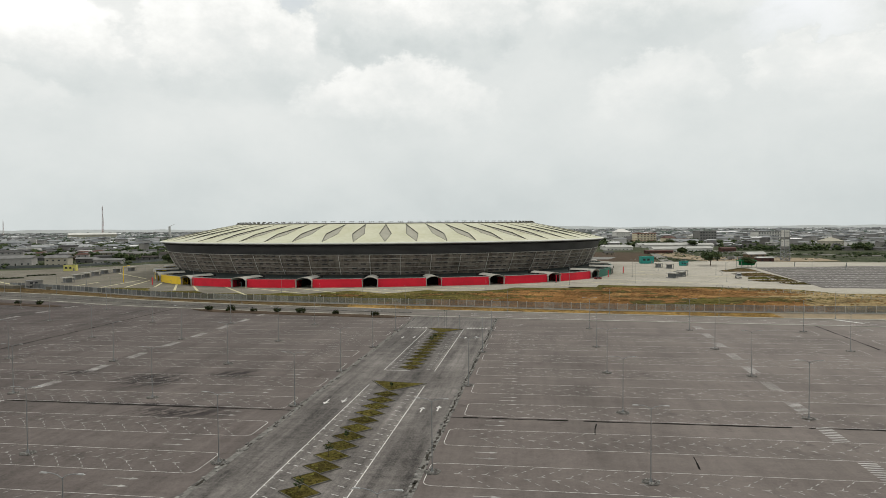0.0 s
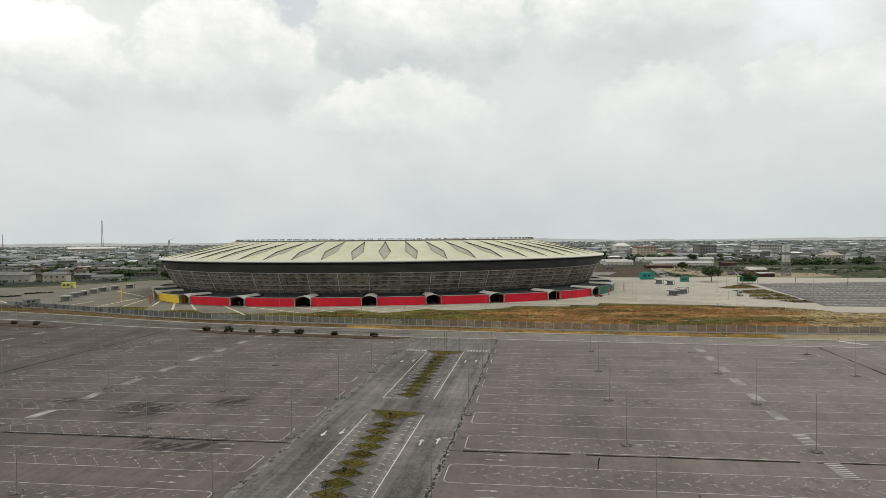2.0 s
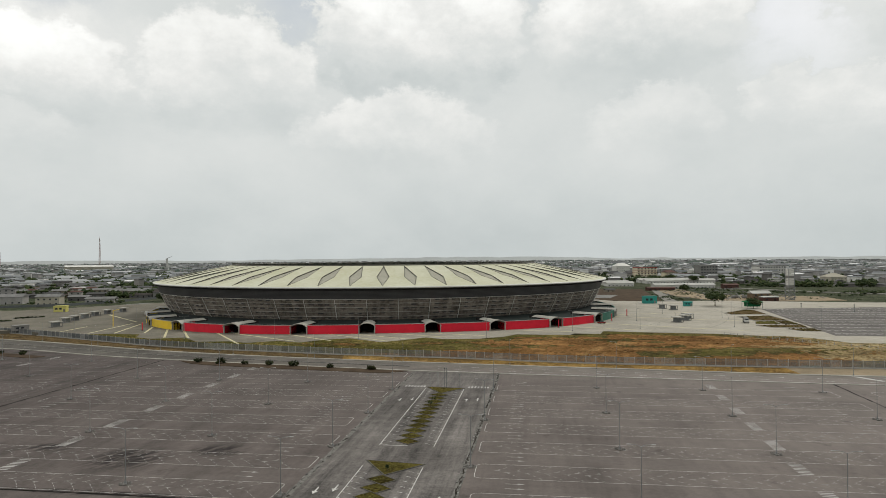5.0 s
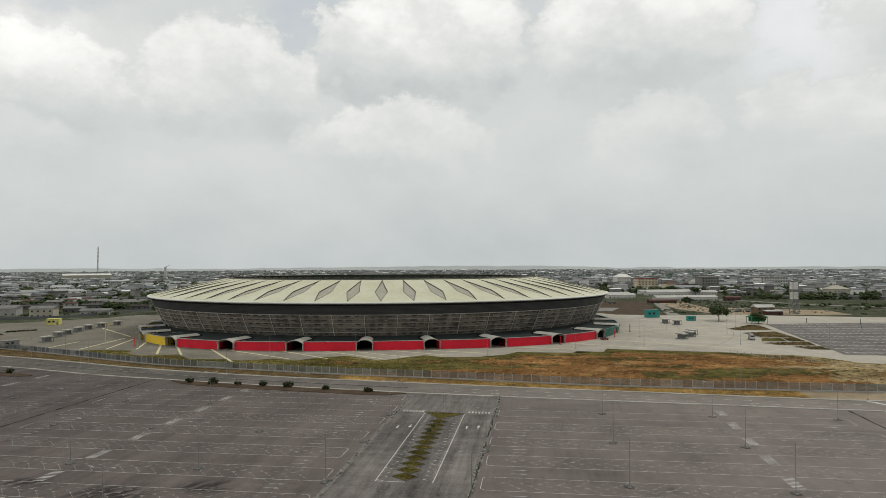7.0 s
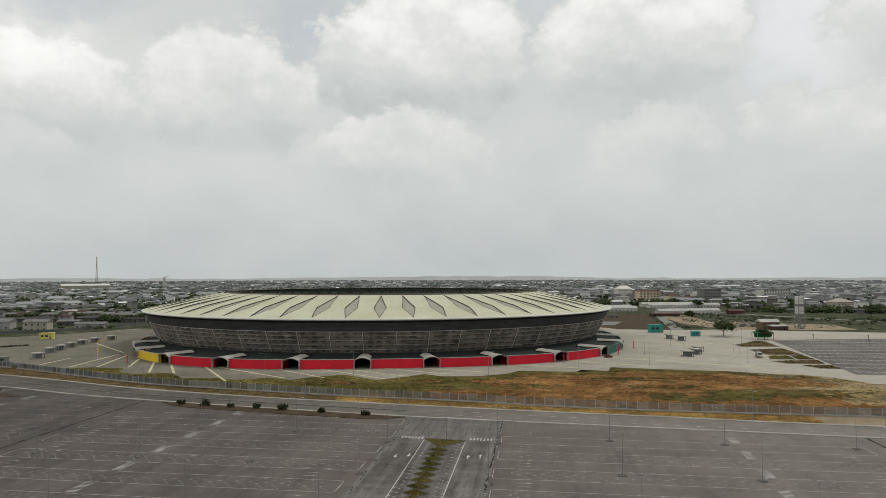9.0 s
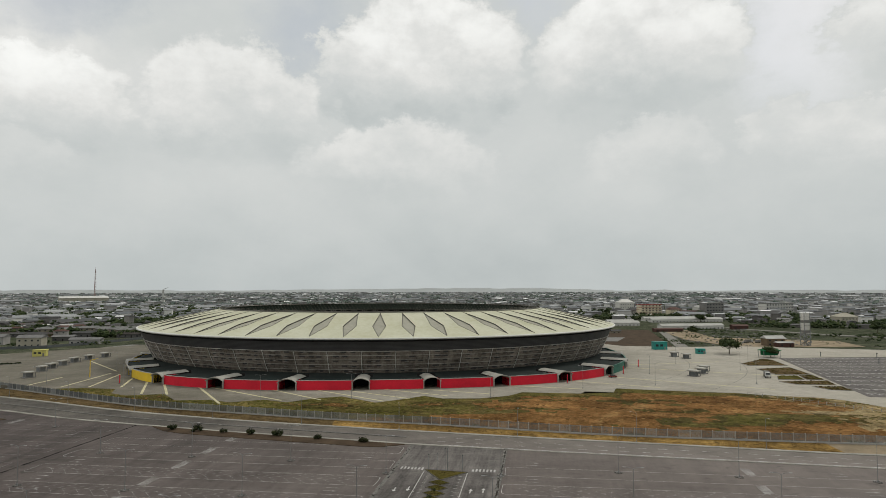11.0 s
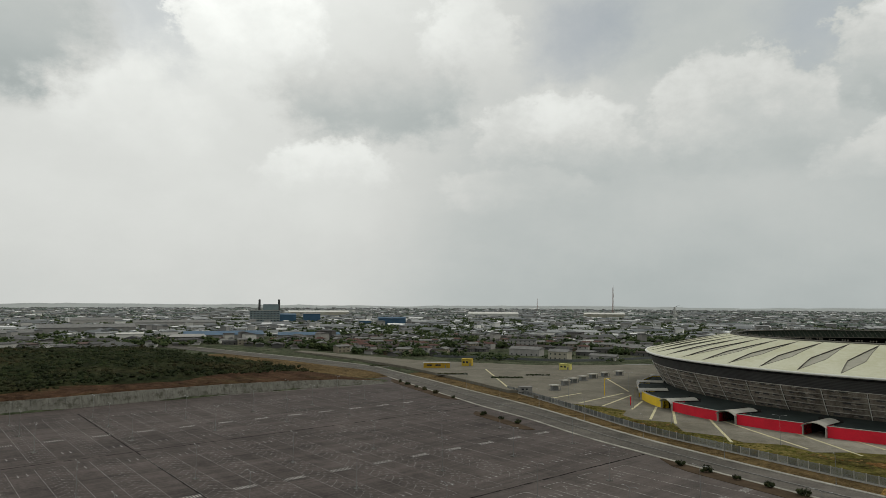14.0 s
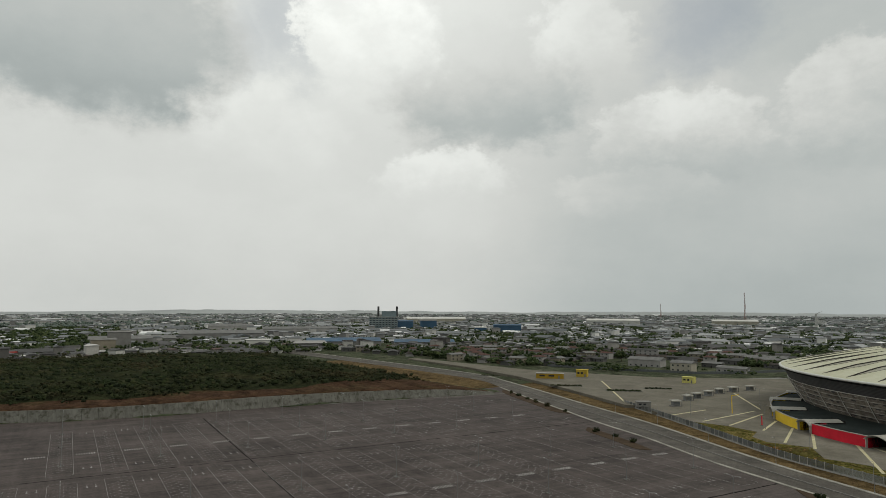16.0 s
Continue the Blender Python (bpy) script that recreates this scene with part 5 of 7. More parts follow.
pl = Build()
for xa, ya, xb, yb in ((-108, 341, -66, 305), (-80, 336, -50, 306), (-58, 333, -24, 303), (-45, 332, -14, 309), (-27, 334, 2, 316), (-12, 335, 20, 321), (-114, 343, -89, 298), (-136, 357, -119, 320), (-144, 357, -131, 322),
                       (-157, 369, -149, 341), (-171, 385, -164, 341), (-178, 390, -177, 341), (-195, 374, -196, 345), (30, 345, 64, 334), (60, 362, 100, 338), (86, 374, 150, 332), (-313, 437, -236, 362), (100, 415, 230, 350), (110, 425, 170, 440), (-221, 449, -179, 398)):
    d = Vector((xb - xa, yb - ya)).normalized()
    n = Vector((-d.y, d.x)) * 0.55
    pl.add([(xa + n.x, ya + n.y, PZ + 0.015), (xa - n.x, ya - n.y, PZ + 0.015), (xb - n.x, yb - n.y, PZ + 0.015), (xb + n.x, yb + n.y, PZ + 0.015)], [(0, 1, 2, 3)])
structure("plaza_stripes", pl.mesh("plaza_stripes", M_LINE), "pale yellow stripes fanning over the forecourt", "paving stripe")


pj = Build()
for a in range(-100, 101, 5):
    t = radians(-90 + a * 1.25)
    p0, p1 = Vector((CX + 176 * math.cos(t), CY + 166 * math.sin(t))), Vector((CX + 290 * math.cos(t), CY + 240 * math.sin(t)))
    last = None
    for i in range(26):
        q = p0.lerp(p1, i / 25)
        if last is not None and in_poly(q.x, q.y, PLAZA) and in_poly(last.x, last.y, PLAZA):
            d = (q - last).normalized()
            n = Vector((-d.y, d.x)) * 0.11
            pj.add([(*(last + n), PZ + 0.008), (*(last - n), PZ + 0.008), (*(q - n), PZ + 0.008), (*(q + n), PZ + 0.008)], [(0, 1, 2, 3)])
        last = q
for k in (20, 50):
    last = None
    for a in range(0, 201, 2):
        t = radians(-190 + a)
        q = Vector((CX + (176 + k) * math.cos(t), CY + (166 + k) * math.sin(t)))
        if last is not None and in_poly(q.x, q.y, PLAZA) and in_poly(last.x, last.y, PLAZA):
            d = (q - last).normalized()
            n = Vector((-d.y, d.x)) * 0.11
            pj.add([(*(last + n), PZ + 0.008), (*(last - n), PZ + 0.008), (*(q - n), PZ + 0.008), (*(q + n), PZ + 0.008)], [(0, 1, 2, 3)])
        last = q
structure("plaza_joints", pj.mesh("plaza_joints", M_DRAIN), "dark joints between the forecourt's concrete slabs", "paving joint")


def booth(x, y, turn, z=PZ, mat=M_FENCE, s=(4.2, 3.0, 2.6), label="dark ticket booth with a flat pale roof"):
    ob = thing("ticket_booth", label, "booth", "booths on the forecourt", (x, y, z), turn)
    part("plinth", Build().box((0, 0, 0), (s[0] + 1.2, s[1] + 1.0, 0.35)).mesh("plinth", M_GREY), ob, "low concrete plinth")
    part("body", Build().box((0, 0, 0.35), (s[0] * 0.86, s[1] * 0.86, s[2] - 0.35)).mesh("body", mat), ob)
    part("roof", Build().box((0, 0, s[2]), (s[0] + 1.6, s[1] + 1.4, 0.22)).box((0, 0, s[2] + 0.22), (s[0] + 1.3, s[1] + 1.1, 0.3)).mesh("roof", M_VAULT), ob, "flat pale roof slab")
    part("counter", Build().box((0, -s[1] / 2 - 0.15, 0.95), (s[0] * 0.8, 0.3, 0.1)).mesh("counter", M_GREY), ob)
    for q in (-1, 1):
        part("pillar", Build().box((q * (s[0] / 2 + 0.5), -s[1] / 2 - 0.4, 0), (0.25, 0.25, s[2])).mesh("pillar", M_GREY), ob)
    return ob


first = booth(-212, 373, 1.1)
for x, y in ((-220, 397), (-222, 410), (-224, 425), (-226, 441), (-225, 455), (-222, 470)):
    copy_thing(first, pose(x, y, PZ, 0, 0, 75))
second = booth(130, 376, 2.3)
for x, y, a in ((138, 386, 130), (143, 396, 125), (153, 470, 100), (157, 459, 95)):
    copy_thing(second, pose(x, y, PZ, 0, 0, a))


def cabin(x, y, s, mat, turn, label, name="cabin", roof_mat=None):
    ob = thing(name, label, "cabin", "", (x, y, PZ), turn)
    part("body", Build().box((0, 0, 0), s).mesh("body", mat), ob)
    part("roof", Build().box((0, 0, s[2]), (s[0] + 0.5, s[1] + 0.5, 0.25)).mesh("roof", roof_mat or mat), ob)
    for q in (-0.28, 0.05):
        part("window", Build().box((q * s[0], -s[1] / 2 - 0.03, s[2] * 0.42), (s[0] * 0.2, 0.08, s[2] * 0.3)).mesh("window", M_GLASS), ob)
    part("door", Build().box((0.33 * s[0], -s[1] / 2 - 0.03, 0.05), (1.0, 0.08, min(2.05, s[2] * 0.8))).mesh("door", M_GREY), ob)


cabin(160, 520, (10, 5, 5.4), M_TEAL, 0.1, "teal green two-storey cabin block beside the terrace")
cabin(178, 489, (5.8, 3.2, 3.2), M_TEAL, 0.05, "low teal site cabin on the forecourt")
cabin(-269, 477, (8.2, 4.6, 4.0), M_KIOSK, 0.2, "faded yellow kiosk at the forecourt edge", "kiosk")
cabin(-341, 449, (8, 6, 5.0), M_GATE, 0.5, "dull yellow gatehouse block beside the road", "kiosk")
cabin(-347, 420, (20, 5, 3.6), M_OCHRE, 0.75, "long ochre gate canopy with a pale roof beside the road", "kiosk", M_VAULT)
# added box: stands in for the shadow along the plaza's raised edge
cabin(-221, 357, (7, 4, 2.6), M_GREY, 0.9, "grey box in place of the shadow at the plaza's raised edge", "shelter")


def gantry(x, y):
    ob = thing("goal_gantry", "slender yellow steel mast with a long slanting arm", "mast", "", (x, y, PZ))
    part("mast", Build().tube((0, 0, 0), (0, 0, 9), 0.24, 0.18, 6).mesh("mast", M_YELLOW), ob)
    part("arm", Build().tube((0, 0, 8.6), (3.0, 1.6, 9.4), 0.16, 0.12, 6).mesh("arm", M_YELLOW), ob)


gantry(-181, 374)
for x, y in ((-155, 352), (113, 415), (96, 385), (60, 352)):
    ob = thing("sign_post", "slim red sign post on the forecourt", "sign post", "red sign posts", (x, y, PZ))
    part("post", Build().box((0, 0, 0), (0.4, 0.25, 4.2)).mesh("post", M_RED), ob)
    part("foot", Build().box((0, 0, 0), (1.2, 1.0, 0.25)).mesh("foot", M_GREY), ob)

# hedge beds and grass strips on the forecourt
def low_bed(x, y, lx, ly, turn, name, mat, label, z=PZ):
    ob = thing(name, label, "planting bed", "", (x, y, z), turn)
    part("edging", Build().box((0, 0, -0.1), (lx, ly, 0.28)).mesh("edging", M_KERB), ob)
    rr = random.Random(int(x * 3 + y))
    w = Build()
    n = 20
    vs = [((i / n - 0.5) * (lx - 0.6), (j / 5 - 0.5) * (ly - 0.6), 0.24 + rr.uniform(0, 0.12)) for j in range(6) for i in range(n + 1)]
    w.add(vs, [(j * (n + 1) + i, j * (n + 1) + i + 1, (j + 1) * (n + 1) + i + 1, (j + 1) * (n + 1) + i) for j in range(5) for i in range(n)])
    if mat is M_SCRUB:
        for _ in range(int(lx * ly * 0.5)):
            w.clump((rr.uniform(-0.46, 0.46) * lx, rr.uniform(-0.4, 0.4) * ly, 0.35), rr.uniform(0.4, 0.95), 0.7, rr)
    part("planting", w.mesh("planting", mat), ob)
    return ob


for x, y, lx, ly, a in ((-308, 394, 22, 6, 0.75), (-268, 403, 22, 6, 0.75), (-262, 430, 18, 4, 0.7), (-386, 396, 16, 3, 0.5), (-162, 388, 13, 6, 0.5)):
    low_bed(x, y, lx, ly, a, "hedge_bed", M_SCRUB, "dark bed of low scrub on the forecourt")
for m, quad in ((M_VERGE, ((179, 430), (205, 456), (208, 450), (202, 420), (179, 420))), (M_VERGE, ((176, 405), (199, 412), (194, 380), (175, 381))), (M_GRASS, ((173, 376), (184, 377), (180, 362), (167, 363))),
                (M_VERGE, ((185, 377), (193, 378), (189, 361), (181, 362))), (M_VERGE, ((164, 356), (190, 359), (185, 344), (167, 347))), (M_VERGE, ((171, 340), (185, 340), (183, 328), (174, 330)))):
    c = Vector((sum(q[0] for q in quad) / len(quad), sum(q[1] for q in quad) / len(quad)))
    ob = thing("grass_strip", "strip of rough brown and green grass between slip roads", "planting bed", "", (c.x, c.y, PZ))
    n = len(quad)
    rel = [(q[0] - c.x, q[1] - c.y) for q in quad]
    w = Build().add([(x, y, 0.0) for x, y in rel] + [(x, y, 0.18) for x, y in rel] + [(x * 0.95, y * 0.95, 0.18) for x, y in rel], [t for i in range(n) for t in ((i, n + i, n + (i + 1) % n, (i + 1) % n), (n + i, 2 * n + i, 2 * n + (i + 1) % n, n + (i + 1) % n))])
    part("edging", w.mesh("edging", M_KERB), ob)
    part("planting", mesh_of("planting", [(x * 0.95, y * 0.95, 0.15) for x, y in rel] + [(0, 0, 0.35)], [((i + 1) % n, i, n) for i in range(n)], m), ob)
    rr = random.Random(int(c.x + c.y))
    w = Build()
    for _ in range(90):
        k_ = rr.randrange(n)
        a, b = rr.random() ** 0.5 * 0.9, rr.random()
        x, y = ((rel[k_][j] * (1 - b) + rel[(k_ + 1) % n][j] * b) * a for j in (0, 1))
        w.clump((x, y, 0.25), rr.uniform(0.25, 0.7), 0.5, rr)
    tagged(part("grass_cover", w.mesh("grass_cover", M_TUFTG if m is M_GRASS else M_TUFTI), ob), "", "", "", "stuff")

# second car park behind the forecourt
P2 = [(217, 461), (179, 312), (430, 258), (470, 480)]
sheet("overflow_car_park", P2, PZ + 0.05, 0.1, asphalt("dark_asphalt", (0.080, 0.072, 0.066), (0.120, 0.109, 0.100), 10, False), "grey overflow car park with white stall lines", "parking lot")
pk = Build()
for i in range(11):
    t = (i + 0.5) / 11
    xa, ya = 179 + 38 * t + 3, 312 + 149 * t
    xb, yb = 430 + 40 * t, 258 + 222 * t
    n = 74
    for j in range(n):
        s, e = j / n, (j + 0.62) / n
        pk.add([(xa + (xb - xa) * q, ya + (yb - ya) * q + o, PZ + 0.09) for q, o in ((s, 0), (e, 0), (e, 0.8), (s, 0.8))], [(0, 1, 2, 3)])
        x, y = xa + (xb - xa) * s, ya + (yb - ya) * s
        pk.add([(x, y - 2.4, PZ + 0.085), (x + 0.35, y - 2.4, PZ + 0.085), (x + 0.35, y + 2.8, PZ + 0.085), (x, y + 2.8, PZ + 0.085)], [(0, 1, 2, 3)])
tagged(new("overflow_stall_marks", pk.mesh("overflow_stall_marks", M_WHITE)), "white stall lines of the overflow car park", "road marking", "", "stuff")
for i, (x, y) in enumerate(((250, 470), (282, 462), (262, 430), (300, 418), (330, 400), (290, 385), (340, 450), (372, 380), (312, 345), (280, 350))):
    ob = thing("bollard", "short dark bollard lamp in the overflow car park", "bollard", "bollards in the overflow car park", (x, y, PZ + 0.05))
    part("post", Build().tube((0, 0, 0), (0, 0, 2.6), 0.3, 0.22, 6).mesh("post", M_FENCE), ob)
    part("cap", Build().box((0, 0, 2.6), (0.7, 0.7, 0.25)).mesh("cap", M_DARK), ob)


def truck(x, y, z, turn, label, s=1.0):
    ob = thing("truck", label, "truck", "trucks", (x, y, z), turn)
    part("chassis", Build().box((0, 0, 0.75), (8 * s, 1.1, 0.3)).mesh("chassis", M_DARK), ob)
    part("cab", Build().box((3.1 * s, 0, 0.8), (2.0, 2.4, 2.0), 0, 0.93).mesh("cab", M_TANK), ob)
    part("windscreen", Build().box((4.08 * s, 0, 1.75), (0.12, 2.0, 0.8)).mesh("windscreen", M_GLASS), ob)
    part("load", Build().box((-1.1 * s, 0, 1.05), (5.6 * s, 2.4, 1.9), 0, 0.9).mesh("load", M_GREY), ob)
    for px in (3.0, -1.6, -3.0):
        for q in (-1, 1):
            part("wheel", Build().tube((px * s, q * 0.95, 0.5), (px * s, q * 1.25, 0.5), 0.5, 0.5, 10).mesh("wheel", M_RUBBER), ob)


truck(166, 372, PZ, -1.9, "grey tipper truck parked on the slip road")
truck(255, 583, 0.9, 0.5, "pale lorry beside the site compound", 1.2)
truck(264, 582, 0.9, 0.4, "pale lorry beside the site compound", 1.2)


def car(x, y, z, turn, mat, label):
    ob = thing("car", label, "car", "", (x, y, z), turn)
    part("body", Build().box((0, 0, 0.35), (4.3, 1.75, 0.55), 0, 0.96).mesh("body", mat), ob)
    part("cabin", Build().box((-0.2, 0, 0.9), (2.4, 1.6, 0.55), 0, 0.75).mesh("cabin", M_GLASS), ob)
    for px in (1.35, -1.35):
        for q in (-1, 1):
            part("wheel", Build().tube((px, q * 0.68, 0.32), (px, q * 0.9, 0.32), 0.32, 0.32, 10).mesh("wheel", M_RUBBER), ob)


car(87, 372, PZ, 0.3, M_REDROOF, "small red car parked by the podium")


def tree(x, y, z, h, r, seed, mat=None, label="broad dark green tree with a spreading crown", group="trees near the compound", leaf=0.9):
    ob = thing("tree", label, "tree", group, (x, y, z))
    rr = random.Random(seed)
    w = Build().tube((0, 0, 0), (0.1, 0, h * 0.42), h * 0.035, h * 0.022, 7)
    tips = []
    for i in range(6):
        a = i * 1.05 + rr.uniform(-0.3, 0.3)
        t = Vector((math.cos(a) * r * rr.uniform(0.4, 0.65), math.sin(a) * r * rr.uniform(0.4, 0.65), h * rr.uniform(0.6, 0.8)))
        w.tube((0.1, 0, h * 0.38), t, h * 0.016, h * 0.006, 5)
        tips.append(t)
    part("trunk", w.mesh("trunk", M_BARK), ob)
    w = Build()
    for t in tips + [Vector((0, 0, h * 0.82)), Vector((0, 0, h * 0.7))]:
        for _ in range(7):
            c = t + Vector((rr.gauss(0, r * 0.22), rr.gauss(0, r * 0.22), rr.gauss(0, h * 0.05)))
            w.clump(c, r * rr.uniform(0.1, 0.22), 0.75, rr)
        w.leaves(t, r * 0.42, 60, leaf, rr)
    part("crown", w.mesh("crown", mat or M_LEAF), ob)


tree(197, 487, PZ, 10.5, 9.0, 1, leaf=0.8)
tree(214, 464, PZ, 7, 5.5, 2, leaf=0.6)
ob = thing("net_canopy", "bright green netted canopy on thin posts beside the slip road", "canopy", "", (214, 466, PZ), 0.1)
for px, py in ((-5.6, -3.2), (5.6, -3.2), (5.6, 3.2), (-5.6, 3.2)):
    part("post", Build().tube((px, py, 0), (px, py, 4.6), 0.2, 0.2, 6).mesh("post", M_POLE), ob)
part("netting", Build().gable((0, 0, 4.4), (12, 7, 1.6), 0, 0.4, 3).box((0, 0, 1.4), (9, 5, 2.8)).mesh("netting", M_GREENNET), ob)

# posts on the far island and a wire fence across the field
for i, (u, dv, h) in enumerate(((-33.2, 0.6, 4.0), (-30.8, 0.9, 4.2), (-28.9, 1.2, 5.6), (-28.3, 1.2, 5.6), (-24.2, 0.8, 4.0))):
    ob = thing("barrier_post", "thin dark steel post on the traffic island", "post", "posts on the traffic island", lot(u, 206.6 + dv, 0.0))
    part("pole", Build().tube((0, 0, 0), (0, 0, h), 0.07, 0.06, 6).mesh("pole", M_FENCE), ob)
    part("cap", Build().box((0, 0, h), (0.3, 0.12, 0.3)).mesh("cap", M_FENCE), ob)
wf = thing("wire_fence", "sagging wire fence on pale posts across the dry field", "fence", "", (131, 318, 0))
pa, pb, n = Vector((0, 0, 1.2)), Vector((52, -62, 0.7)), 27
for i in range(n):
    q = pa.lerp(pb, i / (n - 1))
    part("fence_post", Build().box((q.x, q.y, q.z - 0.5), (0.16, 0.16, 2.6)).mesh("fence_post", M_POST), wf)
for z in (0.6, 1.2, 1.8):
    part("wire", Build().tube(pa + Vector((0, 0, z)), pb + Vector((0, 0, z)), 0.03, 0.03, 4).mesh("wire", M_POLE), wf)

# ---------------------------------------------------------------- town
KEEP_CLEAR = [
    [(-345, -200), (700, -200), (700, 560), (340, 600), (262, 660), (120, 690), (-38, 700), (-215, 620), (-318, 520), (-420, 480), (-720, 450), (-720, 345), (-660, 345), (-660, -200)],   # car park, road, forecourt, rise
    [(-430, 480), (-235, 480), (-235, 645), (-430, 645)],
    [(90, 540), (360, 540), (360, 930), (90, 930)],                                  # works compound
    [(340, 540), (520, 540), (520, 760), (340, 760)],
    [(-1420, 830), (-1270, 830), (-1270, 980), (-1420, 980)],
    [(-880, 470), (-740, 470), (-740, 580), (-880, 580)],
    [(-1060, 960), (-950, 960), (-950, 1030), (-1060, 1030)],
    [(305, 1035), (445, 1035), (445, 1110), (305, 1110)], [(510, 1095), (600, 1095), (600, 1160), (510, 1160)], [(445, 830), (550, 830), (550, 920), (445, 920)], [(195, 750), (385, 750), (385, 960), (195, 960)], [(255, 1050), (480, 1050), (480, 1200), (255, 1200)],
]


def clear(x, y):
    return any(in_poly(x, y, p) for p in KEEP_CLEAR)


def sector(x, y):
    """Within the stretch of land that the flight looks over."""
    a = math.degrees(math.atan2(x, y - 20))
    return -100 < a < 48


M_WALLS = [plain("plaster_" + n, c, 0.9, 0, 0.2, 0.2, 1.5) for n, c in (("cream", (0.22, 0.195, 0.15)), ("grey", (0.10, 0.097, 0.092)), ("white", (0.30, 0.29, 0.275)), ("ochre", (0.14, 0.105, 0.07)))]
M_ROOFS = [plain("sheet_" + n, c, 0.7, 0.1, 0.3, 0.25, 1.2) for n, c in (("rust", (0.054, 0.042, 0.036)), ("grey", (0.064, 0.063, 0.062)), ("pale", (0.160, 0.158, 0.152)), ("brown", (0.042, 0.036, 0.032)), ("red", (0.085, 0.046, 0.038)))]


def house(x, y, z, turn, s, rise, wall, roof_m, label, storeys=1, hip=0.0, name="house", group="houses of the town"):
    """A house: s = length, width, wall height."""
    ob = thing(name, label, "house", group, (x, y, z), turn)
    part("wall", Build().box((0, 0, -0.6), (s[0], s[1], s[2] + 0.6)).mesh("wall", wall), ob)
    part("roof", Build().gable((0, 0, s[2]), (s[0], s[1], rise), 0, 0.7, hip).mesh("roof", roof_m), ob)
    n = max(2, int(s[0] / 4.5))
    for f in range(storeys):
        for i in range(n):
            px = (i + 0.5) / n * s[0] - s[0] / 2
            zz = f * s[2] / storeys
            if f == 0 and i == n // 2:
                part("door", Build().box((px, -s[1] / 2 - 0.03, 0), (1.0, 0.1, 2.05)).mesh("door", M_DARK), ob)
            else:
                part("window", Build().box((px, -s[1] / 2 - 0.03, zz + 0.95), (1.4, 0.1, 1.25)).mesh("window", M_GLASS), ob)
    return ob


HOUSE_KINDS = [(13, 8, 2.9, 1.2, 0, 0, 1), (16, 8.5, 3.0, 1.1, 1, 1, 1), (11, 8, 6.0, 1.4, 2, 4, 2), (22, 9, 3.2, 1.2, 1, 3, 1), (10, 7, 2.8, 1.1, 3, 0, 1), (14, 9, 6.0, 1.5, 0, 2, 2), (26, 11, 3.8, 1.4, 1, 1, 1), (9, 9, 3.0, 1.7, 2, 3, 1)]
HOUSE_WORDS = ["low cream house with a rusty ridged sheet roof", "low grey house under a dull grey sheet roof", "white two-storey house with a red-brown roof", "long grey shed under a dark brown sheet roof",
               "small ochre house with a rusty roof", "cream two-storey house under a pale sheet roof", "broad grey workshop with a weathered sheet roof", "small white house with a brown hipped roof"]
protos = [None] * len(HOUSE_KINDS)
rng = random.Random(21)
near_n = 0
walls_n, roofs_n, leaf_n = Build(), Build(), Build()
walls_f, roofs_f, leaf_f = Build(), Build(), Build()
step = 15.5
spots = []
for gy_ in np.arange(430, 1500, step):
    for gx_ in np.arange(-1700, 1300, step):
        spots.append((gx_ + rng.uniform(-6, 6), gy_ + rng.uniform(-6, 6)))
for gy_ in np.arange(-150, 430, step):
    for gx_ in np.arange(-1700, -640, step):
        spots.append((gx_ + rng.uniform(-6, 6), gy_ + rng.uniform(-6, 6)))
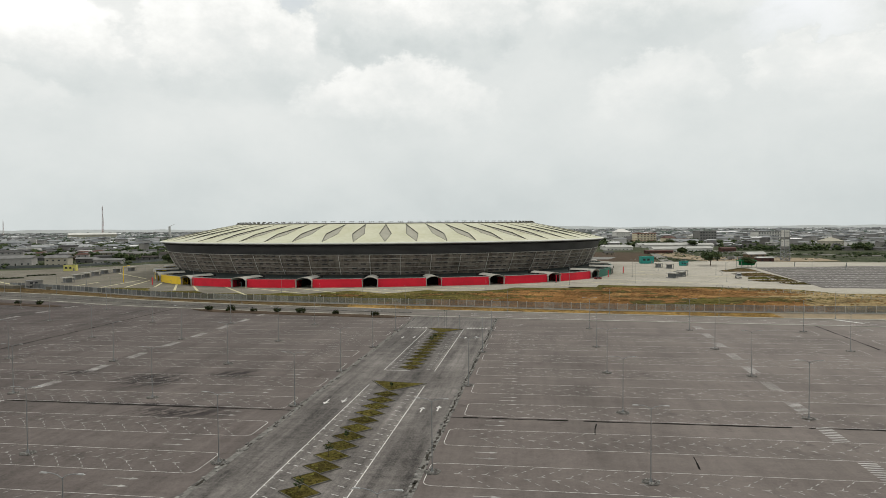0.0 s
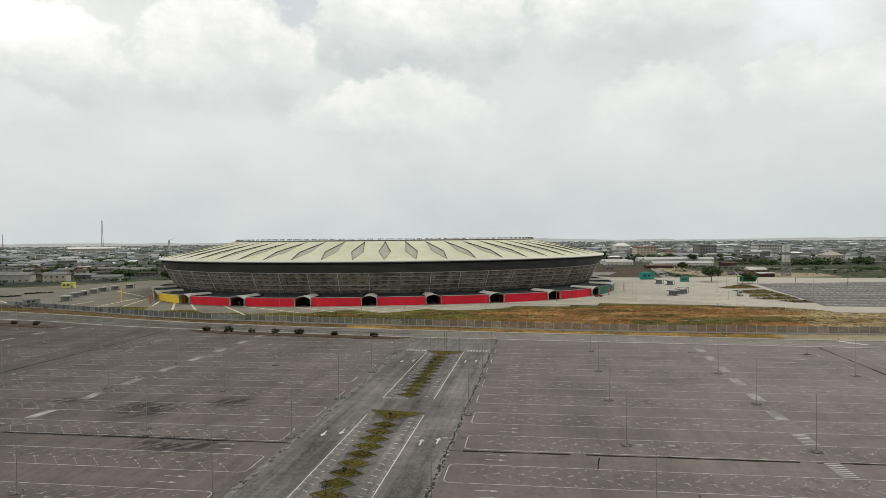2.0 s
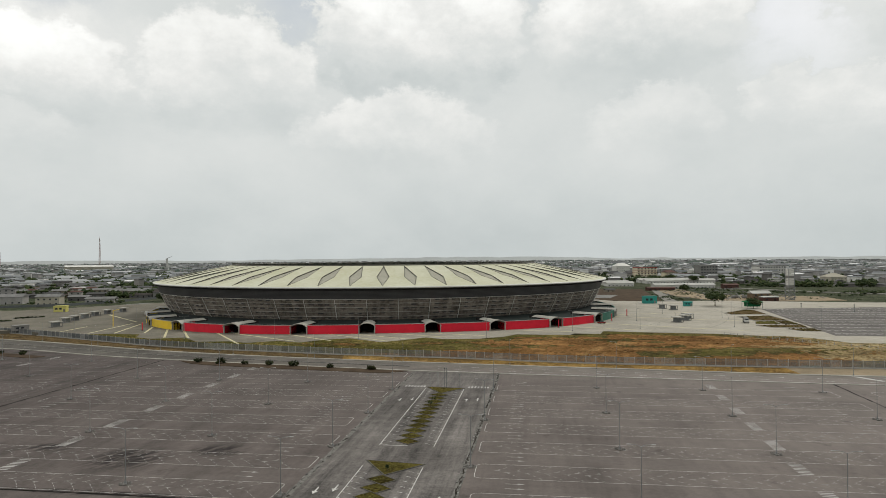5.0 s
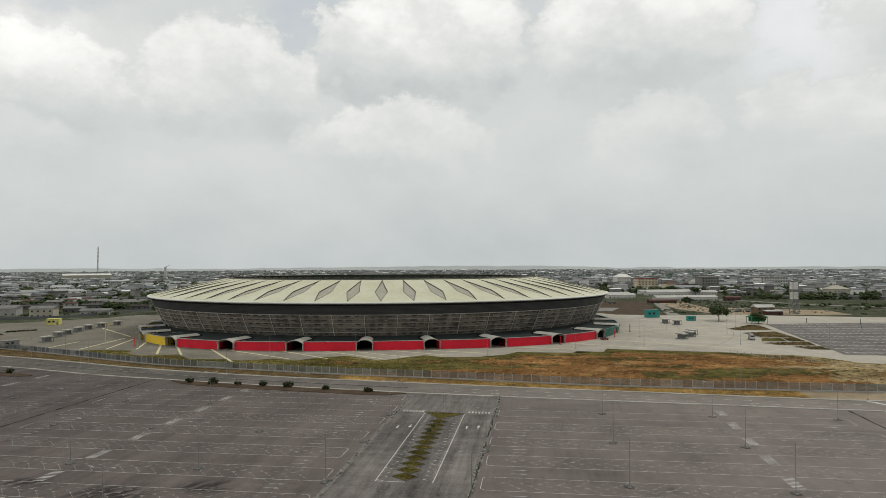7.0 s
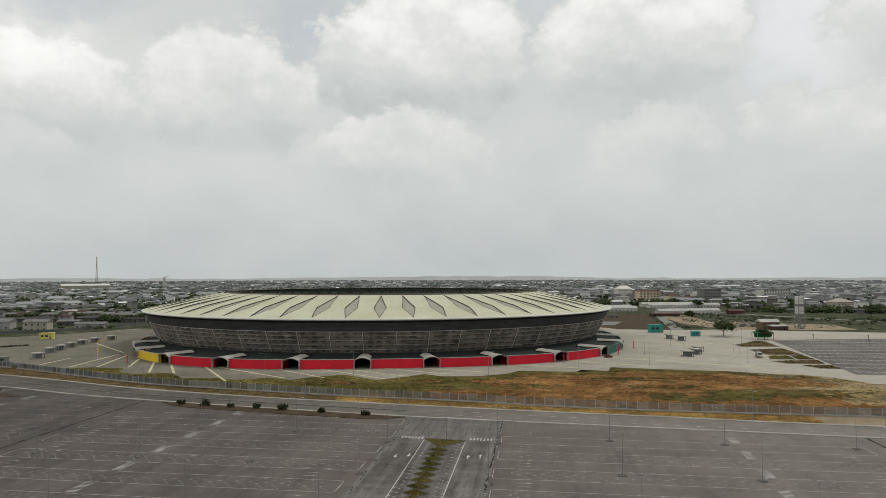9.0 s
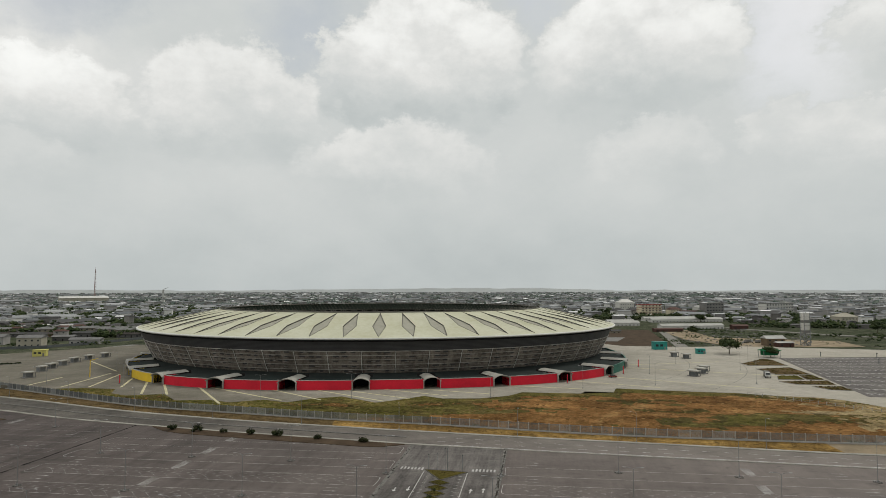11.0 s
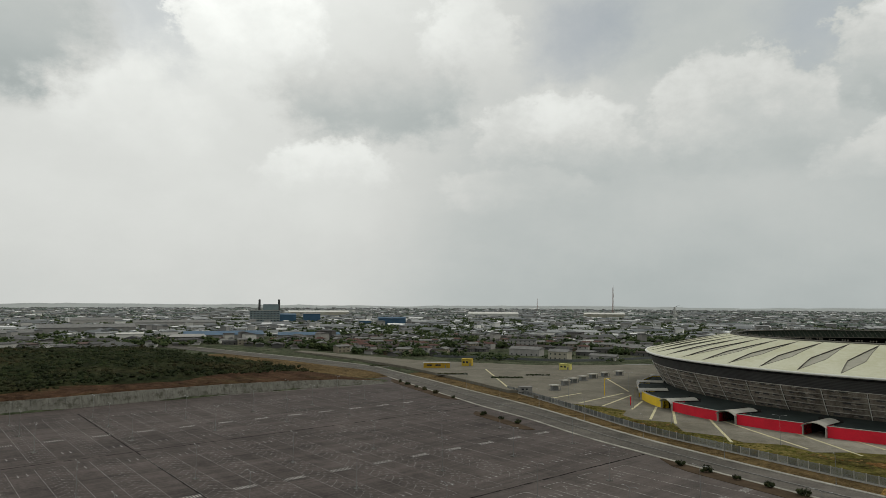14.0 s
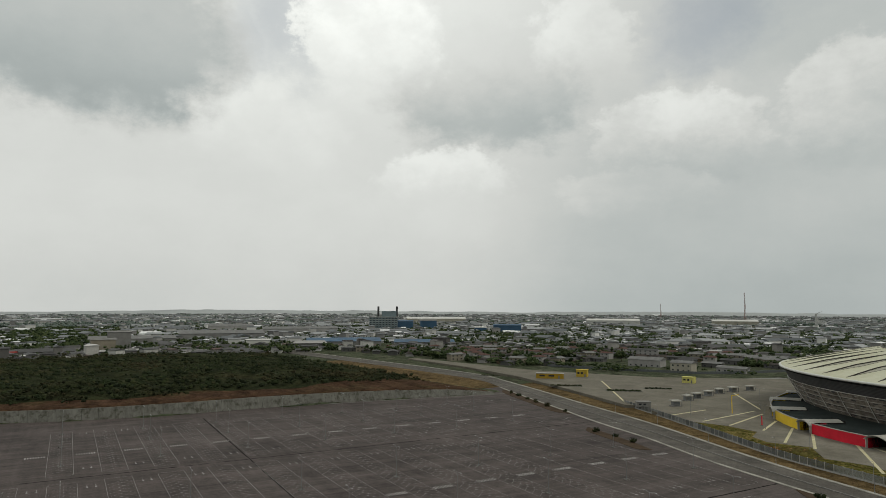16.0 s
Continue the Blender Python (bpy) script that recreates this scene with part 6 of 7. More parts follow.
for x, y in spots:
    if not sector(x, y) or clear(x, y):
        continue
    d = math.hypot(x, y - 30)
    block = noise.noise((x * 0.004, y * 0.004, 0.0))
    turn = block * 1.6 + (0 if rng.random() < 0.6 else math.pi / 2)
    green = noise.noise((x * 0.0045, y * 0.006, 7.0)) + (0.25 if x > 150 and y < 1100 else 0.02)
    r = rng.random()
    if r < 0.33 + 0.6 * green:
        if r < 0.30 + 0.6 * green:
            for _ in range(rng.randint(3, 7)):
                c = (x + rng.uniform(-8, 8), y + rng.uniform(-8, 8))
                h = rng.uniform(3.5, 8.5)
                for _k in range(4):
                    (leaf_n.clump if d < 700 else leaf_n.puff)((c[0] + rng.gauss(0, 1.9), c[1] + rng.gauss(0, 1.9), h * rng.uniform(0.35, 0.95)), rng.uniform(1.3, 2.8), 0.8, rng)
        continue
    for _t in range(rng.choice((0, 1, 1, 2)) if d < 830 else rng.choice((0, 0, 1, 1))):
        c, h = (x + rng.choice((-9, 9)) + rng.uniform(-2, 2), y + rng.uniform(-9, 9)), rng.uniform(4, 8.5)
        for _k in range(4):
            (leaf_n.clump if d < 700 else leaf_n.puff)((c[0] + rng.gauss(0, 1.5), c[1] + rng.gauss(0, 1.5), h * rng.uniform(0.4, 1.0)), rng.uniform(1.2, 2.4), 0.8, rng)
    k = rng.randrange(len(HOUSE_KINDS))
    L, B, H, rise, wi, ri, st = HOUSE_KINDS[k]
    if d < 830 and near_n < 240:
        near_n += 1
        m = pose(x, y, height(x, y) - 0.2, 0, 0, math.degrees(turn))
        if protos[k] is None:
            protos[k] = house(x, y, height(x, y) - 0.2, turn, (L, B, H), rise, M_WALLS[wi], M_ROOFS[ri], HOUSE_WORDS[k], st, 3.0 if k in (2, 7) else 0.0)
        else:
            copy_thing(protos[k], m)
    else:
        q = rng.uniform(0.6, 1.05)
        if rng.random() < 0.03:
            L, B, H, rise, q = rng.uniform(30, 50), rng.uniform(14, 20), rng.uniform(5, 8), 3, 1.0
        elif rng.random() < (0.22 if x > 120 else 0.05):
            L, B, H, rise = rng.uniform(12, 22), rng.uniform(10, 14), rng.uniform(6, 13), 1.2
        z = height(x, y) - 0.4
        # houses past 950 m go to the meshes with haze in their colours
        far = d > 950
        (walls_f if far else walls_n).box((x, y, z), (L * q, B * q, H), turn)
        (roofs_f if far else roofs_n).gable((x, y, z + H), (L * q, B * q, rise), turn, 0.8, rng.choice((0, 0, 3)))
tagged(new("town_walls", walls_n.mesh("town_walls", M_CITYWALL)), "plastered walls of many small town houses", "town", "", "stuff")
tagged(new("town_roofs", roofs_n.mesh("town_roofs", M_CITYROOF)), "rusty, grey and pale sheet roofs of the town", "town", "", "stuff")
tagged(new("town_trees", leaf_n.mesh("town_trees", M_LEAF)), "dark green trees scattered among the houses", "woods", "", "stuff")
rng = random.Random(33)
for _ in range(23000):
    a = radians(rng.uniform(-98, 46))
    d = math.sqrt(rng.uniform(1300 ** 2, 4250 ** 2))
    x, y = math.sin(a) * d, 20 + math.cos(a) * d
    if y < 1500 and -1700 < x < 1300:
        continue
    green = noise.noise((x * 0.0022, y * 0.0022, 2.0))
    if rng.random() < 0.46 + 0.6 * green:
        h = rng.uniform(4, 10)
        for _k in range(3):
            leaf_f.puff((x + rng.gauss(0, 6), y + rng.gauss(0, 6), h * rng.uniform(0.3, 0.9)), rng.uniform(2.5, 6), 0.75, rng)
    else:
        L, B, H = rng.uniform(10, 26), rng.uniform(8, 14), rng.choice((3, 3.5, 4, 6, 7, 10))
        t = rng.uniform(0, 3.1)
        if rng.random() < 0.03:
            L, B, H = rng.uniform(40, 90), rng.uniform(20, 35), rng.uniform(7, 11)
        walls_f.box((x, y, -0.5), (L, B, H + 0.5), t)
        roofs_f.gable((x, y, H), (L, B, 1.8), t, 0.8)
tagged(new("distant_town_walls", walls_f.mesh("distant_town_walls", M_HAZEWALL)), "pale walls of the distant town, lightened for haze", "town", "", "stuff")
tagged(new("distant_town_roofs", roofs_f.mesh("distant_town_roofs", M_HAZEROOF)), "roofs of the distant town, greyed for haze", "town", "", "stuff")
tagged(new("distant_woods", leaf_f.mesh("distant_woods", M_HAZELEAF)), "green trees of the distant town, greyed for haze", "woods", "", "stuff")

# scrub wood on the rise beyond the revetment
rng = random.Random(9)
sc, shr = Build(), Build()
can_v, can_f = [], []
CNX, CNY = 90, 110
for j in range(CNY + 1):
    y = -60 + 405 * j / CNY
    e0 = -wall_x(y) + 26 + 14 * noise.noise((y * 0.02, 0, 0)) + max(0, (y - 230)) * 0.5
    for i in range(CNX + 1):
        t = i / CNX
        x = -(e0 + (715 - e0) * t)
        q = 0.5 + 0.5 * noise.noise((x * 0.035, y * 0.035, 4.0))
        lift = (1.2 + 3.0 * q + 0.9 * noise.noise((x * 0.3, y * 0.3, 2.0))) * min(1, 4 * t, 6 * (1 - t)) - 0.2 * (t < 0.02)
        can_v.append((x + 1.2 * noise.noise((x, y, 1.0)), y + 1.2 * noise.noise((x, y, 5.0)), height(x, y) - 0.5 + max(-0.2, lift)))
for j in range(CNY):
    for i in range(CNX):
        q = j * (CNX + 1) + i
        can_f.append((q, q + CNX + 1, q + CNX + 2, q + 1))
M_CANOPY = grass_mat("scrub_canopy", (0.3, (0.012, 0.015, 0.008)), (0.5, (0.021, 0.025, 0.011)), (0.7, (0.040, 0.036, 0.018)))
tagged(new("scrub_canopy", mesh_of("scrub_canopy", can_v, can_f, M_CANOPY, True)), "closed dark green thicket over the rise", "woods", "", "stuff")
for _ in range(5200):
    x, y = rng.uniform(-720, -385), rng.uniform(-60, 345)
    lim = -wall_x(y) + 24 + 14 * noise.noise((y * 0.02, 0, 0)) + max(0, (y - 230)) * 0.5
    if -x < lim:
        continue
    if noise.noise((x * 0.022, y * 0.03, 8.0)) < -0.22 and rng.random() < 0.8:
        continue
    edge = min(1.0, (-x - lim) / 40 + 0.25)
    h = (1.4 + 3.4 * (0.5 + 0.5 * noise.noise((x * 0.035, y * 0.035, 4.0)))) * edge * rng.uniform(0.7, 1.1) + (rng.random() < 0.03) * 2.5
    z = height(x, y) - 0.4
    for _k in range(3):
        sc.clump((x + rng.gauss(0, 1.6), y + rng.gauss(0, 1.6), z + h * rng.uniform(0.75, 1.0)), rng.choice((0.6, 0.8, 1.0, 1.5)) * rng.uniform(0.8, 1.3) * (0.5 + 0.5 * edge), 0.8, rng)
    if rng.random() < 0.6:
        sc.leaves((x, y, z + h), 2.2, 22, 0.4, rng)
tagged(new("scrub_wood", sc.mesh("scrub_wood", M_SCRUB)), "dense dark green scrub on the rise", "woods", "", "stuff")
soil_v, soil_f = [], []
SN = 40
for i in range(SN + 1):
    y = -60 + 402 * i / SN
    for x in (wall_x(y) - 3.7, wall_x(y) - 9, wall_x(y) - 20, wall_x(y) - 40, wall_x(y) - 70 - max(0, y - 200) * 0.4):
        soil_v.append((x, y, height(x, y) - 0.2))
    if i:
        for j in range(4):
            q = 5 * i + j
            soil_f.append((q - 5, q - 4, q + 1, q))
structure("soil_slope", mesh_of("soil_slope", soil_v, soil_f, grass_mat("red_soil", (0.3, (0.034, 0.022, 0.014)), (0.5, (0.056, 0.031, 0.019)), (0.7, (0.046, 0.040, 0.018))), True), "reddish bare soil above the revetment", "soil")


# ---------------------------------------------------------------- landmarks
def block(name, x, y, turn, s, floors, wall, band, label, cols=8, roof_h=0.6, z=0.0):
    """A storeyed block with floor bands and windows on its front."""
    ob = thing(name, label, "building", "", (x, y, z - 0.3), turn)
    part("wall", Build().box((0, 0, 0), s).mesh("wall", wall), ob)
    fh = s[2] / floors
    part("roof", Build().box((0, 0, s[2]), (s[0] + 1, s[1] + 1, roof_h)).mesh("roof", band), ob)
    for f in range(floors):
        part("floor_band", Build().box((0, 0, f * fh + fh * 0.82), (s[0] + 0.5, s[1] + 0.5, fh * 0.12)).mesh("floor_band", band), ob)
        for i in range(cols):
            px = (i + 0.5) / cols * s[0] - s[0] / 2
            part("window", Build().box((px, -s[1] / 2 - 0.08, f * fh + fh * 0.3), (s[0] / cols * 0.45, 0.2, fh * 0.4)).mesh("window", M_GLASS), ob)
    return ob


block("apartment_building", 331, 1085, 0.25, (36, 14, 19), 5, M_CREAM, M_REDROOF, "cream apartment block with red floor bands", 6)
block("concrete_building", 421, 1061, 0.3, (32, 16, 22), 5, M_GREY, M_GREY, "unfinished grey concrete frame block", 6)
block("office_building", 553, 1123, 0.4, (62, 16, 20), 4, M_HALL, M_GREY, "long white and grey office block", 10)
house(279, 1077, -0.2, 0.25, (20, 13, 9.5), 4.5, M_HALL, M_ROOFS[1], "white two-storey villa under a grey hipped roof", 2, 6, "villa", "")
house(316, 1117, -0.2, 0.3, (22, 14, 9.0), 4.5, M_WALLS[2], M_ROOFS[1], "pale grey two-storey villa under a hipped roof", 2, 6, "villa", "")
house(320, 1185, -0.2, 0.25, (27, 16, 20), 5.5, M_HALL, M_HALL, "tall white four-storey villa with a white hipped roof", 4, 8, "villa", "")
house(381, 1116, -0.2, 0.3, (21, 13, 10), 4.0, M_CREAM, M_ROOFS[4], "cream three-storey house with a red-brown hipped roof", 3, 5, "villa", "")
house(452, 1165, -0.2, 0.3, (40, 14, 12), 3.5, M_HALL, M_SHED, "long white house with a pale roof among trees", 3, 5, "villa", "")
house(466, 855, -0.2, 0.3, (17, 10, 7.5), 0.8, M_GREY, M_GREY, "unfinished grey two-storey shell beside the pavilion", 2, 0, "house", "")
block("red_building", 399, 1090, 0.3, (30, 14, 9), 2, M_REDROOF, M_ROOFS[4], "low red-brown building beside the apartments", 6)
block("school_building", 120, 1060, 0.2, (60, 14, 12), 3, M_WALLS[1], M_WALLS[1], "long grey school building behind the stadium", 10)
house(519, 884, 0, 0.3, (26, 18, 9), 5, M_HWALL, M_HWALL, "cream pavilion with a pale brown hipped roof", 2, 11, "pavilion", "")
house(-326, 560, 0.6, 0.15, (18, 11, 7.5), 2.0, M_HWALL, M_ROOFS[2], "cream two-storey house by the forecourt", 2, 0)
house(-345, 596, 0.6, 0.15, (14, 11, 7), 2.4, M_WALLS[1], M_ROOFS[1], "grey two-storey house by the forecourt", 2, 3)
house(-374, 577, 0.6, 0.25, (30, 15, 6.5), 2.4, M_WALLS[2], M_ROOFS[2], "large pale workshop hall beside the forecourt", 1, 0, "workshop", "")
house(-296, 585, 0.6, 0.12, (24, 9, 4), 1.6, M_WALLS[2], M_ROOFS[2], "low white house with a pale roof", 1, 0)
house(-332, 616, 0.6, 0.2, (17, 9, 4), 1.4, M_WALLS[1], M_ROOFS[2], "low grey store with a pale roof", 1, 0, "workshop", "")
house(-437, 660, 0.6, 0.5, (30, 10, 9), 1.2, M_WALLS[2], M_ROOFS[1], "white three-storey house above the sheds", 3, 0)
wl_ = [(-425, 500), (-372, 516), (-306, 547), (-287, 580), (-269, 632)]
structure("boundary_wall", ribbon(wl_, [(x + 0.35, y - 0.35) for x, y in wl_], 2.9, None, 3.2).mesh("boundary_wall", M_FENCE), "long blue-grey sheet wall behind the forecourt", "wall")
sheet("apron", [(-257, 489), (-224, 507), (-215, 560), (-250, 568), (-273, 516)], PZ - 0.35, 0.6, M_GREY, "grey worn concrete apron behind the forecourt", "apron")
house(-252, 660, 0.6, 0.1, (56, 20, 6), 2.4, M_GREY, M_ROOFS[3], "long dark workshop behind the forecourt", 1, 0, "workshop", "")
house(-344, 705, 0.6, 0.15, (70, 16, 5), 2.2, M_GREY, M_ROOFS[2], "long low shed with a pale roof", 1, 0, "workshop", "")
for i, (x, y, L) in enumerate(((277, 768, 72), (322, 905, 98), (318, 935, 90), (219, 826, 34), (222, 856, 34))):
    house(x, y, 0.3, 0.12, (L, 12, 4.4), 2.2, M_HALL, M_SHED, "long white works shed with a ridged sheet roof", 1, 0, "works_shed", "white works sheds")
house(267, 549, 0.9, 0.05, (13, 6, 3.4), 1.0, M_ROOFS[4], M_SHED, "dark red site office in the compound", 1, 0, "site_office", "")
house(264, 560, 0.9, 0.05, (15, 9, 6.0), 2.2, M_WALLS[3], M_SHED, "open dark site shed with a pale roof", 2, 0, "site_shed", "")
house(326, 757, 0.9, 0.05, (17, 8, 4), 1.4, M_ROOFS[4], M_ROOFS[4], "low red shed behind the works yard", 1, 0, "site_office", "")
house(235, 720, 0.4, 0.1, (30, 8, 3.4), 1.2, M_ROOFS[4], M_ROOFS[4], "low red container office", 1, 0, "site_office", "")
house(175, 700, 0.4, 0.2, (10, 6, 3), 1.2, M_WALLS[0], M_ROOFS[1], "small cream hut below the sheds", 1, 0, "hut", "")
sheet("soil_terrace", [(110, 548), (178, 540), (222, 742), (95, 790), (60, 700)], 1.25, 0.8, M_BRASS, "bare brown terrace beside the works", "soil")
sheet("paved_terrace", [(104, 600), (150, 598), (168, 640), (112, 646)], 1.35, 0.3, M_GREY, "grey gravelled patch on the terrace", "terrace")
structure("works_road", ribbon([(180, 540), (205, 640), (232, 745), (250, 800)], [(190, 540), (214, 640), (238, 745), (262, 800)], 1.3, None, 0.6).mesh("works_road", M_KERB), "pale concrete works road", "road")
sheet("works_yard", [(230, 545), (330, 548), (340, 600), (250, 640), (262, 740), (232, 742), (216, 620)], 1.2, 0.4, M_YARD, "ochre trodden works yard", "yard")

# heaps of gravel, rubble and weeds over the works yard
rng = random.Random(41)
heaps, weeds = Build(), Build()
for _ in range(900):
    x, y = rng.uniform(196, 335), rng.uniform(552, 770)
    if not in_poly(x, y, [(200, 560), (330, 556), (342, 640), (330, 770), (232, 765), (214, 640)]):
        continue
    q = noise.noise((x * 0.04, y * 0.04, 3.0))
    if q > 0.1:
        heaps.clump((x, y, 1.15), rng.uniform(0.4, 1.7), 0.5, rng)
    elif q < -0.12:
        weeds.clump((x, y, 1.2), rng.uniform(0.4, 1.3), 0.6, rng)
        weeds.leaves((x, y, 1.7), 1.0, 8, 0.35, rng)
tagged(new("rubble", heaps.mesh("rubble", M_STONE)), "grey heaps of gravel and rubble in the works yard", "rubble", "", "stuff")
tagged(new("weeds", weeds.mesh("weeds", M_LEAF)), "green weeds over the works yard", "weeds", "", "stuff")

# concrete batching tower
ob = thing("silo_tower", "tall pale latticed batching tower on steel legs", "tower", "", (290, 560, 0.8), 0.1)
for px in (-3, 3):
    for py in (-3, 3):
        part("leg", Build().tube((px * 0.85, py * 0.85, 0), (px * 0.8, py * 0.8, 26.5), 0.3, 0.25, 6).mesh("leg", M_POLE), ob)
for i in range(8):
    z = 10.5 + i * 2
    part("cladding_band", Build().box((0, 0, z), (4.6, 4.6, 1.75)).mesh("cladding_band", M_HALL if i % 4 else M_GREY), ob)
w = Build()
for z in (0, 3.6, 7.2):
    for sx, sy, ex, ey in ((-3, -3, 3, -3), (3, -3, 3, 3), (3, 3, -3, 3), (-3, 3, -3, -3)):
        w.tube((sx, sy, z), (ex, ey, z + 3.6), 0.2, 0.2, 4).tube((ex, ey, z), (sx, sy, z + 3.6), 0.2, 0.2, 4)
tagged(part("bracing", w.mesh("bracing", M_POLE), ob), "", "", "", "stuff")


def mast(x, y, h, wdt, label):
    ob = thing("telecom_mast", label, "mast", "", (x, y, -0.3))
    legs = [(wdt * math.cos(a), wdt * math.sin(a)) for a in (0.3, 2.4, 4.5)]
    for lx, ly in legs:
        part("leg", Build().tube((lx, ly, 0), (lx * 0.25, ly * 0.25, h), 0.5, 0.35, 5).mesh("leg", M_STEELTOWER), ob)
    w = Build()
    n = 14
    for i in range(n):
        a, b = 1 - 0.75 * i / n, 1 - 0.75 * (i + 1) / n
        for (lx, ly), (qx, qy) in zip(legs, legs[1:] + legs[:1]):
            w.tube((lx * a, ly * a, h * i / n), (qx * b, qy * b, h * (i + 1) / n), 0.22, 0.22, 4)
    part("lattice", w.mesh("lattice", M_STEELTOWER), ob)
    part("antenna", Build().tube((0, 0, h), (0, 0, h + 6), 0.3, 0.15, 5).mesh("antenna", M_STEELTOWER), ob)
    for z in (0.72, 0.84, 0.93):
        part("dish", Build().tube((1.4, -1, h * z), (1.9, -1.5, h * z), 1.5, 1.3, 10).mesh("dish", M_TANK), ob)


mast(-1032, 2000, 100, 4.0, "tall slender red and white telecom mast")
mast(-1945, 2915, 70, 3.0, "distant slender telecom mast on the skyline")
ob = thing("silo_plant", "pale silo plant with a crane jib above the town", "factory", "", (-850, 2050, -0.3), 0.2)
part("silo", Build().tube((0, 0, 0), (0, 0, 38), 3.2, 3.2, 12).mesh("silo", M_TANK), ob)
part("house", Build().box((14, 0, 0), (20, 14, 15)).mesh("house", M_TANK), ob)
part("jib", Build().tube((0, 0, 38), (15, 0, 45), 0.8, 0.5, 5).mesh("jib", M_TANK), ob)
# power station with two stacks
ob = block("power_station", -1332, 902, 0.95, (66, 40, 30), 6, M_STATION, M_SHED, "grey banded power station with two dark stacks", 9)
for px in (-14, 30):
    part("stack", Build().tube((px, 12, 28), (px, 12, 55), 2.7, 2.4, 12).mesh("stack", M_SLATE), ob, "dark grey cylindrical stack")
part("upper_block", Build().box((12, 8, 30), (34, 20, 14)).mesh("upper_block", M_STATION), ob)
for x, y, s, mat, roof_m, label in (
        (-1307, 940, (46, 30, 20), M_BLUE, M_BLUE, "bright blue factory hall"), (-1268, 985, (38, 30, 22), M_BLUE, M_GREY, "tall blue-grey factory hall"),
        (-1008, 996, (56, 30, 17), M_BLUE, M_BLUE, "blue factory hall with flat roof"), (-1050, 960, (24, 20, 12), M_BLUE, M_HALL, "small blue factory hall with a pale roof"),
        (-824, 512, (100, 46, 7), M_GREY, M_BLUE, "broad low hall under a blue roof"), (-740, 590, (80, 34, 7), M_GREY, M_BLUE, "low workshop under a blue roof"),
        (-1739, 1362, (190, 60, 16), M_HWALL, M_HALL, "huge white warehouse on the skyline"), (-1290, 1700, (155, 55, 15), M_HALL, M_HALL, "huge white warehouse on the skyline"), (-795, 131, (60, 14, 7), M_HWALL, M_REDROOF, "long cream school under a red roof"),
        (-1000, 1880, (120, 50, 16), M_HWALL, M_HALL, "broad white hall beside the mast"), (-834, 392, (30, 14, 11), M_HALL, M_HALL, "white three-storey house at the wood's edge"),
        (-1080, 430, (130, 50, 11), M_GREY, M_ROOFS[2], "long pale-roofed industrial shed"), (-1190, 620, (140, 40, 12), M_WALLS[2], M_ROOFS[2], "long pale-roofed industrial shed"), (-1010, 280, (110, 40, 9), M_GREY, M_ROOFS[2], "long grey industrial shed"),
        (-1400, 560, (90, 40, 13), M_WALLS[2], M_ROOFS[2], "pale industrial hall behind the wood"), (-900, 240, (26, 18, 22), M_GREY, M_GREY, "grey concrete tower block above the sheds"), (-860, 215, (26, 18, 15), M_WALLS[0], M_GREY, "cream four-storey block above the sheds")):
    house(x, y, 0, math.atan2(-x, y) * 1.0 + 0.1, s, min(5.0, s[1] * 0.09), mat, roof_m, label, 1, 0, "industrial_hall", "industrial halls")
structure("dirt_yard", ribbon([(-760, 455), (-640, 440), (-520, 425)], [(-790, 490), (-650, 470), (-520, 440)], 0.1, None, 0.3).mesh("dirt_yard", M_KERB), "pale trodden dirt yard beside the road", "yard")
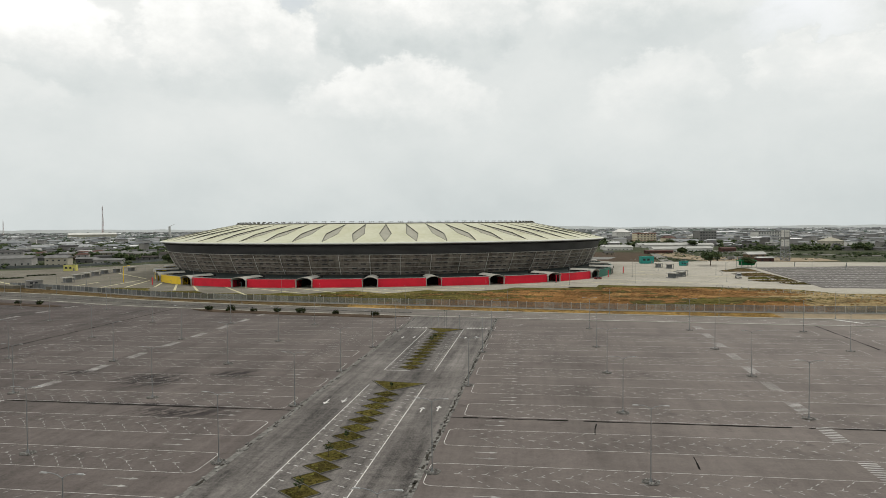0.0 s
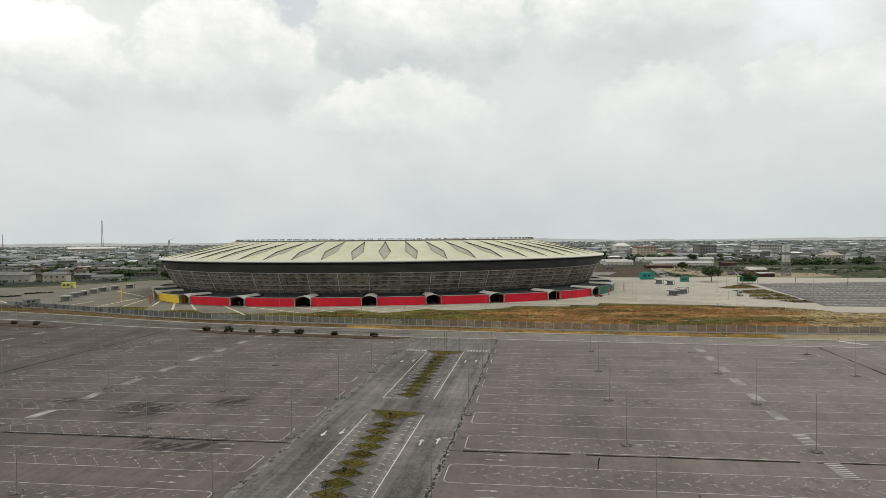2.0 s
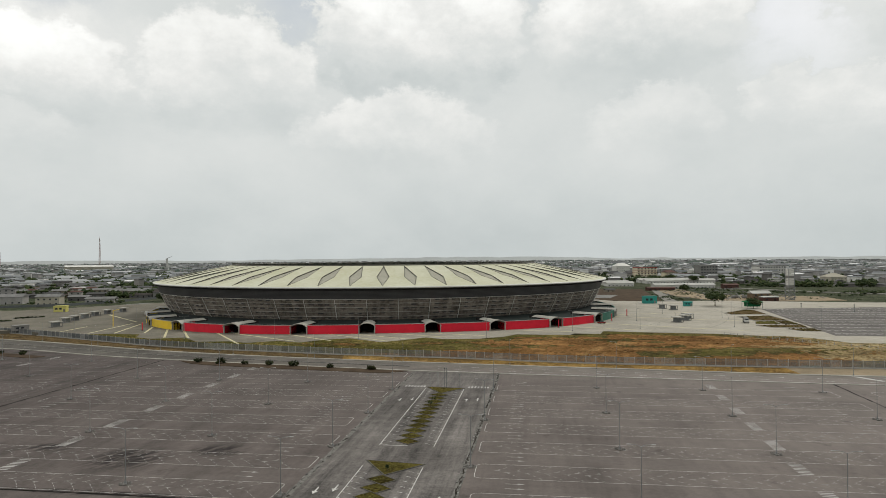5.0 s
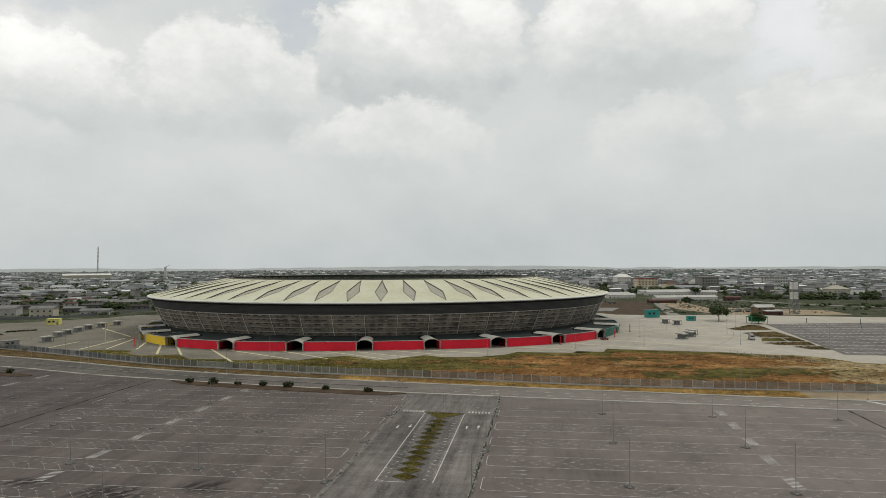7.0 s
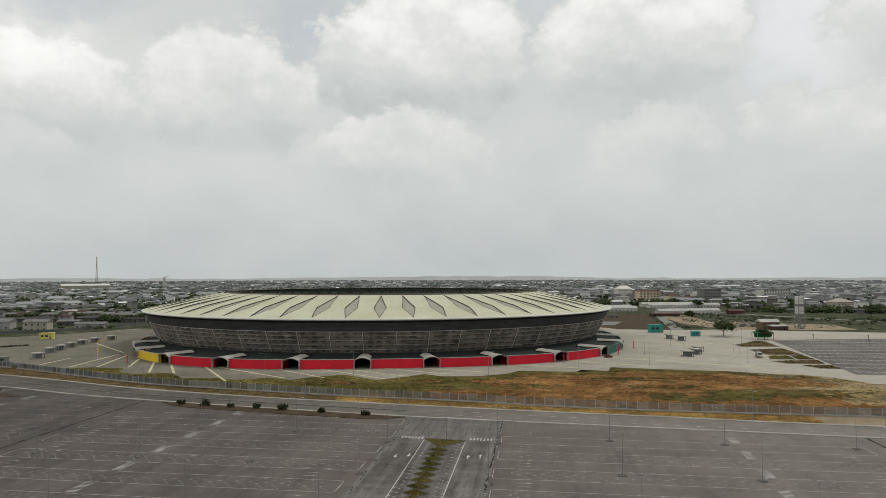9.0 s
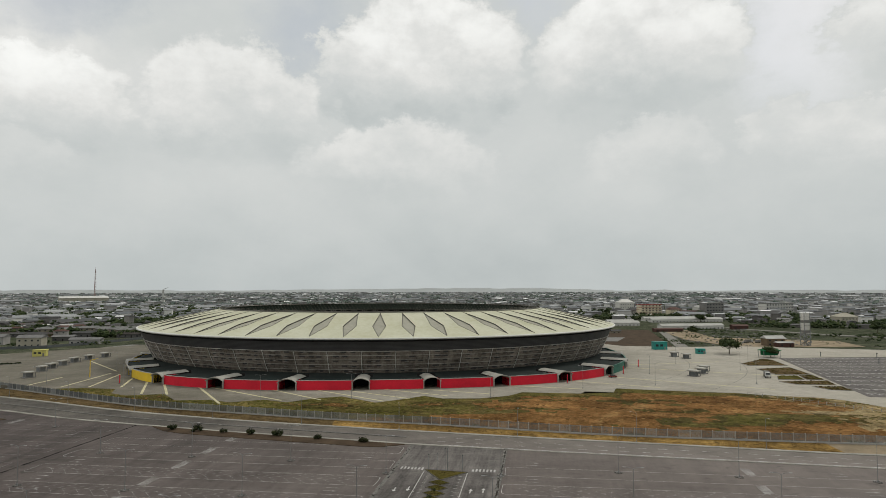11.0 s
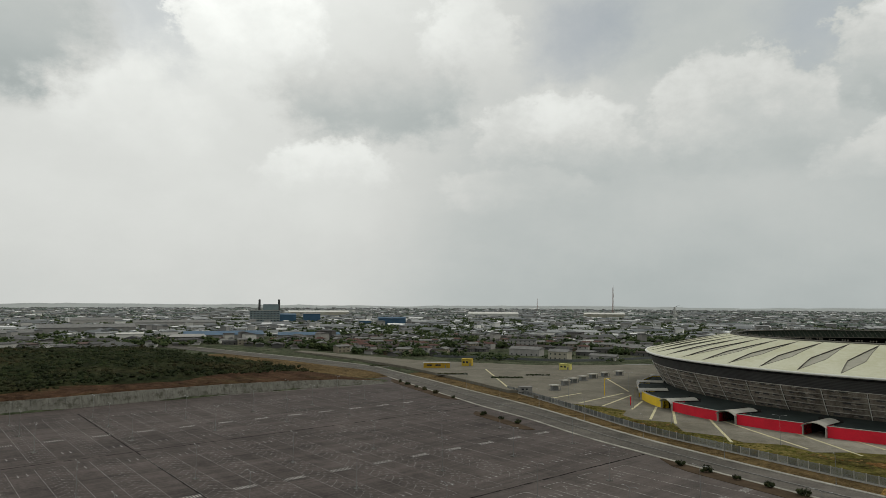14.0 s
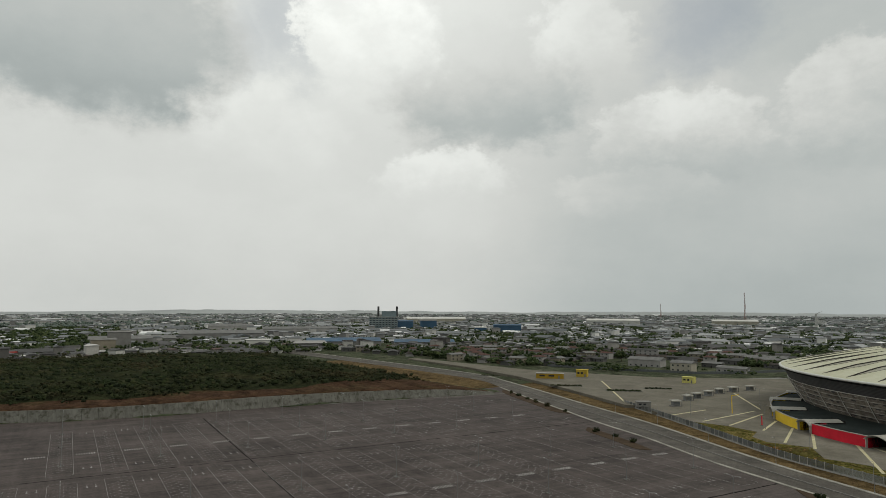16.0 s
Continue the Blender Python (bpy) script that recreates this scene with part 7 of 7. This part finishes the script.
# trees near the forecourt
rng = random.Random(12)
for i, (x, y, h, r) in enumerate(((470, 640, 12, 9), (500, 690, 13, 10), (440, 700, 10, 8), (540, 660, 12, 9), (520, 760, 14, 10), (580, 720, 12, 9), (250, 690, 7, 6), (225, 560, 5, 4), (-420, 600, 9, 7), (-300, 610, 8, 6), (-250, 600, 7, 6),
                                 (-180, 640, 8, 7), (-460, 560, 10, 8), (-500, 600, 9, 7), (140, 800, 8, 7), (60, 760, 9, 7), (340, 900, 10, 8), (380, 1000, 11, 9), (330, 960, 10, 8), (-560, 470, 7, 6), (-610, 500, 8, 6))):
    tree(x, y, height(x, y) - 0.4, h, r, 100 + i)

# dark hedgerow of trees behind the forecourt, and scrub banks beyond the overflow car park
rng = random.Random(77)
hedge = Build()
for x0, x1, y0, y1, n, hh in ((-430, -345, 500, 545, 70, 4.0), (-345, -270, 560, 600, 26, 3.0), (-520, -430, 470, 520, 80, 4.5), (-250, -205, 575, 610, 30, 3.0), (340, 520, 525, 560, 30, 1.2), (350, 560, 590, 660, 170, 3.0), (505, 610, 700, 840, 130, 7.0), (205, 380, 965, 1030, 90, 5.0), (345, 440, 780, 860, 60, 3.5), (286, 340, 640, 690, 26, 2.2), (190, 206, 570, 640, 22, 1.2), (262, 300, 700, 745, 20, 2.2)):
    for _ in range(n):
        x, y = rng.uniform(x0, x1), rng.uniform(y0, y1)
        if noise.noise((x * 0.03, y * 0.05, 1.0)) < -0.18:
            continue
        h = hh * rng.uniform(0.5, 1.1)
        z = height(x, y) - 0.3
        for _k in range(4):
            hedge.clump((x + rng.gauss(0, 1.6), y + rng.gauss(0, 1.6), z + h * rng.uniform(0.3, 0.95)), rng.uniform(0.5, 1.1) * (0.6 + 0.3 * h), 0.6, rng)
        if rng.random() < 0.8:
            hedge.leaves((x, y, z + h * 0.7), 0.8 + 0.4 * h, 16, 0.4, rng)
tagged(new("hedgerow", hedge.mesh("hedgerow", M_LEAF)), "dark green hedgerow and scrub behind the forecourt", "woods", "", "stuff")

# pale road climbing behind the overflow car park
hx = [(300, 815), (330, 740), (372, 660), (440, 600), (560, 545), (700, 520)]
structure("hill_road", ribbon(hx, [(x + 5, y + 9) for x, y in hx], 1.6, None, 0.8).mesh("hill_road", M_KERB), "pale road climbing past scrub behind the car park", "road")
ex = list(np.arange(-600, -341, 6.0))
structure("earth_bank", ribbon([(x, 344.0) for x in ex], [(x, road_near(x) - 0.4) for x in ex], 0.55, 0.05, 0.6).mesh("earth_bank", M_VERGE), "bare brown earth bank between rise and road", "soil")
